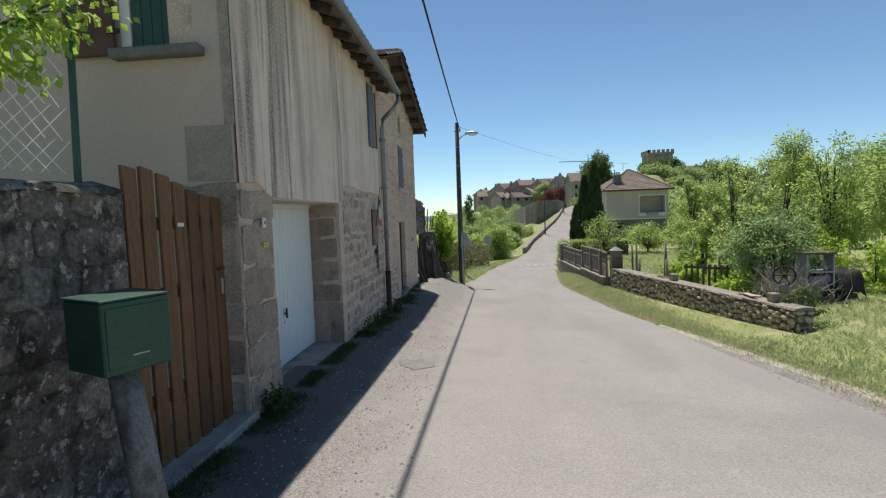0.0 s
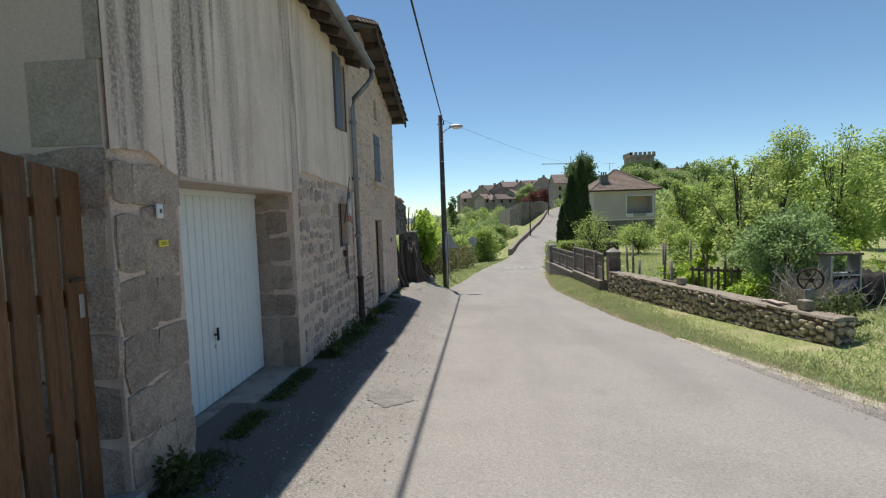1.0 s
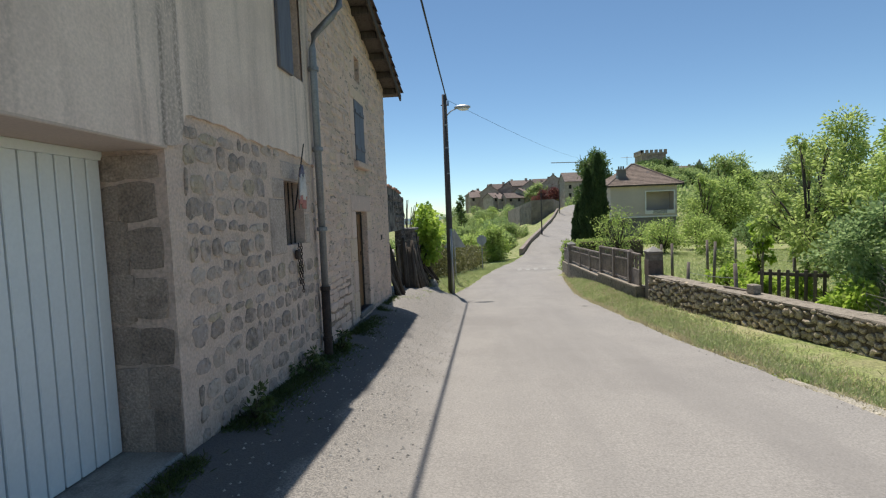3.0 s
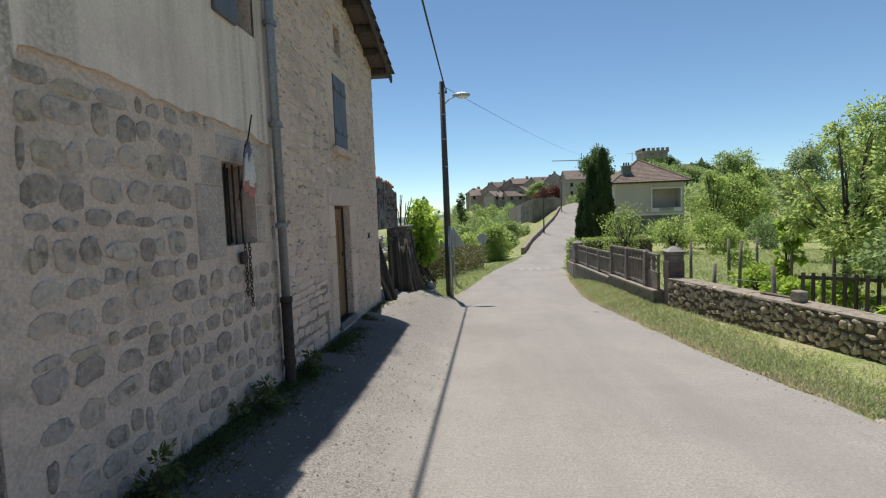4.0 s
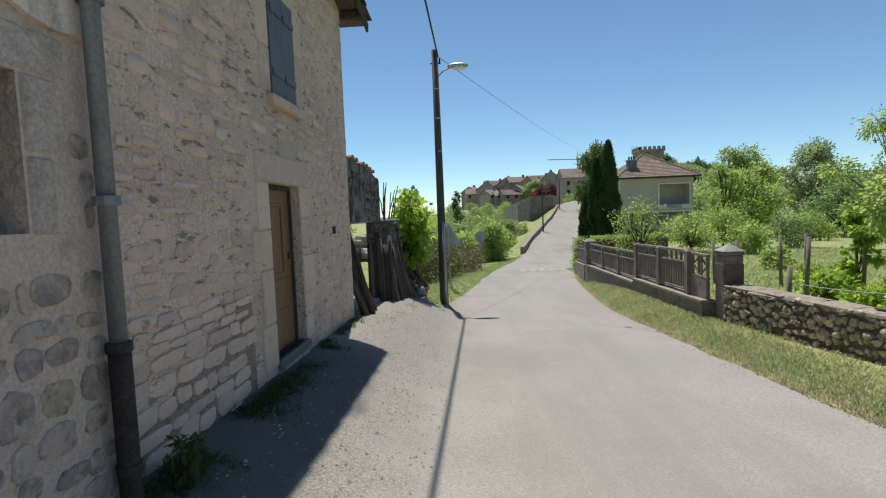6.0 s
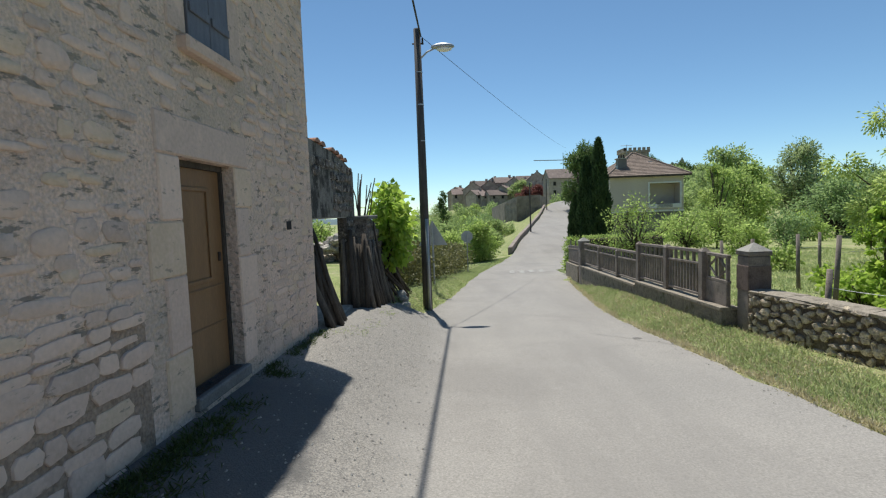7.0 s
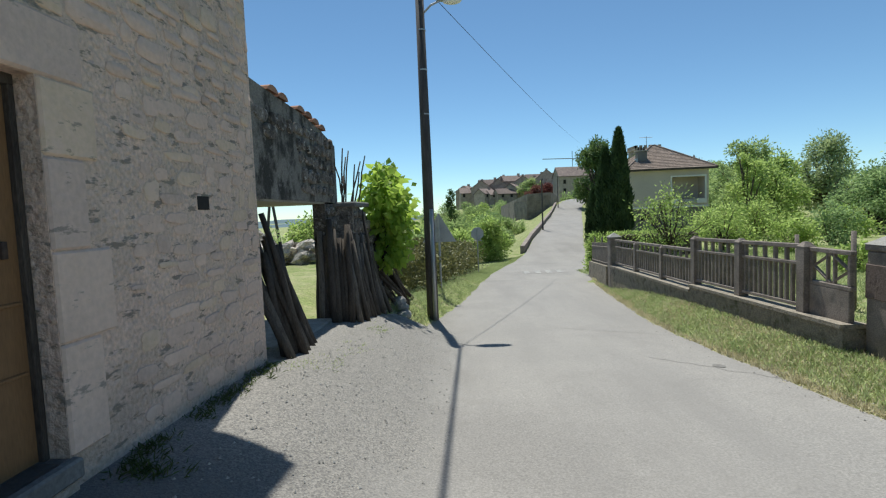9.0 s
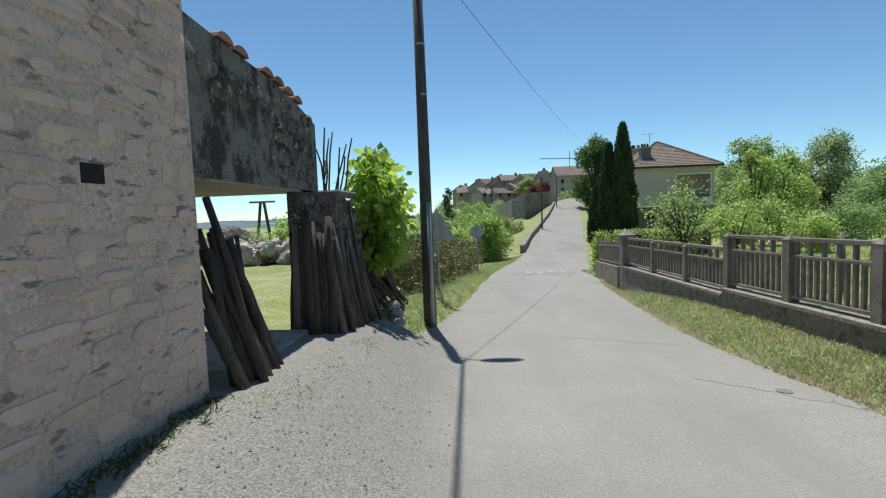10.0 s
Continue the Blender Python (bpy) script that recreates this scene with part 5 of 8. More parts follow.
vine1 = tree("climbing_vine", "thin climbing vine with fresh leaves over the wire fence", (-2.28, 2.35, 1.85), [(0.1, 0.45, 0.80, 0.17), (0.1, 0.85, 1.15, 0.18), (0.1, 0.15, 0.66, 0.15), (0.1, 0.3, 0.70, 0.15), (0.1, 0.65, 0.98, 0.17), (0.1, 0.8, 1.4, 0.2)], 0.022, L_VINE, 900, 0.058, 41, 0.5, category="vine", clump=8, spread=0.5, leafw=0.85)

# ---- lean-to shed behind the second house ----
shed = thing("shed", (-2.6, 18.2, -0.7), "open lean-to shed with a dark stone lintel wall", "shed")
bpy.context.view_layer.update()
SX = -2.2
top_out = [(Y2B, 0.92), (20.0, 0.92), (20.0, 1.80), (19.3, 1.93), (18.5, 2.02), (17.6, 2.05), (Y2B, 2.10)]
on(shed, recalc(obj_from("lintel_wall", *prism(top_out, SX - 0.35, SX, "x"), M_CONC, None, "mossy dark stone wall above the opening")))
lint = list(shed.children)[-1]
lint.data.materials[0] = M_LINTEL
on(shed, recalc(obj_from("post", *prism([(19.35, -1.1), (20.0, -1.1), (20.0, 0.92), (19.35, 0.92)], SX - 0.2, SX - 0.02, "x"), M_DARKWALL, None, "dark stone pier")))
on(shed, part("ceiling_slab", B(-5.6, Y2B, 0.90, SX - 0.02, 19.8, 1.02), M_CONC))
on(shed, part("rear_post", B(-5.5, 17.0, -1.1, -5.35, 17.15, 0.9), M_CONC))
on(shed, part("rear_post", B(-5.5, 19.4, -1.1, -5.35, 19.55, 0.9), M_CONC))
on(shed, part("prop", B(-2.75, 16.8, -1.1, -2.66, 16.9, 0.9, 0.01), M_DARKWOOD))
on(shed, part("slab", B(-5.6, Y2B, -1.2, SX + 0.1, 19.0, -0.70, 0.02), M_CONC))
on(shed, part("kerb", B(-3.6, 17.2, -0.72, -3.35, 19.0, -0.58, 0.02), M_CONC))
for k in range(9):
    y = 17.05 + 0.3 * k
    z = float(np.interp(y, [Y2B, 17.6, 18.5, 19.3, 19.85], [2.1, 2.05, 2.02, 1.93, 1.84]))
    if k in (0, 3, 8):
        continue
    vs, fs = [], []
    for x in (SX - 0.38, SX + 0.03):
        for i in range(7):
            w = math.pi * i / 6
            vs.append((x, y + 0.15 + 0.145 * math.cos(w), z - 0.01 + 0.07 * math.sin(w) + (0.012 if x > SX else 0)))
    for i in range(6):
        fs.append((i, i + 1, 7 + i + 1, 7 + i))
    fs += [(0, 6, 5, 4, 3, 2, 1), (7, 8, 9, 10, 11, 12, 13)]
    on(shed, obj_from("ridge_tile", vs, fs, M_TILE, None, "red clay tile"))
lay(lint, "stone", STONES, M_DARKWALL, M_DARKWALL, courses(16.75, 19.8, 1.0, 1.95, 0.14, 0.24, 0.15, 0.4, lambda l, rr, b, t: t < 1.9 and (l > 18.1 or b > 1.55), r, 0.02, 0.02), pose(SX, 0, 0), 0.03, random.Random(35), lambda c, z: True)
lay(list(shed.children)[1], "stone", STONES, M_DARKWALL, M_DARKWALL, courses(19.37, 19.98, -0.9, 0.9, 0.16, 0.26, 0.18, 0.4, lambda *a: True, r, 0.02, 0.02), pose(SX - 0.02, 0, 0), 0.03, random.Random(36), lambda c, z: True)

# old boundary wall and vine beyond the shed
ow = tagged(recalc(obj_from("wall_ruin", *prism([(19.9, -1.3), (23.4, -1.5), (23.4, 0.0), (22.4, 0.35), (21.2, 0.62), (20.4, 0.85), (19.9, 0.85)], -2.35, -1.95, "x"), M_DARKWALL)), "crumbling dark rubble wall overgrown with vine", "wall", kind="structure")
lay(ow, "stone", STONES, M_DARKWALL, M_DARKWALL, courses(19.95, 23.35, -1.2, 0.8, 0.14, 0.26, 0.16, 0.38, lambda l, rr, b, t: t < np.interp((l + rr) / 2, [19.9, 20.4, 21.2, 22.4, 23.4], [0.85, 0.85, 0.62, 0.35, 0.0]), r, 0.02, 0.02), pose(-1.95, 0, 0), 0.05, random.Random(37), lambda c, z: True)
tagged(part("cap_stone", B(-2.4, 19.85, 0.85, -1.88, 20.9, 0.93, 0.02), M_SLATE), "flat stone slab capping the wall end", "slab")


def wooden_pole(foot, head, rad, mat=M_OLDWOOD, label="grey weathered wooden pole leaning upright", group="stacked poles"):
    f, h = Vector(foot), Vector(head)
    pts = [f.lerp(h, t) + Vector((rng.uniform(-1, 1), rng.uniform(-1, 1), 0)) * 0.018 * (0 if t in (0, 1) else 1) for t in (0, 0.33, 0.66, 1)]
    s = Soup().tube([p - f for p in pts], [rad, rad * 0.95, rad * 0.88, rad * 0.75], 7)
    ob = s.done("wooden_pole", mat, None, "", True)
    ob.location = f
    return tagged(ob, label, "pole", group)


for k in range(30):          # against the house corner, in the shed mouth
    u = rng.random()
    y = 16.85 + 0.75 * u
    fx = -1.84 - rng.uniform(0, 0.22)
    wooden_pole((fx, y + rng.uniform(-0.05, 0.1), land(fx, y) - 0.02), (SX + 0.05 - rng.uniform(0.0, 0.16), 16.80 + 0.75 * u + rng.uniform(-0.05, 0.16), rng.uniform(-0.05, 0.55) + (0.25 if k % 7 == 0 else 0)), rng.uniform(0.022, 0.046), M_DARKWOOD if k % 3 else M_OLDWOOD)
for k in range(36):          # against the pier and wall
    y = 19.25 + 2.1 * (k + 0.5) / 36 + rng.uniform(-0.06, 0.06)
    hgt = rng.uniform(-0.1, 0.85) if k < 20 else rng.uniform(-0.55, 0.3)
    wooden_pole((-1.66 - rng.uniform(0, 0.25), y + rng.uniform(-0.06, 0.1), land(-1.75, y) - 0.03), (-1.93 + rng.uniform(0, 0.06), y + rng.uniform(-0.12, 0.1) - (0.35 * rng.random() if k > 20 else 0), hgt), rng.uniform(0.022, 0.062), M_OLDWOOD if k % 3 else M_DARKWOOD)
for k in range(9):
    x = -1.88 - 0.055 * k
    wooden_pole((x + 0.03, 19.02 + rng.uniform(0, 0.1), land(x, 19.0) - 0.03), (x - rng.uniform(0, 0.06), 19.26 + rng.uniform(0, 0.06), rng.uniform(0.3, 0.88)), rng.uniform(0.032, 0.06), M_OLDWOOD if k % 2 else M_DARKWOOD)
for k in range(12):          # sticks fallen across the wall foot
    y = 21.4 + 0.1 * k
    wooden_pole((-1.55 + rng.uniform(-0.1, 0.15), y + 0.75, land(-1.5, y + 0.7) - 0.02), (-1.88, y - rng.uniform(0.1, 0.7), rng.uniform(-0.5, 0.25)), rng.uniform(0.02, 0.04), M_DARKWOOD)
for k in range(9):           # thin canes standing above the slab
    wooden_pole((-2.1 + rng.uniform(-0.1, 0.1), 20.0 + 0.11 * k, 0.90), (-2.1 + rng.uniform(-0.25, 0.25), 20.0 + 0.11 * k + rng.uniform(-0.2, 0.3), 1.2 + rng.uniform(0.1, 0.75)), 0.014, M_DARKWOOD, "thin dark cane standing on the wall", "canes")
tree("grape_vine", "bright green grape vine spilling over the old wall", (-1.78, 21.6, -1.22), [(0.0, -0.45, 2.25, 0.26), (0.05, -0.1, 2.45, 0.26), (0.0, 0.25, 2.6, 0.24), (0.05, 0.45, 2.3, 0.28), (0.1, 0.15, 2.0, 0.34), (0.1, -0.35, 1.9, 0.30), (0.15, 0.1, 1.55, 0.32), (0.12, -0.15, 1.25, 0.24), (0.1, 0.7, 1.95, 0.22), (0.0, 0.35, 2.85, 0.14), (0.0, -0.25, 2.72, 0.12)], 0.035, L_VINE, 1900, 0.15, 43, 0.55, category="vine", clump=9, spread=0.36, leafw=0.95)
for k in range(7):
    bm = bmesh.new()
    bmesh.ops.create_icosphere(bm, subdivisions=2, radius=rng.uniform(0.09, 0.17))
    for v in bm.verts:
        v.co *= 1 + 0.25 * noise.noise(v.co * 6 + Vector((k, 0, 0)))
        v.co.z *= 0.75
    ob = tagged(part("rock", bm, M_CONC), "pale loose stone at the foot of the wall", "stone", "loose stones")
    x, y = -1.55 + rng.uniform(-0.1, 0.2), 20.9 + rng.uniform(0, 1.1)
    ob.location = (x, y, land(x, y) + 0.05)

# ---- street lamp pole and cables ----
PX, PY = -1.0, 22.8
PZ = land(PX, PY)
lamp = thing("street_lamp", (PX, PY, PZ), "dark wooden power pole carrying a street lamp", "street lamp")
Soup().tube([(0, 0, -0.3), (0.0, 0, 3.5), (-0.01, 0, 7.08)], [0.125, 0.105, 0.085], 12).done("pole", M_POLE, lamp, smooth=True)
Soup().tube([(0.06, -0.12, -0.1), (0.06, -0.105, 2.35)], [0.045, 0.045], 8).done("cable_guard", M_STEEL, lamp, "pale grey cable guard", True)
for z in (0.9, 2.6, 3.4, 4.3, 5.2, 6.0):
    Soup().tube([(0, 0, z), (0, 0, z + 0.03)], [0.118 - z * 0.004] * 2, 12).done("band", M_STEEL, lamp)
Soup().tube([(0.05, 0, 6.35), (0.22, -0.02, 6.50), (0.42, -0.03, 6.58)], [0.022, 0.022, 0.022], 8).done("arm", M_STEEL, lamp)
bm = bmesh.new()
bmesh.ops.create_uvsphere(bm, u_segments=14, v_segments=8, radius=1.0)
for v in bm.verts:
    v.co = Vector((v.co.x * 0.30, v.co.y * 0.13, v.co.z * (0.10 if v.co.z > 0 else 0.05)))
hd = part("lamp_head", bm, M_STEEL, lamp, "grey oval lamp head", True)
hd.location = (0.62, -0.03, 6.60)
bm = bmesh.new()
bmesh.ops.create_uvsphere(bm, u_segments=12, v_segments=6, radius=1.0)
for v in bm.verts:
    v.co = Vector((v.co.x * 0.2, v.co.y * 0.1, v.co.z * 0.07))
gl = part("lamp_glass", bm, M_WHITE, lamp, "white glass bowl", True)
gl.location = (0.66, -0.03, 6.555)
Soup().tube([(-0.14, 0, 6.72), (0.14, 0, 6.72)], [0.02, 0.02], 6).done("bracket", M_IRON, lamp)
Soup().tube([(0.12, 0, 6.7), (0.12, 0, 6.86)], [0.03, 0.02], 8).done("insulator", M_DARK, lamp)


def cable(name, a, b, sag, rad, label, mat=M_CABLE):
    a, b = Vector(a), Vector(b)
    pts = [a.lerp(b, t / 24) - Vector((0, 0, sag * 4 * (t / 24) * (1 - t / 24))) for t in range(25)]
    return tagged(Soup().tube(pts, [rad] * 25, 6).done(name, mat), label, "cable")


TOP = (PX + 0.08, PY, PZ + 6.9)
cable("power_cable", TOP, (-0.8, -16.0, 7.75), 0.4, 0.024, "thick black twisted overhead cable")
cable("power_cable", TOP, (12.6, 72.0, 8.0), 0.25, 0.007, "thin black overhead cable running up the hill")

# ---- fence and stone wall along the gardens opposite ----
FA, FB = Vector((4.26, 18.05)), Vector((4.10, 27.4))


def fence_at(y):
    t = (y - FA.y) / (FB.y - FA.y)
    return FA.x + (FB.x - FA.x) * t


def pillar(x, y, top, w, label, mat):
    g = land(x, y)
    p = thing("gate_pillar", (x, y, g - 0.1), label, "pillar")
    h = top - g + 0.1
    part("shaft", B(-w, -w, -0.2, w, w, h - 0.2, 0.02), mat, p)
    part("cap_slab", B(-w - 0.015, -w - 0.015, h - 0.2, w + 0.015, w + 0.015, h - 0.13, 0.012), M_FENCE, p)
    vs = [(-w - 0.02, -w - 0.02, h - 0.13), (w + 0.02, -w - 0.02, h - 0.13), (w + 0.02, w + 0.02, h - 0.13), (-w - 0.02, w + 0.02, h - 0.13), (0, 0, h)]
    obj_from("cap_pyramid", vs, [(0, 1, 4), (1, 2, 4), (2, 3, 4), (3, 0, 4), (3, 2, 1, 0)], M_CONC, p)
    return p


M_OLDCOAT = surface("dark_reddish_render", [(0.10, 0.075, 0.062), (0.17, 0.13, 0.11), (0.13, 0.10, 0.085)], 5, 0.93, 50, 0.25, 0.5, 40, 0.01)
pil = pillar(4.52, 17.90, 0.29, 0.17, "square rough-rendered gate pillar with a pyramid cap", M_FENCE)
part("render_coat", B(-0.178, -0.178, 0.72, 0.178, 0.178, 1.12, 0.012), M_OLDCOAT, pil, "dark reddish old render")
pillar(4.12, 27.5, -0.10, 0.16, "square concrete corner pillar with a pyramid cap", M_FENCE)


def plinth_top(y):
    return -0.80 if y < 22.1 else -1.0


for (ya, yb) in ((18.1, 22.1), (22.1, 27.35)):
    xa, xb = fence_at(ya), fence_at(yb)
    zt = plinth_top((ya + yb) / 2)
    vs = []
    for y, x in ((ya, xa), (yb, xb)):
        d = 0.05 * (ya - 18.0) / 10
        zz = zt - (0.02 if y == ya else 0.12)
        vs += [(x - 0.13, y, -1.9), (x + 0.13, y, -1.9), (x + 0.13, y, zz), (x - 0.13, y, zz)]
    ob = tagged(recalc(obj_from("plinth", vs, [(0, 1, 2, 3), (7, 6, 5, 4), (0, 4, 5, 1), (1, 5, 6, 2), (2, 6, 7, 3), (3, 7, 4, 0)], M_PLINTH)), "mossy low concrete plinth under the fence", "wall", kind="structure")
    vs2 = []
    for y, x in ((ya, xa), (yb, xb)):
        zz = zt - (0.02 if y == ya else 0.12)
        vs2 += [(x - 0.16, y, zz), (x + 0.16, y, zz), (x + 0.16, y, zz + 0.05), (x - 0.16, y, zz + 0.05)]
    on(ob, recalc(obj_from("coping", vs2, [(0, 1, 2, 3), (7, 6, 5, 4), (0, 4, 5, 1), (1, 5, 6, 2), (2, 6, 7, 3), (3, 7, 4, 0)], M_COPING)))


def base_z(y):
    if y < 22.1:
        return -0.82 - 0.1 * (y - 18.0) / 4.1 + 0.05
    return -1.02 - 0.1 * (y - 22.1) / 5.3 + 0.05


fence = thing("fence", (4.25, 22.5, -1.0), "weathered grey concrete baluster fence on a low plinth", "fence")
bpy.context.view_layer.update()
for y, big in ((18.95, 1), (20.5, 1), (22.1, 1), (23.75, 0), (25.5, 0)):
    x, w = fence_at(y), 0.075 if big else 0.06
    b = base_z(y - 0.05) - 0.05
    h = 0.98 if big else 0.82
    s = Soup()
    vs = []
    for z, q in ((0, w), (h - 0.09, w), (h - 0.06, w * 1.05), (h, w * 0.35)):
        vs += [(-q, -q, z), (q, -q, z), (q, q, z), (-q, q, z)]
    fs = [(0, 3, 2, 1), (12, 13, 14, 15)] + [(4 * l + i, 4 * l + (i + 1) % 4, 4 * l + 4 + (i + 1) % 4, 4 * l + 4 + i) for l in range(3) for i in range(4)]
    ob = obj_from("post", vs, fs, M_FENCE)
    ob.location = (x, y, b)
    bpy.context.view_layer.update()
    on(fence, ob)
posts = [18.95, 20.5, 22.1, 23.75, 25.5, 27.3]
for ya, yb in zip(posts, posts[1:]):
    hi = 0.78 if ya < 22.0 else 0.66
    ya2, yb2 = ya + 0.07, yb - 0.07
    za, zb = base_z(ya + 0.01) + 0.06, base_z(yb - 0.02) + 0.06
    ang = math.degrees(math.atan2(zb - za, yb2 - ya2))
    turn = math.degrees(math.atan2(-(fence_at(yb2) - fence_at(ya2)), yb2 - ya2))
    L = math.hypot(yb2 - ya2, zb - za)
    for hh, th in ((0.0, 0.05), (hi * 0.72, 0.045), (hi, 0.06)):
        on(fence, part("rail", box(bmesh.new(), -0.035, 0, hh, 0.035, L, hh + th, 0.008, m=pose(fence_at(ya2), ya2, za, ang, 0, turn)), M_FENCE))
    n = 11
    for k in range(n):
        y = ya2 + (yb2 - ya2) * (k + 0.5) / n
        z = za + (zb - za) * (k + 0.5) / n
        x = fence_at(y)
        on(fence, part("baluster", B(x - 0.024, y - 0.027, z + 0.03, x + 0.024, y + 0.027, z + hi * (0.74 if k % 2 else 1.0), 0.006), M_FENCE))
# low gate panel
gp = thing("gate", (4.38, 18.4, -0.8), "low concrete gate panel with a diamond lattice", "gate")
bpy.context.view_layer.update()
x = 4.27
on(gp, part("solid_panel", B(x - 0.035, 18.16, -0.80, x + 0.035, 18.87, -0.40, 0.01), M_FENCE))
for z in (-0.40, 0.02):
    on(gp, part("rail", B(x - 0.035, 18.14, z, x + 0.035, 18.87, z + 0.055, 0.008), M_FENCE))
for y in (18.16, 18.82):
    on(gp, part("stile", B(x - 0.03, y, -0.345, x + 0.03, y + 0.05, 0.02, 0.008), M_FENCE))
for (a, b) in (((18.2, -0.16), (18.51, 0.02)), ((18.51, 0.02), (18.82, -0.16)), ((18.2, -0.16), (18.51, -0.345)), ((18.51, -0.345), (18.82, -0.16))):
    on(gp, Soup().tube([(x, a[0], a[1]), (x, b[0], b[1])], [0.022, 0.022], 4).done("brace", M_FENCE))
for y in (18.43, 18.55):
    on(gp, part("bar", B(x - 0.02, y, -0.345, x + 0.02, y + 0.035, 0.02, 0.005), M_FENCE))
# fence beyond the corner pillar
fence2 = thing("fence", (4.3, 29.5, -1.3), "weathered grey concrete baluster fence running on beyond the corner", "fence")
bpy.context.view_layer.update()
for k in range(24):
    y = 28.1 + 0.17 * k
    x = 4.12 + 0.10 * (y - 27.8)
    g = -1.2 - 0.06 * (y - 28)
    on(fence2, part("baluster", B(x - 0.025, y - 0.03, g, x + 0.025, y + 0.03, g + (0.95 if k % 10 == 9 else 0.75), 0.006), M_FENCE))
for hh in (0.1, 0.62):
    on(fence2, Soup().tube([(4.14, 28.0, -1.2 + hh), (4.54, 32.1, -1.45 + hh)], [0.035, 0.035], 4).done("rail", M_FENCE))
on(fence2, recalc(obj_from("base", [(4.0, 28.0, -2.1), (4.26, 28.0, -2.1), (4.26, 28.0, -1.17), (4.0, 28.0, -1.17), (4.42, 32.2, -2.3), (4.68, 32.2, -2.3), (4.68, 32.2, -1.43), (4.42, 32.2, -1.43)], [(0, 1, 2, 3), (7, 6, 5, 4), (0, 4, 5, 1), (1, 5, 6, 2), (2, 6, 7, 3), (3, 7, 4, 0)], M_PLINTH)))

# dry stone wall
WA, WB = Vector((4.50, 17.70)), Vector((6.02, 10.15))
wl = (WB - WA).length
wdir = (WB - WA) / wl
WM = Matrix.Translation((WA.x, WA.y, 0)) @ Matrix(((wdir.y, wdir.x, 0, 0), (-wdir.x, wdir.y, 0, 0), (0, 0, 1, 0), (0, 0, 0, 1)))


def wall_top(t):
    return -0.43 + 0.07 * t / wl


def wpt(t, o, z):
    """Along the wall, out towards the lane, up."""
    return Vector((WA.x + wdir.x * t + wdir.y * o, WA.y + wdir.y * t - wdir.x * o, z))


vs = []
for t in (0, wl):
    for o, z in ((0.16, -1.6), (-0.2, -1.6), (-0.2, wall_top(t) - 0.05), (0.16, wall_top(t) - 0.05)):
        vs.append(wpt(t, o, z))
sw_ = tagged(recalc(obj_from("wall_east", vs, [(0, 1, 2, 3), (7, 6, 5, 4), (0, 4, 5, 1), (1, 5, 6, 2), (2, 6, 7, 3), (3, 7, 4, 0)], M_JOINT)), "low fieldstone garden wall with a cement coping", "wall", kind="structure")
WF = Matrix(((wdir.y, wdir.x, 0, WA.x + wdir.y * 0.16), (-wdir.x, wdir.y, 0, WA.y - wdir.x * 0.16), (0, 0, 1, 0), (0, 0, 0, 1)))
RAGGED = [stone_shape(700 + i, 8, 1.0, 5, 0.20, 0.74, 0.8) for i in range(30)]
lay(sw_, "stone", RAGGED, M_WALLSTONE, M_WALLSTONE, courses(0, wl, -1.3, -0.44, 0.07, 0.17, 0.08, 0.20, lambda *a: True, r, 0.006, 0.045), WF, 0.045, random.Random(38), lambda c, z: True)
EF = Matrix.Translation(wpt(wl, 0, 0)) @ Matrix(((wdir.x, -wdir.y, 0, 0), (wdir.y, wdir.x, 0, 0), (0, 0, 1, 0), (0, 0, 0, 1)))
lay(sw_, "stone", RAGGED, M_WALLSTONE, M_WALLSTONE, courses(-0.16, 0.2, -1.35, -0.4, 0.12, 0.2, 0.14, 0.26, lambda *a: True, r, 0.012, 0.012), EF, 0.05, random.Random(39), lambda c, z: True)
t = 0.0
while t < wl - 0.05:
    L = min(rng.uniform(0.5, 0.95), wl - t + 0.04)
    z = wall_top(t)
    vs = []
    for a in (t + 0.006, t + L - 0.006):
        for o, q in ((0.20, -0.045), (-0.23, -0.045), (-0.22, 0.0), (0.0, 0.015), (0.19, -0.005)):
            vs.append(wpt(a, o + rng.uniform(-0.02, 0.02), wall_top(a) + q + rng.uniform(-0.006, 0.006)))
    ob = obj_from("coping_slab", vs, [(0, 1, 2, 3, 4), (9, 8, 7, 6, 5)] + [(i, 5 + i, 5 + (i + 1) % 5, (i + 1) % 5) for i in range(5)], M_COPING)
    on(sw_, recalc(ob))
    t += L
for t in (3.45, 7.0):
    ob = tagged(part("stone_block", B(-0.08, -0.10, 0, 0.08, 0.10, 0.17, 0.015), M_COPING), "small cement block standing on the wall coping", "block", "coping blocks")
    p = wpt(t, 0.02, wall_top(t) + 0.015)
    ob.matrix_world = pose(p.x, p.y, p.z, 0, 0, 8)

# ---- garden: posts, junk ----
for (x, y, h) in ((5.0, 17.0, 1.0), (5.35, 15.3, 1.05), (6.4, 18.8, 1.3), (7.2, 21.0, 1.2), (6.3, 22.4, 1.1), (8.2, 19.8, 1.35), (9.0, 23.0, 1.2), (5.9, 20.4, 1.25), (7.6, 17.2, 1.2), (10.2, 20.6, 1.2)):
    g = land(x, y)
    s = Soup().tube([(0, 0, -0.2), (rng.uniform(-0.05, 0.05), rng.uniform(-0.05, 0.05), h)], [0.045, 0.04], 6)
    ob = tagged(s.done("garden_post", M_FENCE, None, "", True), "grey wooden stake in the kitchen garden", "post", "garden stakes")
    ob.location = (x, y, g)
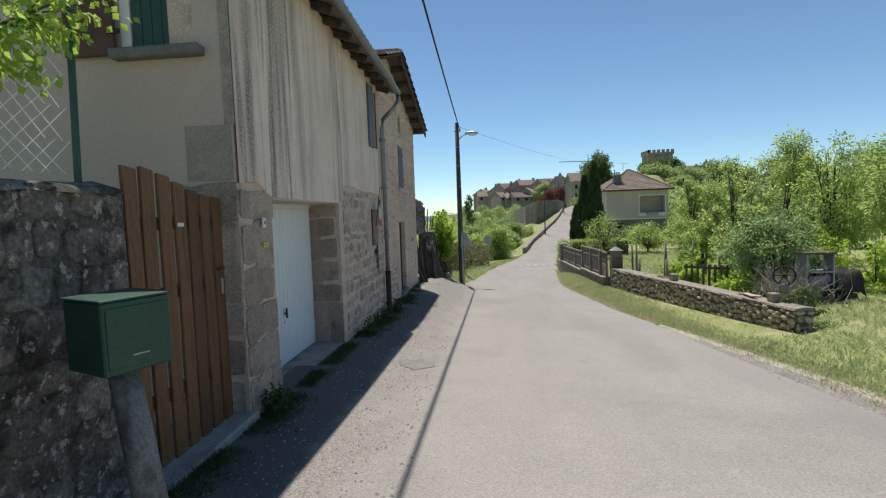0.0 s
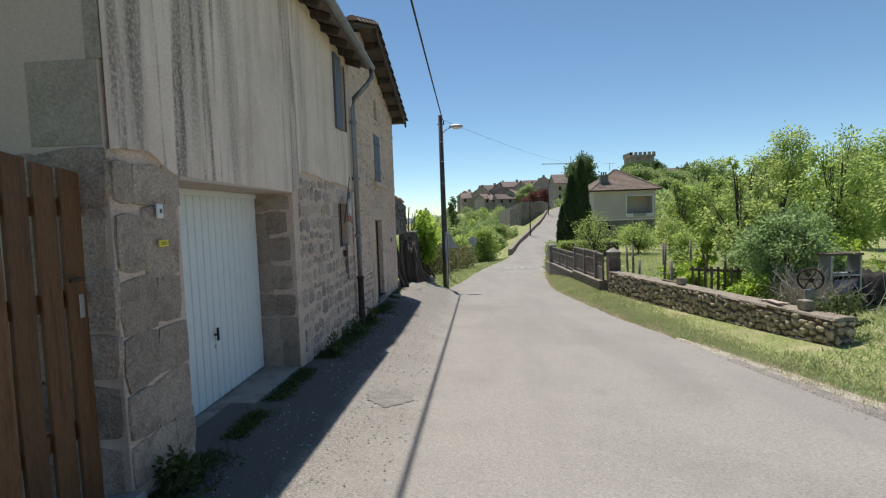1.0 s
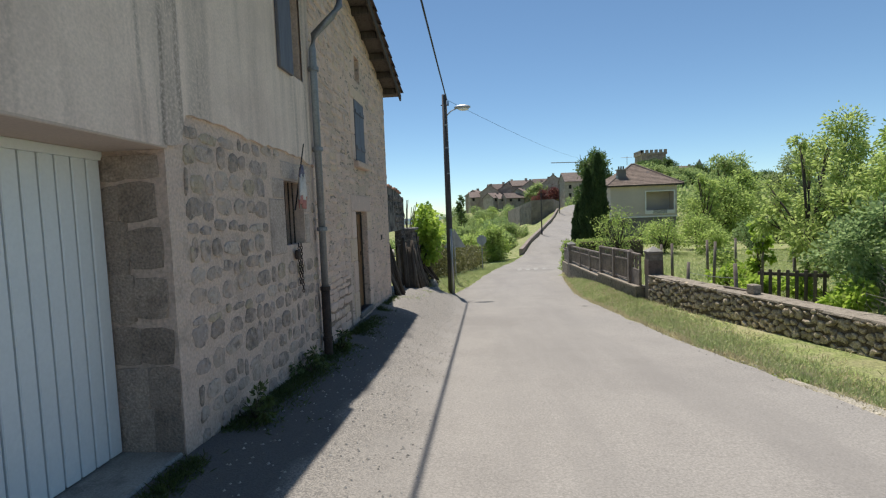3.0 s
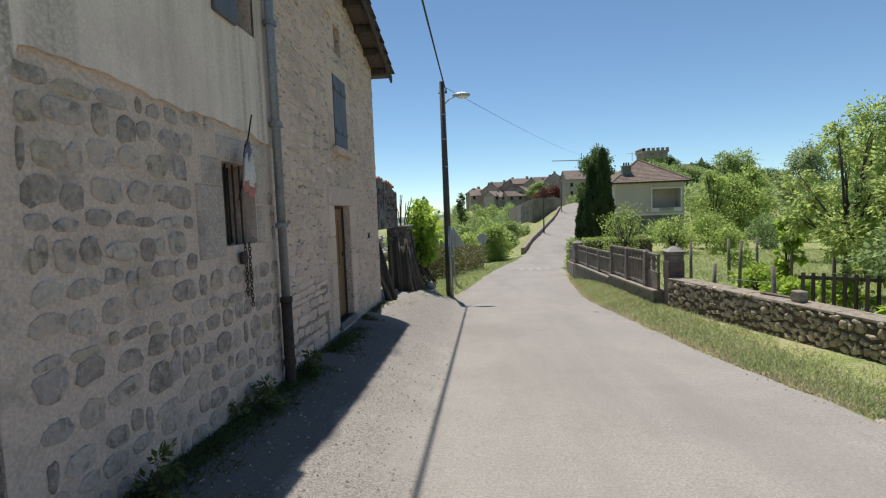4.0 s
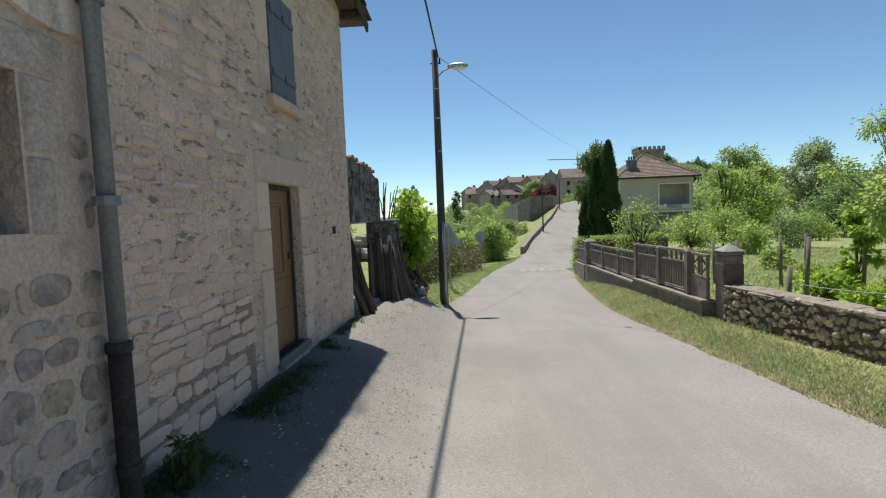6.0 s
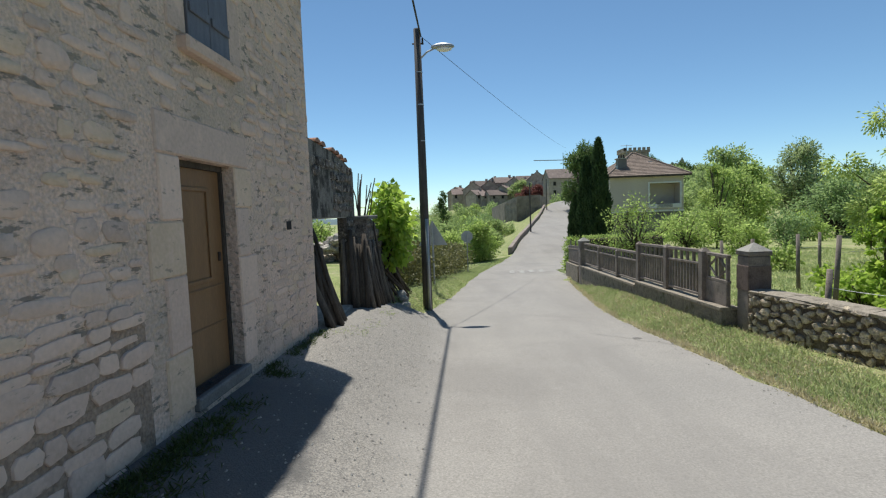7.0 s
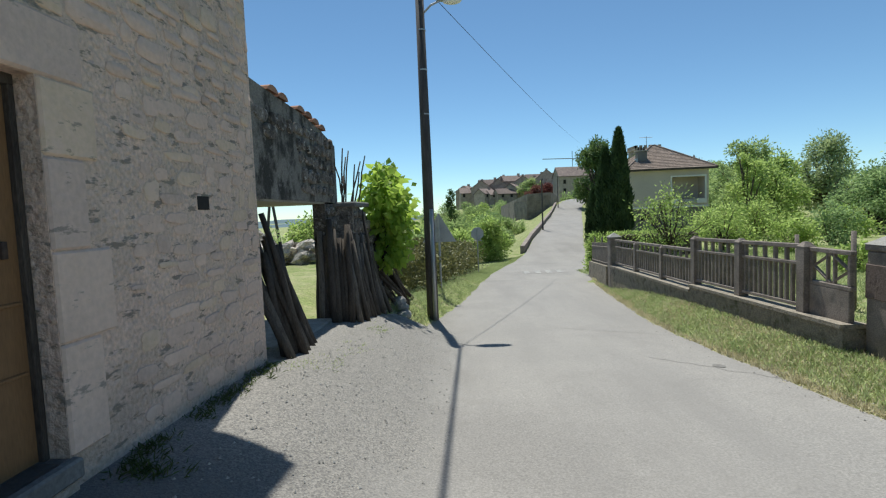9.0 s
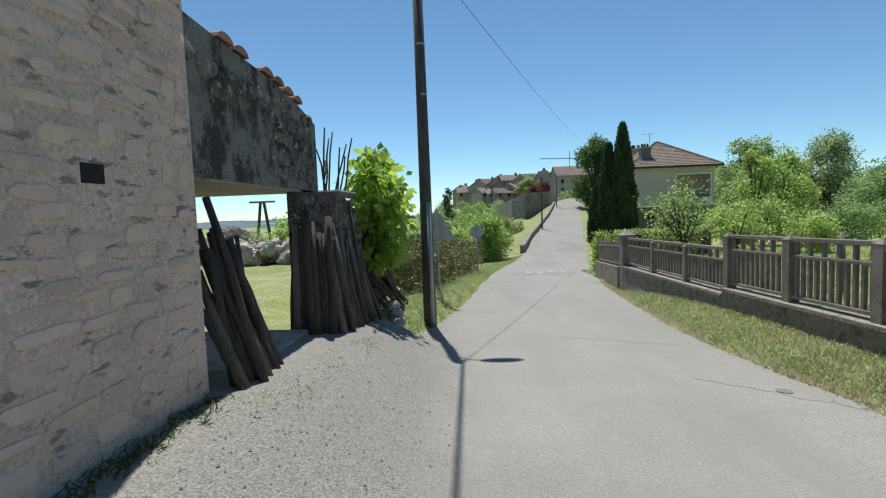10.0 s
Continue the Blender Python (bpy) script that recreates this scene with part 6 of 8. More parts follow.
for (a, b, z) in (((5.0, 17.0), (5.35, 15.3), 0.75), ((6.4, 18.8), (8.2, 19.8), 1.0), ((7.2, 21.0), (9.0, 23.0), 0.9), ((7.6, 17.2), (10.2, 20.6), 0.95)):
    cable("garden_wire", (a[0], a[1], land(*a) + z), (b[0], b[1], land(*b) + z), 0.03, 0.004, "thin garden wire strung between stakes", M_STEEL)
rack = thing("wooden_rack", (6.35, 15.2, land(6.35, 15.2)), "dark slatted wooden rack standing in the garden", "rack")
for k in range(8):
    part("slat", B(-0.55 + 0.15 * k, -0.02, 0.05, -0.49 + 0.15 * k, 0.02, 0.85, 0.005), M_OLDWOOD, rack)
for z in (0.15, 0.72):
    part("crosspiece", B(-0.6, 0.02, z, 0.6, 0.06, z + 0.07, 0.005), M_OLDWOOD, rack)
rack.rotation_euler = (0, 0, radians(-35))
wheel = thing("cart_wheel", (6.75, 12.1, land(6.75, 12.1)), "old rusty iron spoked wheel leaning behind the wall", "wheel")
pts = [(0.21 * math.cos(2 * math.pi * k / 20), 0.04, 0.75 + 0.21 * math.sin(2 * math.pi * k / 20)) for k in range(21)]
Soup().tube(pts, [0.02] * 21, 6).done("rim", M_IRON, wheel)
for k in range(6):
    w = 2 * math.pi * k / 6
    Soup().tube([(0.03 * math.cos(w), 0.04, 0.75 + 0.03 * math.sin(w)), (0.2 * math.cos(w), 0.04, 0.75 + 0.2 * math.sin(w))], [0.01, 0.013], 5).done("spoke", M_IRON, wheel)
Soup().tube([(0, -0.08, 0.75), (0, 0.14, 0.75)], [0.05, 0.05], 8).done("hub", M_IRON, wheel)
part("stand", B(-0.1, -0.1, -0.1, 0.1, 0.1, 0.56, 0.02), M_CONC, wheel)
wheel.rotation_euler = (0, 0, radians(-25))
cab = thing("old_cabinet", (8.12, 13.3, land(8.12, 13.3)), "weathered white metal cabinet frame standing outdoors", "cabinet")
part("side_panel", B(-0.32, -0.2, 0, -0.28, 0.2, 1.12, 0.005), M_STEEL, cab)
part("side_panel", B(0.28, -0.2, 0, 0.32, 0.2, 1.12, 0.005), M_STEEL, cab)
part("top_board", B(-0.38, -0.2, 1.12, 0.36, 0.2, 1.17, 0.006), M_OLDWOOD, cab)
part("blue_panel", B(-0.24, -0.18, 0.15, 0.24, -0.15, 0.6, 0.006), M_CLOTH_B, cab, "faded blue panel")
part("shelf", B(-0.28, -0.2, 0.68, 0.28, 0.2, 0.72, 0.004), M_STEEL, cab)
wp = thing("woodpile", (8.68, 13.5, land(8.68, 13.5)), "firewood pile under a torn black sheet", "woodpile")
for k in range(18):
    row, col = divmod(k, 6)
    s = Soup().tube([(-0.36 + 0.13 * col + 0.05 * (row % 2), -0.35 + rng.uniform(-0.08, 0.08), 0.1 + 0.15 * row), (-0.36 + 0.13 * col + 0.05 * (row % 2), 0.35, 0.1 + 0.15 * row + rng.uniform(-0.02, 0.02))], [rng.uniform(0.06, 0.08)] * 2, 7)
    s.done("log", M_OLDWOOD, wp)
vs, fs = [], []
for j in range(15):
    for i in range(13):
        u, v = i / 12 - 0.5, j / 14 - 0.5
        zz = 0.86 - 0.55 * max(0, abs(v) * 2 - 0.55) / 0.45 + 0.16 * noise.noise((u * 7, v * 7, 1)) + 0.07 * noise.noise((u * 17, v * 17, 4)) - 0.6 * max(0, abs(u) * 2 - 0.75)
        vs.append((u * 0.95 + 0.1 * noise.noise((v * 6, u * 3, 9)), v * 1.0, zz * 0.86 - 0.06 + 0.14 * noise.noise((u * 9 + 3, v * 9, 8))))
for j in range(14):
    for i in range(12):
        fs.append((j * 13 + i, j * 13 + i + 1, (j + 1) * 13 + i + 1, (j + 1) * 13 + i))
so = obj_from("sheet", vs, fs, M_SHEET, wp, "crumpled black plastic sheet", True).modifiers.new("thick", "SOLIDIFY")
so.thickness = 0.006

brush = Soup()
for k in range(330):
    a = Vector((rng.gauss(0, 0.32), rng.gauss(0, 0.35), rng.uniform(0.0, 0.35)))
    d = Vector((rng.gauss(0, 0.25), rng.gauss(0, 0.3), rng.uniform(0.1, 0.75)))
    brush.tube([a, a + d * 0.5 + Vector((rng.gauss(0, 0.05), 0, 0)), a + d], [0.008, 0.006, 0.003], 4)
bp_ = tagged(brush.done("brushwood", surface("bare_grey_twigs", [(0.30, 0.265, 0.225), (0.45, 0.40, 0.35)], 8, 0.9, 30, 0.2, 0, vary=0.3, island=True)), "heap of bare grey brushwood behind the wall", "brushwood", kind="stuff")
bp_.location = (7.35, 13.0, land(7.35, 13.0))
for k, (t, o, a, L) in enumerate(((6.25, -0.05, 8, 0.5), (6.35, 0.04, -14, 0.42), (2.9, -0.05, 4, 0.6))):
    p = wpt(t, o, wall_top(t) + 0.02 + 0.022 * (k == 1))
    ob = tagged(part("board", B(-0.06, -L / 2, 0, 0.06, L / 2, 0.022, 0.003), M_SURROUND if k < 2 else M_OLDWOOD), "short pale board lying on the wall coping", "board", "boards on the wall")
    ob.matrix_world = pose(p.x, p.y, p.z, 0, 0, a + 12)

# ---- garden plants ----
def garden_tree(name, label, x, y, h, w, mat, n, leaf, seed, base=None, droop=0.5, trunk=0.07, clump=12, spread=0.28, leafw=0.46, cat="tree", nb=9, sink=0.05, rmin=0.10, rmax=0.19, shell=(0.3, 1.12)):
    rr = random.Random(seed)
    b = h * 0.35 if base is None else base
    blobs = blob_set(rr, int(nb * 2.1), w, h - w * 0.12, b, w * rmin, w * rmax)
    return tree(name, label, (x, y, land(x, y) - sink), blobs, trunk, mat, n, leaf, seed, droop, category=cat, clump=clump, spread=spread, leafw=leafw, shell=shell)


garden_tree("peach_tree", "peach tree with long drooping fresh leaves", 8.45, 18.1, 4.1, 2.0, L_PEACH, 4600, 0.11, 51, 0.9, 0.25, clump=26, spread=0.24, leafw=0.55)
garden_tree("peach_tree", "young peach tree with long drooping leaves", 8.3, 16.5, 2.7, 1.9, L_PEACH, 4800, 0.12, 52, 0.6, 0.25, clump=24, spread=0.24, leafw=0.55)
garden_tree("fruit_tree", "broad fruit tree in full leaf", 13.0, 20.5, 5.1, 3.4, L_GARDEN, 5200, 0.13, 53, 1.2, 0.2, clump=26, spread=0.24, leafw=0.6)
garden_tree("peach_tree", "tall peach tree with loose light foliage", 15.0, 27.5, 6.2, 4.2, L_PEACH, 11000, 0.14, 54, 1.4, 0.25, clump=26, spread=0.22, leafw=0.55)
garden_tree("fruit_tree", "leaning fruit tree beside the woodpile", 13.3, 16.7, 4.5, 3.2, L_PEACH, 5500, 0.13, 55, 2.0, 0.25, trunk=0.09, clump=26, spread=0.22, leafw=0.55)
garden_tree("fruit_tree", "large fruit tree with dense yellow-green leaves", 16.8, 18.5, 5.0, 4.6, L_GARDEN, 6500, 0.135, 56, 1.3, 0.2, clump=26, spread=0.24, leafw=0.6)
garden_tree("fruit_tree", "fruit tree in full leaf behind the garden", 20.0, 26.0, 6.0, 5.2, L_GARDEN, 10000, 0.18, 57, 1.2)
garden_tree("fruit_tree", "rounded fruit tree in full leaf", 23.5, 34.0, 6.5, 5.8, L_FAR, 9000, 0.22, 58, 1.2)
garden_tree("fruit_tree", "small fruit tree on the lawn", 14.6, 24.0, 3.4, 2.6, L_GARDEN, 4500, 0.15, 59, 0.7)
garden_tree("bush", "large greyish-green rounded bush behind the wall", 7.85, 14.6, 2.3, 2.5, L_BUSH, 12000, 0.075, 60, 0.2, 0.1, 0.05, leafw=0.85, cat="bush", nb=13, spread=0.2, clump=30)
garden_tree("vine_bush", "leafy vine growing up a stake", 8.15, 19.9, 1.9, 0.7, L_VINE, 1100, 0.13, 61, 0.2, 0.4, 0.03, leafw=0.8, cat="vine", nb=6)
garden_tree("vine_bush", "low leafy vine on the kitchen garden wires", 7.0, 19.0, 0.6, 1.3, L_VINE, 700, 0.12, 62, 0.15, 0.4, 0.03, leafw=0.8, cat="vine", nb=7)
garden_tree("shrub", "low bright green shrub in the kitchen garden", 8.6, 21.8, 0.5, 1.1, L_VINE, 500, 0.11, 63, 0.15, 0.3, 0.03, leafw=0.7, cat="shrub", nb=7)
garden_tree("shrub", "low bright green shrub in the kitchen garden", 9.8, 25.8, 0.8, 1.3, L_GARDEN, 900, 0.11, 64, 0.15, 0.3, 0.03, leafw=0.7, cat="shrub", nb=7)
for i, (x, y, h, w) in enumerate([(6.9, 17.6, 0.5, 0.9), (7.6, 16.9, 0.6, 1.1), (6.3, 16.2, 0.7, 0.8), (10.2, 18.8, 1.5, 1.4), (12.4, 22.5, 1.6, 1.6), (6.6, 13.9, 0.8, 0.9), (11.5, 18.2, 1.6, 1.6), (10.4, 14.6, 1.5, 1.3), (11.4, 15.0, 1.7, 1.5), (10.9, 13.4, 1.1, 1.2)]):
    garden_tree("shrub", "low bright yellow-green shrub in the kitchen garden", x, y, h, w, L_VINE, 900, 0.11, 600 + i, 0.12, 0.3, 0.025, leafw=0.75, cat="shrub", nb=6)
garden_tree("shrub", "tangled creeper hanging over the wall end", 6.25, 10.6, 0.75, 0.9, L_WEED, 900, 0.07, 65, 0.05, 0.5, 0.02, leafw=0.7, cat="shrub", nb=7, sink=0.0)
garden_tree("shrub", "feathery pale shrub in front of the villa", 7.0, 30.8, 2.75, 2.6, L_GARDEN, 2600, 0.11, 66, 0.5, 0.1, 0.06, leafw=0.45, cat="shrub", nb=12)
garden_tree("apple_tree", "low spreading apple tree before the villa", 10.4, 34.0, 2.0, 2.8, L_GARDEN, 3600, 0.12, 166, 0.5, 0.2, 0.06, leafw=0.55, nb=12)
garden_tree("apple_tree", "low apple tree beside the villa", 14.0, 38.5, 2.5, 3.2, L_GARDEN, 3800, 0.14, 167, 0.5, 0.2, 0.06, leafw=0.55, nb=12)
garden_tree("tree", "slender bright green tree at the corner of the villa", 17.6, 46.0, 5.6, 2.6, L_GARDEN, 5000, 0.17, 168, 0.6, 0.2, 0.1, leafw=0.55, nb=12)
garden_tree("shrub", "light green shrub at the end of the fence", 4.95, 33.2, 1.7, 1.2, L_GARDEN, 2500, 0.10, 67, 0.2, 0.1, 0.04, leafw=0.55, cat="shrub", nb=8)
garden_tree("tree", "bright green tree beside the villa", 21.3, 50.0, 5.2, 4.6, L_GARDEN, 8000, 0.22, 68, 0.8, 0.2, 0.12, leafw=0.55, nb=12)
garden_tree("tree", "leafy tree beside the villa", 24.5, 55.0, 6.6, 5.0, L_GARDEN, 8000, 0.22, 69, 0.8, 0.2, 0.12, leafw=0.55, nb=12)
garden_tree("tree", "tall dark green tree beyond the villa", 32.0, 74.0, 9.8, 7.5, L_FAR, 9000, 0.34, 70, 1.5, 0.1, 0.2, leafw=0.6, nb=14)
garden_tree("tree", "dark evergreen behind the villa garden", 34.0, 77.0, 8.0, 6.5, L_DARK, 7000, 0.34, 71, 0.8, 0.1, 0.2, leafw=0.6, nb=12)
garden_tree("tree", "tall pale poplar beyond the gardens", 42.0, 75.0, 10.2, 6.8, L_WILLOW, 9000, 0.32, 72, 1.5, 0.1, 0.2, leafw=0.6, nb=14)
garden_tree("tree", "rounded tree beyond the gardens", 39.0, 62.0, 5.6, 6.5, L_FAR, 7000, 0.28, 73, 0.6, 0.1, 0.15, leafw=0.6, nb=12)
garden_tree("tree", "rounded grey-green tree on the lawn", 26.5, 47.0, 4.2, 5.5, L_BUSH, 8000, 0.2, 74, 0.4, 0.1, 0.12, leafw=0.6, nb=13)
garden_tree("tree", "rounded tree at the edge of the lawn", 31.5, 50.0, 4.6, 6.0, L_FAR, 7000, 0.24, 75, 0.5, 0.1, 0.12, leafw=0.6, nb=12)
garden_tree("tree", "small evergreen far behind the gardens", 46.0, 95.0, 8.5, 3.5, L_DARK, 3000, 0.34, 76, 1.0, 0.1, 0.12, leafw=0.6, nb=9)
garden_tree("shrub", "low shrub behind the fence", 12.5, 33.0, 1.7, 2.2, L_GARDEN, 2200, 0.13, 77, 0.2, 0.2, 0.03, leafw=0.6, cat="shrub", nb=8)
garden_tree("shrub", "low shrub behind the fence", 16.0, 36.0, 2.0, 2.6, L_BUSH, 2400, 0.14, 78, 0.2, 0.2, 0.03, leafw=0.6, cat="shrub", nb=8)
garden_tree("shrub", "yellow-green shrub on the lawn", 18.0, 33.0, 1.8, 1.6, L_VINE, 1500, 0.14, 79, 0.3, 0.2, 0.03, leafw=0.6, cat="shrub", nb=7)
garden_tree("shrub", "low shrub by the lawn", 21.0, 42.0, 2.0, 3.0, L_GARDEN, 2400, 0.16, 80, 0.2, 0.2, 0.03, leafw=0.6, cat="shrub", nb=8)
for i, (x, y, h, w, m) in enumerate([(28, 66, 5, 6, L_FAR), (46, 68, 5.5, 7, L_FAR), (52, 80, 6, 8, L_GARDEN), (50, 62, 5, 7, L_GARDEN), (58, 72, 6, 9, L_FAR), (36, 88, 7, 8, L_FAR), (24, 82, 8, 7, L_FAR), (62, 92, 8, 10, L_DARK), (70, 80, 7, 10, L_FAR)]):
    garden_tree("tree", "leafy tree in the belt beyond the gardens", x, y, h, w, m, 5500, 0.34, 300 + i, 0.5, 0.1, 0.15, leafw=0.6, nb=11)
# a belt of woodland farther out
rb = random.Random(77)
bel = []
for k in range(120):
    a = rb.uniform(0.30, 1.15)
    d = rb.uniform(95, 190)
    x, y = math.sin(a) * d, math.cos(a) * d
    rr_ = rb.uniform(2.6, 4.2)
    bel.append((x, y, land(x, y) + rr_ * rb.uniform(0.5, 1.1), rr_))
for k in range(70):
    a = rb.uniform(-1.3, -0.3)
    d = rb.uniform(60, 200)
    x, y = math.sin(a) * d - 3, math.cos(a) * d + 10
    rr_ = rb.uniform(1.4, 2.6)
    bel.append((x, y, land(x, y) + rr_ * 0.2, rr_))
rn = np.random.default_rng(78)
c, out = crown_points(bel, 70000, rn, 12, 0.3)
v, f = leaf_quads(c, out, 0.6, 0.4, rn)
tagged(new("woodland", fast_mesh("woodland", v, f, L_FAR)), "distant belt of mixed green woodland", "woodland", kind="stuff")

# hedge before the villa
rn = np.random.default_rng(81)
hx = rn.uniform(5.35, 8.95, 9000)
hy = 32.9 + rn.uniform(-0.35, 0.35, 9000) + (hx - 5.2) * 0.1
hz = rn.uniform(-1.7, -0.36, 9000)
c = np.stack([hx, hy, hz], 1)
v, f = leaf_quads(c, rn.normal(size=c.shape) + np.array([0, -0.4, 0.6]), 0.08, 0.055, rn)
hedge = thing("hedge", (7.1, 33.0, land(7.1, 33.0)), "clipped bright green box hedge", "hedge")
bpy.context.view_layer.update()
on(hedge, new("foliage", fast_mesh("foliage", v, f, L_GARDEN)))
on(hedge, part("core", B(5.45, 32.75, -1.9, 8.85, 33.45, -0.5, 0.05), M_BARK))

# cypresses and oak
def cypress(x, y, h, w, seed, sink=0.1):
    r = np.random.default_rng(seed)
    t = thing("cypress", (x, y, land(x, y) - sink), "narrow dark green columnar cypress", "tree", "cypresses")
    Soup().tube([(0, 0, -0.2), (0, 0, h * 0.9)], [0.16, 0.03], 7).done("trunk", M_BARK, t)
    n = 15000
    k = r.uniform(0.0, 1, n)
    prof = np.minimum(1, (k + 0.05) * 6) * (1 - k ** 2.2) ** 0.8
    a = r.uniform(0, 2 * np.pi, n)
    lob = 1 + 0.16 * np.sin(a * 5 + k * 9) + 0.10 * np.sin(a * 3 - k * 23)
    rad = w * 0.5 * prof * lob * r.uniform(0.75, 1.04, n)
    c = np.stack([np.cos(a) * rad, np.sin(a) * rad, 0.15 + k * (h - 0.2)], 1)
    d = np.stack([np.cos(a) * 0.35, np.sin(a) * 0.35, np.ones(n)], 1) + r.normal(size=(n, 3)) * 0.22
    v, f = leaf_quads(c, d, 0.30, 0.10, r)
    cr = new("crown", fast_mesh("crown", v, f, L_CYPRESS))
    cr.parent = t
    return t


cypress(9.25, 44.9, 7.35, 1.35, 91)
cypress(8.55, 45.4, 6.4, 1.2, 92)
cypress(7.95, 46.0, 4.0, 1.0, 93)
garden_tree("oak", "large dark broadleaf tree by the lane", 20.0, 95.0, 12.2, 6.8, L_DARK, 11000, 0.40, 94, 2.5, 0.1, 0.3, leafw=0.6, nb=15)

# ---- villa ----
VX, VY = 14.6, 62.0
vz = land(18, 62) - 0.3
villa = thing("villa", (18.7, 66.0, vz), "cream rendered villa with a brown hipped tile roof", "house")
bpy.context.view_layer.update()
VR, VB = 21.75, 71.0
FL, EV = 0.15, 3.72
BAL = (18.45, 21.4, 0.95, 2.95)
on(villa, recalc(obj_from("wall", *wall_cells("y", VY, VY + 0.3, VX, VR, FL, EV, [BAL]), M_VILLA)))
on(villa, recalc(obj_from("side_wall", *wall_cells("x", VX, VX + 0.3, VY + 0.3, VB, FL, EV, []), M_VILLA)))
on(villa, recalc(obj_from("side_wall", *wall_cells("x", VR, VR - 0.3, VY + 0.3, VB, FL, EV, []), M_VILLA)))
on(villa, recalc(obj_from("rear_wall", *wall_cells("y", VB, VB - 0.3, VX, VR, FL, EV, []), M_VILLA)))
on(villa, part("basement", B(VX + 0.05, VY + 0.05, vz - 1.5, VR - 0.05, VB - 0.05, FL, 0.03), M_VILLABASE, None, "grey basement storey"))
on(villa, part("floor_band", B(VX - 0.05, VY - 0.06, FL, VR + 0.05, VY, FL + 0.16, 0.01), M_WHITE))
on(villa, part("balcony_back", B(BAL[0], VY + 1.4, FL, BAL[1], VY + 1.6, EV), M_VILLA, None, "yellowish shaded loggia wall"))
on(villa, part("balcony_ceiling", B(BAL[0], VY + 0.3, BAL[3], BAL[1], VY + 1.4, BAL[3] + 0.1), M_VILLA))
on(villa, part("balcony_side", B(BAL[0] - 0.1, VY + 0.3, FL, BAL[0], VY + 1.4, EV), M_VILLA))
on(villa, part("balcony_side", B(BAL[1], VY + 0.3, FL, BAL[1] + 0.1, VY + 1.4, EV), M_VILLA))
fr = 0.14
for a in [(BAL[0] - fr, BAL[2] - fr, BAL[0], BAL[3] + fr), (BAL[1], BAL[2] - fr, BAL[1] + fr, BAL[3] + fr), (BAL[0], BAL[3], BAL[1], BAL[3] + fr)]:
    on(villa, part("balcony_surround", B(a[0], VY - 0.08, a[1], a[2], VY - 0.005, a[3], 0.01), M_WHITE))
on(villa, part("balcony_parapet", B(BAL[0] - fr, VY - 0.10, FL + 0.35, BAL[1] + fr, VY - 0.01, BAL[2] - 0.05, 0.01), M_WHITE, None, "white balcony parapet"))
for k in range(4):
    on(villa, part("parapet_slot", B(BAL[0] + 0.7, VY - 0.13, FL + 0.42 + 0.11 * k, BAL[0] + 2.2, VY - 0.10, FL + 0.47 + 0.11 * k), M_VILLABASE))
# cellar darkness painted as a near-black panel
on(villa, part("cellar_window", B(15.6, VY + 0.02, -0.9, 16.5, VY + 0.06, -0.3), M_DARK))
ov = 0.55
rx0, rx1, ry0, ry1 = VX - ov, VR + ov, VY - ov, VB + ov
rz = 6.35
apx0, apx1, apy = 18.2, 18.5, (VY + VB) / 2
P = [(rx0, ry0, EV), (rx1, ry0, EV), (rx1, ry1, EV), (rx0, ry1, EV), (apx0, apy, rz), (apx1, apy, rz)]
on(villa, recalc(obj_from("roof", P, [(0, 1, 5, 4), (1, 2, 5), (2, 3, 4, 5), (3, 0, 4), (3, 2, 1, 0)], M_TILE_J, None, "brown clay tile hipped roof")))
# courses of tiles on the roof faces towards the lane
tiles = Soup()


def tile_rows(a, b, p, q, rows):
    a, b, p, q = map(Vector, (a, b, p, q))
    nrm = (b - a).cross(p - a).normalized()
    if nrm.z < 0:
        nrm = -nrm
    for k in range(rows):
        l0, r0 = a.lerp(p, k / rows), b.lerp(q, k / rows)
        l1, r1 = a.lerp(p, (k + 1.15) / rows), b.lerp(q, (k + 1.15) / rows)
        m = max(1, int((r0 - l0).length / 0.35))
        for i in range(m):
            u, v = i / m, (i + 0.94) / m
            tiles.add([l0.lerp(r0, u) + nrm * 0.06, l0.lerp(r0, v) + nrm * 0.06, l1.lerp(r1, v) + nrm * 0.02, l1.lerp(r1, u) + nrm * 0.02, l0.lerp(r0, u) + nrm * 0.01, l0.lerp(r0, v) + nrm * 0.01],
                      [(0, 1, 2, 3), (4, 5, 1, 0)])


tile_rows(P[0], P[1], P[4], P[5], 16)
tile_rows(P[3], P[0], P[4], P[4], 16)
tl = tiles.done("roof_tiles", M_TILE_J)
tl["kind"] = "stuff"
on(villa, tl)
for a, b in ((P[0], P[4]), (P[1], P[5]), (P[4], P[5])):
    on(villa, Soup().tube([Vector(a) + Vector((0, 0, 0.05)), Vector(b) + Vector((0, 0, 0.08))], [0.1, 0.1], 7).done("ridge", M_TILE_J))
on(villa, part("fascia", B(rx0 - 0.02, ry0 - 0.03, EV - 0.14, rx1 + 0.02, ry0, EV + 0.02), M_DARKWOOD, None, "brown gutter board"))
on(villa, part("soffit", B(rx0, ry0, EV - 0.06, rx1, VY - 0.002, EV - 0.02), M_WHITE))
ch = part("chimney", B(15.75, VY + 1.2, 3.8, 16.65, VY + 1.9, 5.55, 0.02), M_VILLABASE, None, "grey rendered chimney")
on(villa, ch)
on(ch, part("chimney_cap", B(15.65, VY + 1.1, 5.55, 16.75, VY + 2.0, 5.65, 0.01), M_CONC))
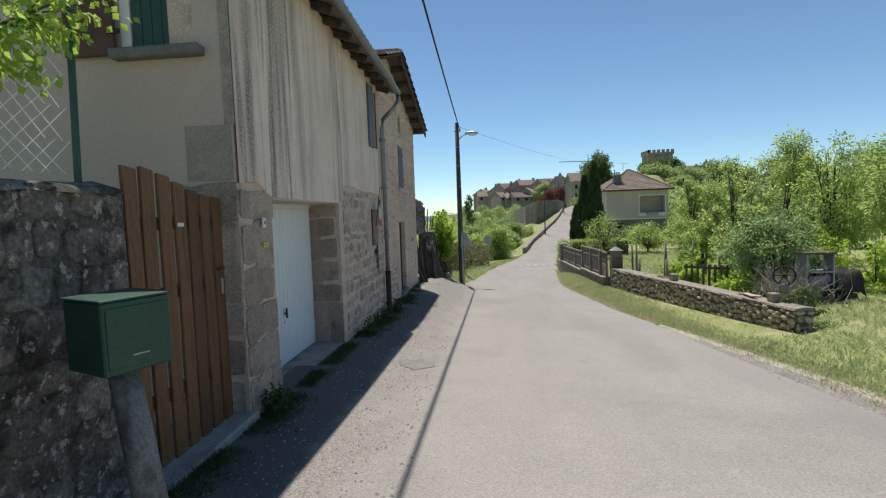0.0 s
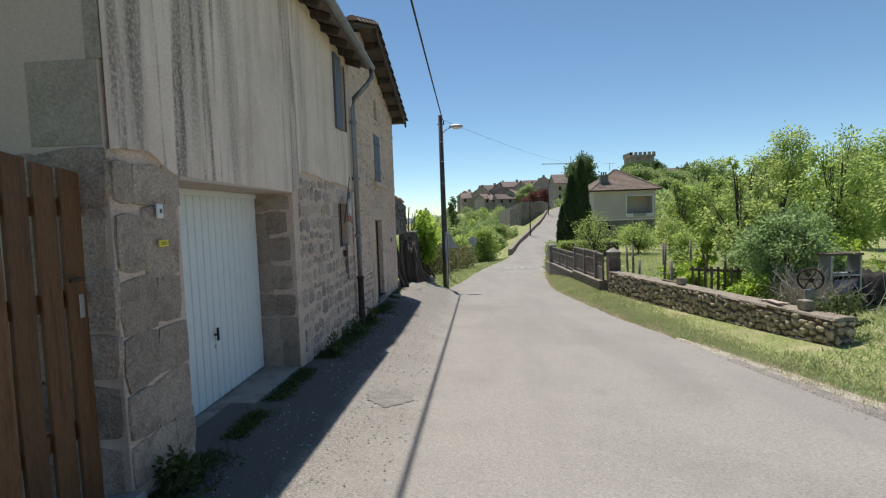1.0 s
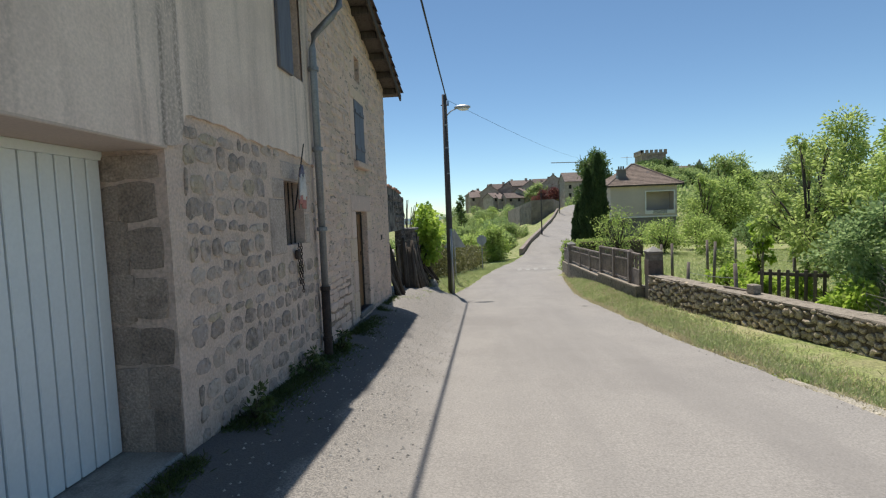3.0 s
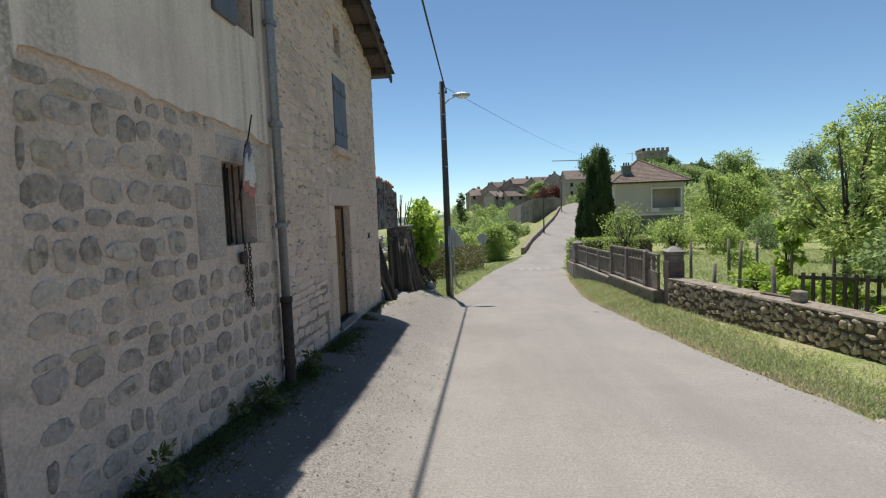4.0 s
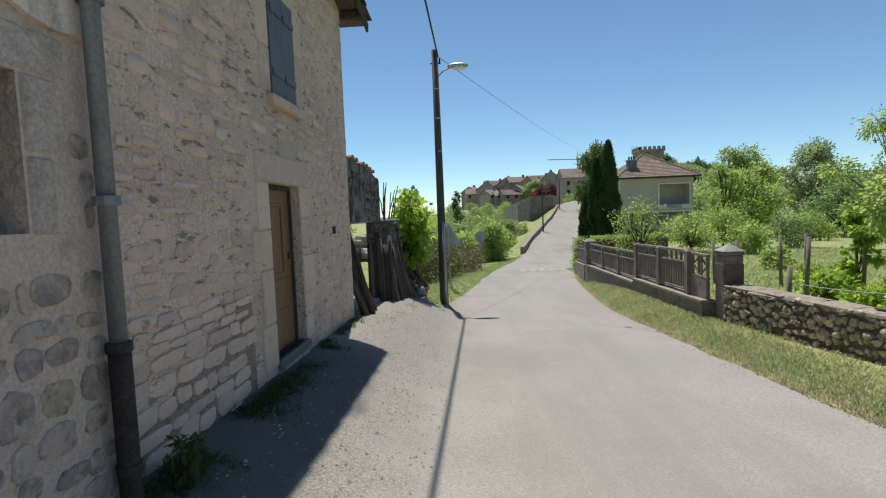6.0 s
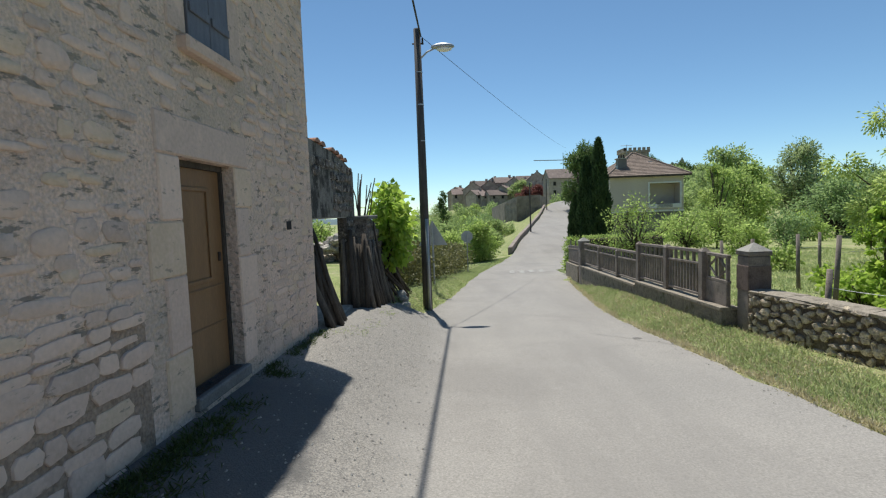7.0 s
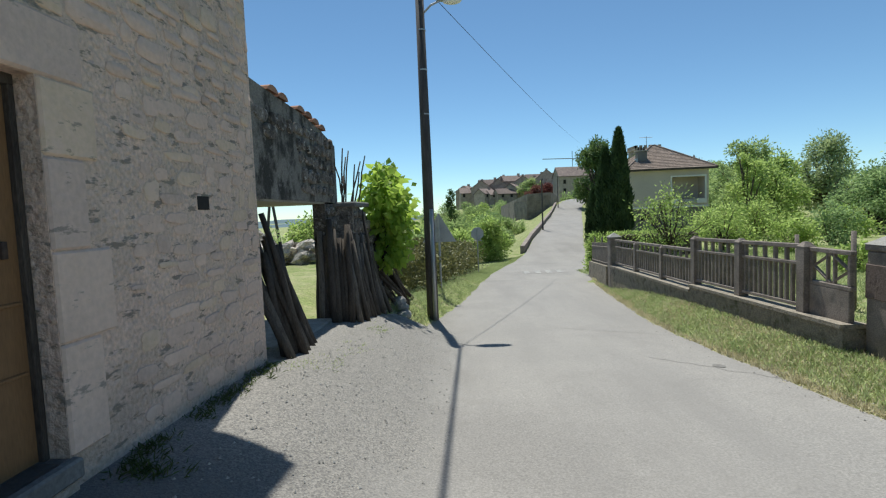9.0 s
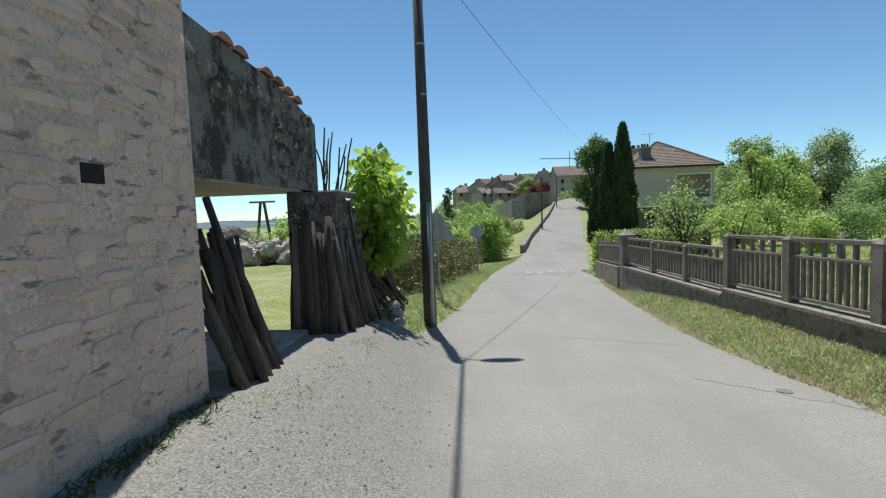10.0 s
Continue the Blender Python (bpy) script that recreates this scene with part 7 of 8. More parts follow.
for k in range(3):
    on(ch, Soup().tube([(15.95 + 0.25 * k, VY + 1.55, 5.65), (15.95 + 0.25 * k, VY + 1.55, 6.0)], [0.09, 0.08], 8).done("chimney_pot", M_DARKWOOD))
on(ch, part("flashing", B(15.5, VY + 1.0, 4.25, 15.72, VY + 1.35, 4.9), M_STEEL))
on(villa, part("skylight", B(19.2, VY + 2.3, 5.2, 19.6, VY + 2.7, 5.32, 0.01), M_STEEL))
on(villa, Soup().tube([(17.7, apy, rz), (17.7, apy, rz + 1.0)], [0.03, 0.03], 5).done("aerial_mast", M_STEEL))
on(villa, Soup().tube([(17.0, apy, rz + 0.9), (18.3, apy, rz + 0.9)], [0.025, 0.025], 4).done("aerial", M_STEEL))
# the villa stands nearer and is a small one
_c = Vector((0.0, 6.5, 1.1))
villa.matrix_world = Matrix.Translation(_c) @ Matrix.Scale(0.785, 4) @ Matrix.Translation(-_c) @ villa.matrix_world

# ---- the lane uphill: retaining kerb wall, rampart, poles, signs ----
ret = []
for y in [50 + 1.0 * k for k in range(52)]:
    x = road_l(y) - 0.25
    g = road_z(y)
    ret.append((x, y, g))
vs, fs = [], []
for (x, y, g) in ret:
    vs += [(x - 0.18, y, g - 0.8), (x + 0.14, y, g - 0.4), (x + 0.14, y, g + 0.42), (x - 0.18, y, g + 0.42)]
for j in range(len(ret) - 1):
    for i in range(4):
        a, b = j * 4 + i, j * 4 + (i + 1) % 4
        fs.append((a, b, b + 4, a + 4))
fs += [(0, 3, 2, 1), tuple(len(vs) - 4 + i for i in range(4))]
tagged(recalc(obj_from("kerb_wall", vs, fs, M_CASTLE)), "low stone parapet along the rising lane", "wall", kind="structure")
ramp = tagged(recalc(obj_from("rampart", [(8.0, 108, -4), (9.6, 101, -3), (14.0, 103, -3), (16.6, 112, -2), (16.6, 134, -2), (7, 134, -4), (8.0, 108, 2.4), (9.6, 101, 3.2), (14.0, 103, 3.4), (16.6, 112, 2.9), (16.6, 134, 1.8), (7, 134, 1.4)],
              [(0, 1, 7, 6), (1, 2, 8, 7), (2, 3, 9, 8), (3, 4, 10, 9), (4, 5, 11, 10), (5, 0, 6, 11), (6, 7, 8, 9, 10, 11)], M_CASTLE)), "grey stone rampart holding up the village terrace", "wall", kind="structure")
rs = random.Random(40)
for fm_, L in ((((9.6, 101), (14.0, 103)), 4.83), (((8.0, 108), (9.6, 101)), 7.18)):
    a, b = Vector(fm_[0]), Vector(fm_[1])
    d = (b - a).normalized()
    FM = Matrix(((d.y, d.x, 0, a.x), (-d.x, d.y, 0, a.y), (0, 0, 1, 0), (0, 0, 0, 1)))
    lay(ramp, "stone", BLOCKS, M_CASTLE, M_CASTLE, courses(0, L, -1.8, 2.2 if L > 5 else 3.0, 0.3, 0.45, 0.4, 0.8, lambda *q: True, rs, 0.03, 0.02), FM, 0.06, random.Random(41), lambda c, z: True)


def traffic_sign(x, y, kind, label):
    g = land(x, y)
    t = thing("traffic_sign", (x, y, g), label, "traffic sign", "traffic signs")
    Soup().tube([(0, 0, -0.2), (0, 0, 2.0 if kind == "tri" else 2.1)], [0.03, 0.03], 7).done("post", M_STEEL, t)
    if kind == "tri":
        o = [(-0.45, 1.25), (0.45, 1.25), (0.0, 2.03)]
    else:
        o = [(0.32 * math.cos(math.pi * k / 4 + math.pi / 8), 1.85 + 0.32 * math.sin(math.pi * k / 4 + math.pi / 8)) for k in range(8)]
    recalc(obj_from("plate", *prism(o, 0.03, 0.05, "y"), M_STEEL, t, "bare grey back of the plate"))
    part("clamp", B(-0.2, -0.02, 1.5, 0.2, -0.005, 1.54), M_STEEL, t)
    return t


traffic_sign(-0.98, 25.6, "tri", "triangular traffic sign seen from its grey back")
traffic_sign(0.15, 36.5, "oct", "traffic sign seen from its grey back")
for (x, y, h) in ((7.35, 66.0, 5.2), (14.2, 97.0, 5.0)):
    t = thing("lamp_post", (x, y, land(x, y)), "thin dark roadside post by the parapet", "post", "roadside posts")
    Soup().tube([(0, 0, -0.3), (0, 0, h)], [0.09, 0.06], 7).done("pole", M_POLE, t)
    part("head", B(-0.1, -0.3, h - 0.05, 0.1, 0.1, h + 0.08, 0.02), M_POLE, t)
for (x, y, h) in ((-14.4, 48.0, 1.7 - land(-14.4, 48.0)),):
    t = thing("twin_pole", (x, y, land(x, y)), "wooden twin-legged power pole in the field", "power pole")
    for s in (-1, 1):
        Soup().tube([(0.9 * s, 0, -0.3), (0.12 * s, 0, h)], [0.13, 0.1], 7).done("leg", M_POLE, t)
    Soup().tube([(-0.9, 0, h), (0.9, 0, h)], [0.07, 0.07], 5).done("crossarm", M_POLE, t)

# plants left of the lane
def left_tree(x, y, h, w, m, n, leaf, seed, name="tree", label="leafy green tree below the lane", nb=11):
    return garden_tree(name, label, x, y, h, w, m, n, leaf, seed, 0.4, 0.15, 0.09, leafw=0.55, nb=nb)


left_tree(1.0, 46.0, 2.9, 3.0, L_GARDEN, 6500, 0.19, 101, label="rounded bright green tree beside the lane")
left_tree(-1.6, 50.0, 2.3, 3.6, L_GARDEN, 6000, 0.22, 102)
left_tree(-5.0, 47.0, 2.4, 4.0, L_FAR, 6000, 0.22, 103)
left_tree(-8.0, 42.0, 2.4, 4.2, L_FAR, 6000, 0.22, 104)
left_tree(-4.5, 58.0, 2.9, 4.6, L_FAR, 6000, 0.26, 105)
left_tree(-0.5, 62.0, 2.7, 4.6, L_GARDEN, 6000, 0.26, 106)
left_tree(3.0, 70.0, 2.4, 4.4, L_FAR, 6000, 0.28, 107)
left_tree(-11, 60.0, 3.4, 5.5, L_FAR, 6000, 0.28, 108)
left_tree(4.5, 86.0, 2.8, 5.0, L_FAR, 5000, 0.32, 109)
left_tree(-3.0, 85.0, 3.8, 6.0, L_FAR, 6000, 0.32, 110)
left_tree(-4.4, 120.0, 5.5 - land(-4.4, 120), 2.6, L_DARK, 3500, 0.35, 111, label="slim dark conifer on the hillside")
left_tree(-14, 95.0, 5.0, 8.0, L_FAR, 6000, 0.35, 112)
left_tree(-16, 34.0, 3.2, 4.6, L_GARDEN, 5000, 0.2, 113)
left_tree(-22, 40.0, 4.0, 6.0, L_GARDEN, 5000, 0.22, 114)
left_tree(-11, 29.0, 2.6, 3.0, L_GARDEN, 3500, 0.18, 115, "shrub", "rounded green shrub in the field")
left_tree(-6.3, 31.5, 1.7, 2.2, L_GARDEN, 2500, 0.13, 116, "shrub", "rounded green shrub behind the rubble")
left_tree(-9.3, 33.5, 1.5, 2.6, L_FAR, 2500, 0.15, 117, "shrub", "low green shrub behind the rubble")
rn = np.random.default_rng(120)
hy = rn.uniform(24.5, 40, 15000)
hx = -1.9 + (hy - 24.5) * 0.105 + rn.normal(size=15000) * 0.32
base_h = np.interp(hy, [24.5, 40], [land(-2, 24.5), land(-0.4, 40)])
c = np.stack([hx, hy, base_h + rn.uniform(0, 1, 15000) ** 0.8 * (1.15 + 0.25 * np.sin(hy * 1.7))], 1)
v, f = leaf_quads(c, rn.normal(size=c.shape) + np.array([0.3, -0.2, 0.4]), 0.11, 0.075, rn)
L_HEDGE = leafy("dry_hedge_leaf", (0.085, 0.095, 0.035), (0.27, 0.26, 0.10), 0.3)
t = thing("hedge", (-1.2, 32.0, -2.0), "straggling half-dry hedge along the verge", "hedge")
bpy.context.view_layer.update()
on(t, new("foliage", fast_mesh("foliage", v, f, L_HEDGE)))
# rubble heap in the field behind the shed
M_RUBBLE = surface("pale_broken_stone", [(0.26, 0.235, 0.20), (0.50, 0.45, 0.385), (0.38, 0.345, 0.295)], 4, 0.95, 25, 0.3, 0.8, 14, 0.08, vary=0.35)
for k in range(95):
    bm = bmesh.new()
    bmesh.ops.create_icosphere(bm, subdivisions=2, radius=rng.uniform(0.13, 0.36))
    off, sq = Vector((k * 3.7, 1.3, 0)), Vector((rng.uniform(0.8, 1.5), rng.uniform(0.7, 1.2), rng.uniform(0.45, 0.85)))
    for v_ in bm.verts:
        d_ = v_.co.normalized()
        v_.co *= 1 + 0.7 * noise.noise(d_ * 1.5 + off) + 0.25 * noise.noise(d_ * 4.5 + off)
        v_.co = Vector((round(v_.co.x * 7) / 7 * 0.4 + v_.co.x * 0.6, v_.co.y, round(v_.co.z * 8) / 8 * 0.5 + v_.co.z * 0.5)) * sq
    bmesh.ops.rotate(bm, cent=(0, 0, 0), matrix=Euler((rng.uniform(-0.4, 0.4), rng.uniform(-0.4, 0.4), rng.uniform(0, 6))).to_matrix(), verts=bm.verts)
    ob = tagged(part("rock", bm, M_RUBBLE), "pale broken stone heaped at the field edge", "stone", "heaped rubble")
    x, y, u = -4.2 - rng.uniform(0, 4.9), 28.5 + rng.uniform(-0.6, 0.8), rng.random()
    ob.location = (x, y, land(x, y) + 0.04 + u * (0.65 + 0.25 * math.sin(x * 2.3)))

# ---- village on the hill ----
def village_house(x, y, w, d, h, rh, turn, seed, label="stone village house with a tiled gable roof", sink=2.0, z=None):
    rr = random.Random(seed)
    g = (land(x, y) if z is None else z) - sink
    t = thing("village_house", (x, y, g), label, "house", "village houses")
    t.rotation_euler = (0, 0, radians(turn))
    hh = h + sink
    part("wall", B(-w / 2, -d / 2, -7, w / 2, d / 2, hh), M_VSTONE, t)
    for s in (-1, 1):
        obj_from("gable", *prism([(-d / 2, hh), (d / 2, hh), (0, hh + rh)], s * w / 2 - 0.2 * s, s * w / 2, "x"), M_VSTONE, t)
    e = 0.4
    for s in (-1, 1):
        vs, fs = prism([(s * (d / 2 + e), hh - e * rh / (d / 2)), (0, hh + rh), (0, hh + rh + 0.25), (s * (d / 2 + e), hh - e * rh / (d / 2) + 0.25)], -w / 2 - 0.2, w / 2 + 0.2, "x")
        recalc(obj_from("roof_slope", vs, fs, M_VROOF, t))
    part("chimney", B(w * 0.2, -0.5, hh + rh * 0.5, w * 0.2 + 0.9, 0.4, hh + rh + 1.0), M_VSTONE, t)
    n = max(1, int(w / 3))
    for lvl in range(max(1, int(h / 3))):
        for k in range(n):
            a = -w / 2 + w * (k + 0.5) / n + rr.uniform(-0.2, 0.2)
            zz = sink + 0.9 + 2.8 * lvl
            # near-black box on the wall, the window's shade in its colour
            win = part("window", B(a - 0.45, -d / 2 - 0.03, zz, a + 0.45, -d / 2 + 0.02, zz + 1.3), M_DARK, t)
            part("lintel", B(a - 0.6, -d / 2 - 0.06, zz + 1.3, a + 0.6, -d / 2 + 0.01, zz + 1.5), M_VSTONE, win)
    return t


village_house(0.0, 218, 9, 8, 2.4, 2.2, 8, 1, z=5.2)
village_house(4.5, 214, 8, 8, 4.0, 2.8, 85, 2, z=5.2)
village_house(11.5, 216, 8, 8, 4.4, 2.4, 80, 3, z=5.5)
village_house(17.0, 218, 9, 8, 5.6, 2.2, 10, 4, z=6.0)
village_house(16.0, 206, 8, 6, 3.0, 2.0, 70, 5, z=5.0)
village_house(30.0, 216, 9, 9, 6.2, 3.6, 82, 6, "tall stone village house with a steep gable", z=5.5)
village_house(39.5, 218, 13, 9, 5.4, 3.0, 4, 7, "long stone village house with a tiled roof", z=5.0)
village_house(35.0, 205, 7, 6, 3.4, 1.6, 5, 8, "low stone village house on the square", z=3.0)
village_house(24.0, 222, 8, 8, 4.5, 2.4, 15, 9, z=6.0)
village_house(9.0, 205, 6, 6, 1.8, 1.5, 20, 10, z=4.5)
village_house(34.0, 186, 11, 8, 6.2, 3.0, 6, 11, "tall stone village house at the top of the lane", z=4.6)
village_house(41.5, 190, 8, 8, 4.6, 2.6, 12, 13, z=4.6)
for k in range(4):
    c_ = thing("parked_car", (28.0 + 3.2 * k, 190 + 1.5 * k, land(28 + 3.2 * k, 190 + 1.5 * k)), "small parked car in the village square", "car", "parked cars")
    part("body", B(-0.85, -2.0, 0.25, 0.85, 2.0, 0.85, 0.12), (M_CABLE, M_WHITE, M_CLOTH_R, M_SHUTTER)[k], c_)
    part("cabin", B(-0.75, -1.2, 0.85, 0.75, 1.3, 1.42, 0.18), M_DARK, c_)
    for sx in (-0.8, 0.8):
        for sy in (-1.3, 1.3):
            w_ = Soup().tube([(sx - 0.1, sy, 0.3), (sx + 0.1, sy, 0.3)], [0.3, 0.3], 10).done("wheel", M_CABLE, c_)
left_tree(22.0, 200.0, 12.0 - land(22, 200), 8.0, L_FAR, 4500, 0.55, 130, label="rounded green tree in the village")
left_tree(27.0, 198.0, 9.5 - land(27, 198), 8.0, L_RED, 4500, 0.5, 131, label="copper-red leaved tree in the village")
left_tree(22.5, 192.0, 8.5 - land(22.5, 192), 7.0, L_RED, 3500, 0.5, 132, label="copper-red leaved tree in the village")
for i in range(12):
    x = -6 + 4.0 * i
    left_tree(x - 2, 150 + (i * 37) % 30, 4.2, 8.5, (L_FAR, L_GARDEN, L_BUSH)[i % 3], 3500, 0.5, 140 + i, label="leafy tree on the slope below the village")

for i, (x, y, w, d, h, rh, tn, z) in enumerate([(-1.5, 224, 8, 7, 3.2, 2.2, 70, 5.4), (8.0, 224, 9, 8, 5.0, 2.4, 12, 5.6), (13.5, 226, 8, 8, 5.6, 2.6, 78, 6.0), (20.5, 214, 7, 7, 5.2, 2.4, 84, 5.6),
                                                (27.0, 224, 9, 8, 5.6, 2.6, 6, 6.2), (34.5, 226, 10, 8, 6.0, 2.8, 8, 6.0), (46.0, 222, 10, 9, 5.4, 3.0, 10, 5.5), (5.5, 206, 6, 6, 2.2, 1.8, 40, 4.6), (12.5, 202, 7, 6, 2.2, 1.8, 15, 4.2), (29.0, 206, 6, 6, 3.2, 2.0, 88, 4.4)]):
    village_house(x, y, w, d, h, rh, tn, 50 + i, z=z)
for i, (x, y, top, w, m) in enumerate([(-8, 190, 4.6, 9, L_FAR), (-2, 188, 4.2, 8, L_FAR), (4, 184, 3.8, 8, L_GARDEN), (10, 182, 3.6, 8, L_FAR), (16, 184, 4.2, 7, L_BUSH), (-13, 170, 2.6, 9, L_FAR), (-6, 140, 0.6, 8, L_FAR), (1, 128, 0.6, 7, L_GARDEN), (-1, 110, -0.2, 7, L_FAR), (3.5, 104, 0.4, 6, L_BUSH), (8, 160, 3.0, 9, L_FAR), (0, 165, 2.6, 9, L_FAR), (-9, 112, -0.6, 8, L_GARDEN), (-6, 75, -1.3, 6, L_FAR), (1.5, 78, -1.2, 5, L_GARDEN)]):
    h_ = max(2.5, top - land(x, y))
    left_tree(x, y, h_, w, m, 3800, 0.42 if y > 120 else 0.3, 500 + i, label="leafy tree on the slope below the village")

# castle keep
keep = thing("castle_tower", (95.5, 300, land(95.5, 300)), "square medieval stone tower with crenellations", "tower")
kz = land(95.5, 300)
KT = 32.0 - kz
part("shaft", B(-6.4, -6.4, -5, 6.4, 6.4, KT - 1.8), M_CASTLE, keep)
part("corbel_band", B(-6.9, -6.9, KT - 2.6, 6.9, 6.9, KT - 1.5), M_CASTLE, keep)
for k in range(6):
    a = -6.9 + 2.45 * k
    part("merlon", B(a, -6.9, KT - 1.5, a + 1.5, -6.0, KT), M_CASTLE, keep)
    part("merlon", B(-6.9, a, KT - 1.5, -6.0, a + 1.5, KT), M_CASTLE, keep)
garden_tree("tree", "dark tree in front of the castle tower", 97.0, 280, 26.0 - land(97, 280), 12.0, L_DARK, 5000, 0.7, 170, 15.0 - land(97, 280), 0.1, 0.4, leafw=0.6, nb=12)
for i, (x, y, top, w) in enumerate([(84, 262, 13.0, 13), (92, 258, 15.0, 14), (101, 262, 16.5, 13), (109, 268, 16.5, 13), (116, 262, 16.0, 13), (124, 258, 15.0, 13), (130, 250, 13.0, 13), (70, 222, 0, 11), (77, 228, 0, 12), (84, 234, 0, 12), (91, 234, 0, 12), (98, 230, 0, 12), (82, 214, 0, 11), (90, 216, 0, 11), (75, 206, 0, 11), (74, 240, 0, 11), (87, 246, 0, 11), (95, 248, 0, 11)]):
    garden_tree("tree", "leafy tree below the castle walls", x, y, (3.6 if x < 106 else 6.0), w, L_DARK if i % 3 == 0 else L_FAR, 4500, 0.75, 180 + i, 0.2, 0.1, 0.3, leafw=0.6, nb=13)
tur = thing("turret", (118, 290, land(118, 290)), "round stone turret with a conical roof", "tower")
Soup().tube([(0, 0, -5), (0, 0, 20 - land(118, 290))], [2.2, 2.2], 14).done("shaft", M_CASTLE, tur)
Soup().tube([(0, 0, 20 - land(118, 290)), (0, 0, 25.5 - land(118, 290))], [2.7, 0.1], 14).done("cone_roof", M_SLATE, tur)
village_house(108, 290, 22, 9, 3.0, 3.0, 0, 20, "castle wing with a dark roof", z=16.0)
crane = thing("tower_crane", (76.5, 400, land(76.5, 400)), "distant thin tower crane", "crane")
cg = land(76.5, 400)
Soup().tube([(0, 0, 0), (0, 0, 42 - cg)], [0.25, 0.25], 4).done("mast", M_IRON, crane)
Soup().tube([(-22, 0, 37 - cg), (7, 0, 36.4 - cg)], [0.28, 0.28], 4).done("jib", M_IRON, crane)

# distant ridges
for i, (d, h, a0, a1, z0) in enumerate([(1500, 46, -1.4, 0.1, -30), (2600, 70, -1.5, 0.4, -40), (2200, 60, 0.3, 1.4, -40)]):
    vs, fs = [], []
    n = 60
    for k in range(n + 1):
        a = a0 + (a1 - a0) * k / n
        e = math.sin(math.pi * k / n) ** 0.4
        hh = h * (0.5 + 0.5 * noise.noise((k * 0.11, i * 9.0, 0)) + 0.15 * noise.noise((k * 0.5, i, 4))) * e
        for dd, z in ((d, z0 - 10), (d * 1.03, z0 + hh * 0.7), (d * 1.1, z0 + hh), (d * 1.3, z0 - 20)):
            vs.append((math.sin(a) * dd, math.cos(a) * dd, z))
    for k in range(n):
        for j in range(3):
            p = k * 4 + j
            fs.append((p, p + 4, p + 5, p + 1))
    # haze is mixed into the base colour as a blue-grey tint
    m = surface("haze_tinted_ridge", [(0.10, 0.15, 0.17), (0.14, 0.19, 0.20)], 0.006, 1.0, 0.02, 0.2, 0)
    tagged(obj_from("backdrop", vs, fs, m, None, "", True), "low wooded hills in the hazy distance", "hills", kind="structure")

# ---- paint, grass and weeds ----
for k in range(4):
    x0, y0 = 2.25 + 0.5 * k, 35.4
    vs = []
    for (a, b) in ((0, 0), (0.26, 0), (0.36, 1.7), (0.1, 1.7)):
        vs.append((x0 + a, y0 + b, land(x0 + a, y0 + b) + 0.012))
    tagged(obj_from("road_marking", vs, [(0, 1, 2, 3)], M_PAINT), "worn white crossing stripe on the lane", "road marking", "crossing stripes", "structure")

M_TRACK = surface("stony_edge", [(0.26, 0.24, 0.19), (0.42, 0.385, 0.31), (0.34, 0.31, 0.25)], 2.5, 0.95, 55, 0.4, 0.9, 50, 0.02)
sheet("old_edge", lambda y: [road_r(y) - 0.14 + (0.16 + 0.42 * mixf(1, 0, (y - 4.5) / 4.5) + 0.10 * noise.noise((y * 1.1, 5.2, 0))) * i / 4 for i in range(5)], [-3 + 0.25 * i for i in range(48)], 0.016, M_SHOULDER, "strip of old dark tarmac crumbling at the lane edge", "pavement", tuck=0.05)
sheet("stony_edge", lambda y: [road_r(y) - 0.12 * mixf(1, 0, (y - 7) / 4) + (0.08 + 1.3 * mixf(1, 0, (y - 5) / 6) + 0.25 * mixf(1, 0, (y - 8) / 3) * noise.noise((y * 0.8, 1.2, 0))) * i / 5 for i in range(6)], [-3 + 0.3 * i for i in range(46)], 0.012, M_TRACK, "broken stony strip at the lane edge", "pavement", tuck=0.05)
rp = random.Random(5)
M_PATCH = surface("old_tar_patch", [(0.165, 0.157, 0.145), (0.25, 0.235, 0.215)], 9, 0.9, 60, 0.3, 0.5, 90, 0.006)
for (x0, y0, a, b) in ((-0.78, 7.05, 0.27, 0.30), (2.85, 18.35, 0.09, 0.10)):
    vs = [(x0, y0, land(x0, y0) + 0.008)]
    for k in range(40):
        w = 2 * math.pi * k / 40
        q = 0.9 + 0.3 * noise.noise((math.cos(w) * 1.6 + x0, math.sin(w) * 1.6, 0)) + 0.1 * rp.uniform(-1, 1)
        x, y = x0 + math.cos(w) * a * q, y0 + math.sin(w) * b * q
        vs.append((x, y, land(x, y) + 0.006))
    tagged(obj_from("road_patch", vs, [(0, 1 + k, 1 + (k + 1) % 40) for k in range(40)], M_PATCH), "worn grey tar patch in the lane", "road patch", kind="structure")
for (x0, y0, x1, y1) in ((2.2, 18.9, 3.25, 17.7), (1.2, 21.5, 3.2, 20.4), (0.4, 24.0, 1.6, 25.2)):
    vs, n = [], 26
    for k in range(n + 1):
        t = k / n
        x = x0 + (x1 - x0) * t + 0.05 * noise.noise((t * 9, x0, 0))
        y = y0 + (y1 - y0) * t + 0.08 * noise.noise((t * 7, y0, 3))
        wd = 0.0025 + 0.004 * abs(noise.noise((t * 12, 1, y0)))
        vs += [(x - wd, y - wd, land(x, y) + 0.006), (x + wd, y + wd, land(x, y) + 0.006)]
    tagged(obj_from("road_crack", vs, [(2 * k, 2 * k + 1, 2 * k + 3, 2 * k + 2) for k in range(n)], M_PATCH), "fine dark crack across the lane", "crack", kind="structure")
rg = random.Random(99)
verge, dry, lawn, weeds, tufts = [], [], [], [], []
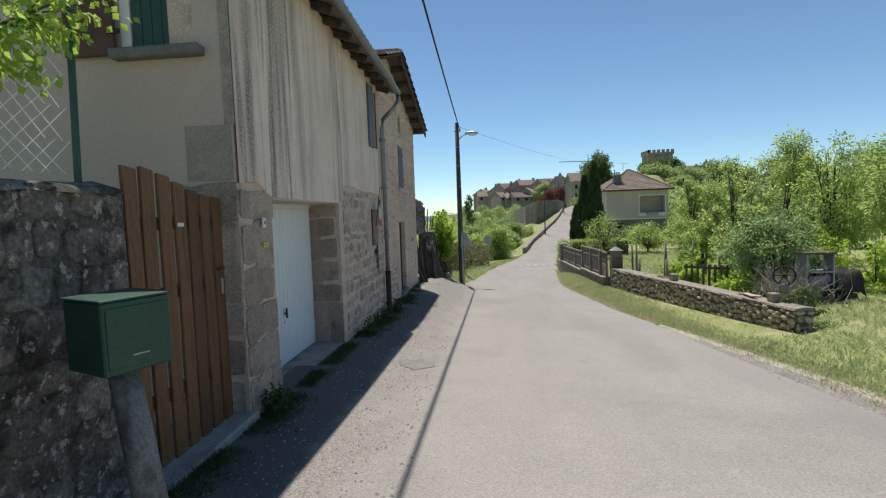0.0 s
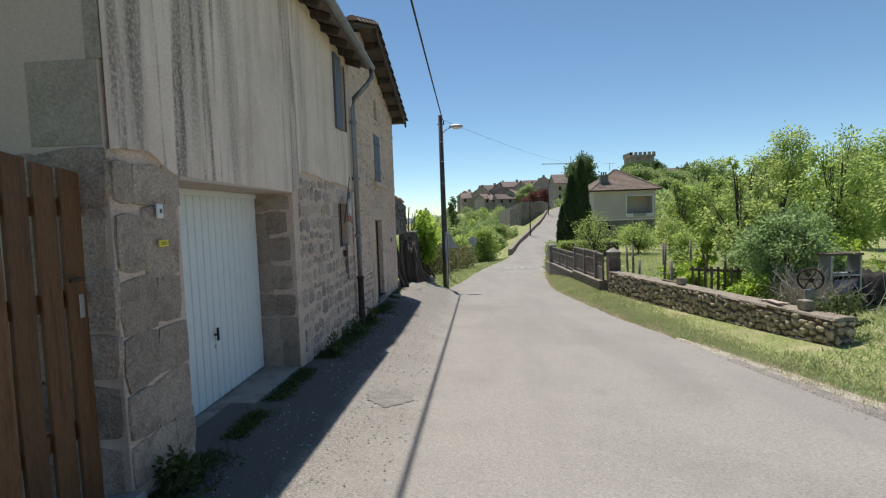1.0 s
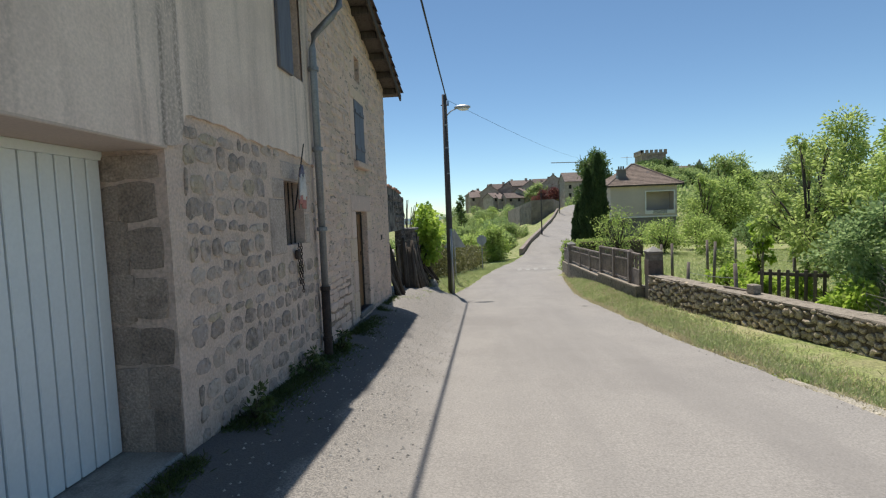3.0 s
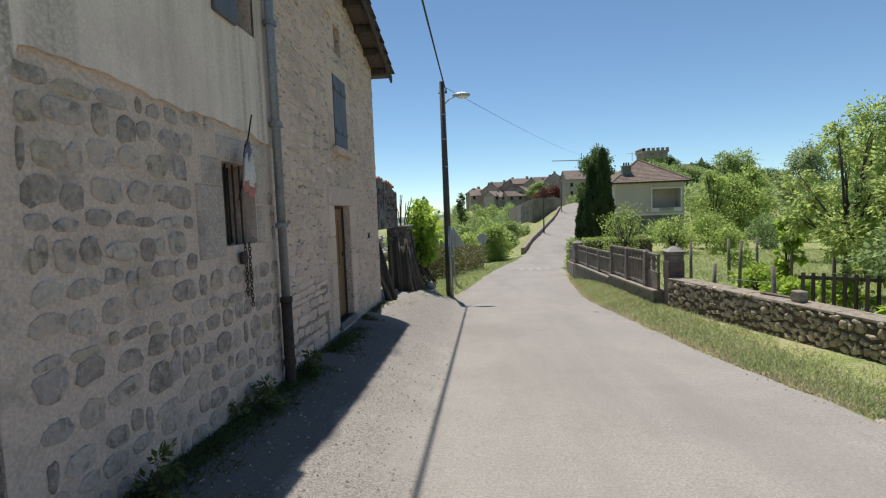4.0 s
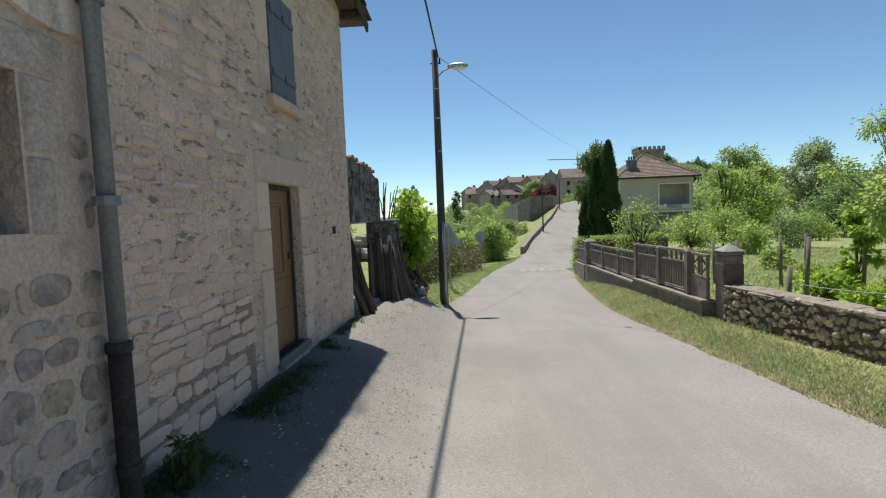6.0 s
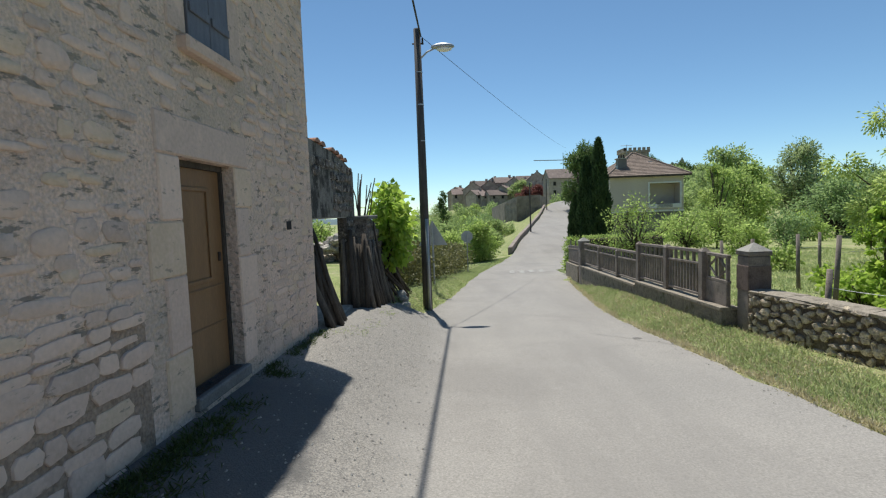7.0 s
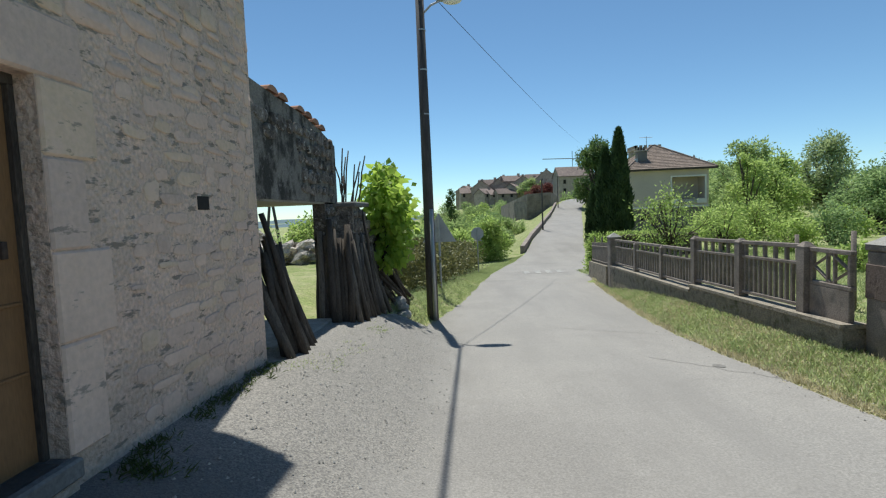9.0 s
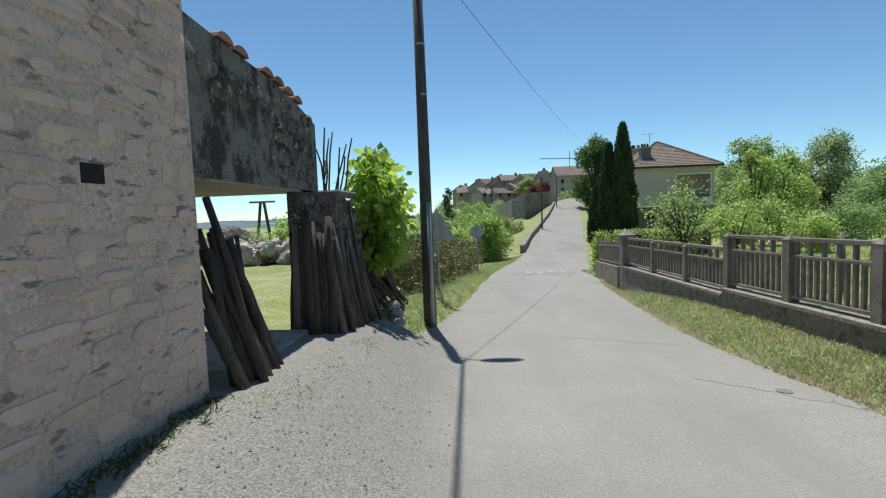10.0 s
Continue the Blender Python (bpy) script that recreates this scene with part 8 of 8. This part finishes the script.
for k in range(24000):
    y = 4 + 30 * rg.random() ** 1.15
    x = road_r(y) + abs(rg.gauss(0.42, 0.42)) + 0.03
    if 10.2 < y < 17.7 and x > 4.47 + (17.62 - y) * 0.2075 - 0.2:
        continue
    if 17.6 < y < 32 and x > 4.30:
        continue
    bare = 0.75 * mixf(1, 0, (y - 7.5) / 5) * (0.75 + 0.5 * noise.noise((y * 1.1, x, 7)))
    if x < road_r(y) + bare:
        if rg.random() < 0.16:
            dry.append((x, y, land(x, y) - 0.02))
    else:
        (dry if rg.random() < 0.30 + 0.35 * noise.noise((x * 1.4, y * 0.9, 11)) or x < road_r(y) + 0.15 + 0.14 * noise.noise((y, 3, 3)) else verge).append((x, y, land(x, y) - 0.02))
for k in range(6000):
    y = rg.uniform(21.3, 48)
    x = road_l(y) - abs(rg.gauss(0.3, 0.4)) - 0.02
    verge.append((x, y, land(x, y) - 0.02))
for k in range(26000):
    y = rg.uniform(4, 36)
    x = 4.7 + 13 * rg.random() ** 1.3
    if 9.8 < y < 17.7 and x < 4.47 + (17.62 - y) * 0.2075 + 0.35:
        continue
    lawn.append((x, y, land(x, y) - 0.03))
for k in range(5200):
    y = rg.uniform(0, 19)
    x = -1.97 + abs(rg.gauss(0, 0.15)) if not (GAR[0] < y < GAR[1]) else -1.93 + abs(rg.gauss(0, 0.07))
    if (13.4 < y < 14.3 and rg.random() < 0.8) or noise.noise((y * 1.3, 2, 2)) < -0.15:
        continue
    if y > 14.6:
        x = -2.02 + 0.4 * (x + 1.97)
    if y < 14.6 or (k % 4 == 0 and y < 16.6):
        weeds.append((x, y, land(x, y) - 0.01))
for (x0, y0, n_) in ((-1.72, 16.7, 14), (-1.55, 17.05, 18), (-1.5, 17.7, 10), (-1.45, 19.0, 26), (-1.2, 21.3, 110), (-1.3, 22.2, 110)):
    for k in range(n_):
        x, y = x0 + rg.gauss(0, 0.07), y0 + rg.gauss(0, 0.2)
        tufts.append((x, y, land(x, y) - 0.01))
grass("verge_tufts", tufts, L_GRASS, 0.04, 7, "small bright grass tufts in the gravel", 7, 1.1)
grass("verge_grass", verge, L_GRASS, 0.075, 1, "short green verge grass", 5, 0.7)
grass("dry_grass", dry, L_DRY, 0.075, 2, "dry straw-coloured grass at the road edge", 5, 0.9)
grass("lawn_grass", lawn, L_GRASS, 0.11, 3, "uneven garden lawn grass", 4, 0.7)
grass("wall_weeds", weeds, L_WEED, 0.065, 4, "small weeds along the foot of the houses", 5, 1.3)
for i, (y, w) in enumerate([(8.6, 0.26), (10.1, 0.35), (4.95, 0.28), (11.3, 0.2)]):
    garden_tree("weed", "clump of weeds growing at the foot of the house", -1.82, y, 0.28, w * 1.3, L_WEED, 260, 0.06, 400 + i, 0.03, 0.2, 0.006, leafw=0.5, cat="weed", nb=6, sink=0.01)
pebbles = Soup()
for k in range(2600):
    y = rg.uniform(1.5, 21)
    x = rg.uniform(-1.7, -0.35) if rg.random() < 0.75 else road_r(y) + rg.gauss(0.1, 0.15)
    q = rg.uniform(0.006, 0.017)
    z = land(x, y)
    vs = [(x + rg.uniform(0.6, 1.2) * q * a, y + rg.uniform(0.6, 1.2) * q * b, z + c * q) for a, b, c in ((1, 0, 0.1), (0, 1, 0.1), (-1, 0, 0.1), (0, -1, 0.1), (0.1, 0.1, 0.9))]
    pebbles.add(vs, [(0, 1, 4), (1, 2, 4), (2, 3, 4), (3, 0, 4)])
M_PEB = surface("pebble", [(0.28, 0.265, 0.24), (0.45, 0.43, 0.385)], 20, 0.9, 60, 0.2, 0, vary=0.3, island=True)
tagged(pebbles.done("gravel", M_PEB), "loose pale gravel along the lane edge", "gravel", kind="stuff")

# ---- stones of the walls, one by one ----
for parent, name, shapes, mat_one, mat_joined, stones, fm, depth, r, near, label, limit in LATE:
    meshes = piece_meshes(name, shapes, mat_one)
    single, rest = [], []
    for s in stones:
        (single if near(s[0], s[1]) and len(single) < limit else rest).append(s)
    tilt = 14 if shapes is RAGGED else 5 if shapes is STONES else 3.5 if shapes is SLABS else 1.5
    pinv = parent.matrix_world.inverted()
    for c, z, w, h in single:
        ob = new(name, r.choice(meshes))
        ob.parent = parent
        ob.matrix_parent_inverse = pinv
        flip = Matrix.Diagonal((depth * r.uniform(0.6, 1.3), w * 1.05, h * 1.05, 1))
        ob.matrix_basis = fm @ Matrix.Translation((0, c, z)) @ pose(0, 0, 0, r.uniform(-tilt, tilt), 0, 0) @ flip
    if rest:
        soup = Soup()
        for c, z, w, h in rest:
            vs, fs = r.choice(shapes)
            m = fm @ Matrix.Translation((0, c, z)) @ pose(0, 0, 0, r.uniform(-tilt, tilt), 0, 0) @ Matrix.Diagonal((depth * r.uniform(0.6, 1.3), w * 1.05, h * 1.05, 1))
            soup.add([m @ Vector(v) for v in vs], fs)
        ob = soup.done("masonry", mat_joined or mat_one, None, "", True)
        ob["kind"] = "stuff"
        on(parent, ob)
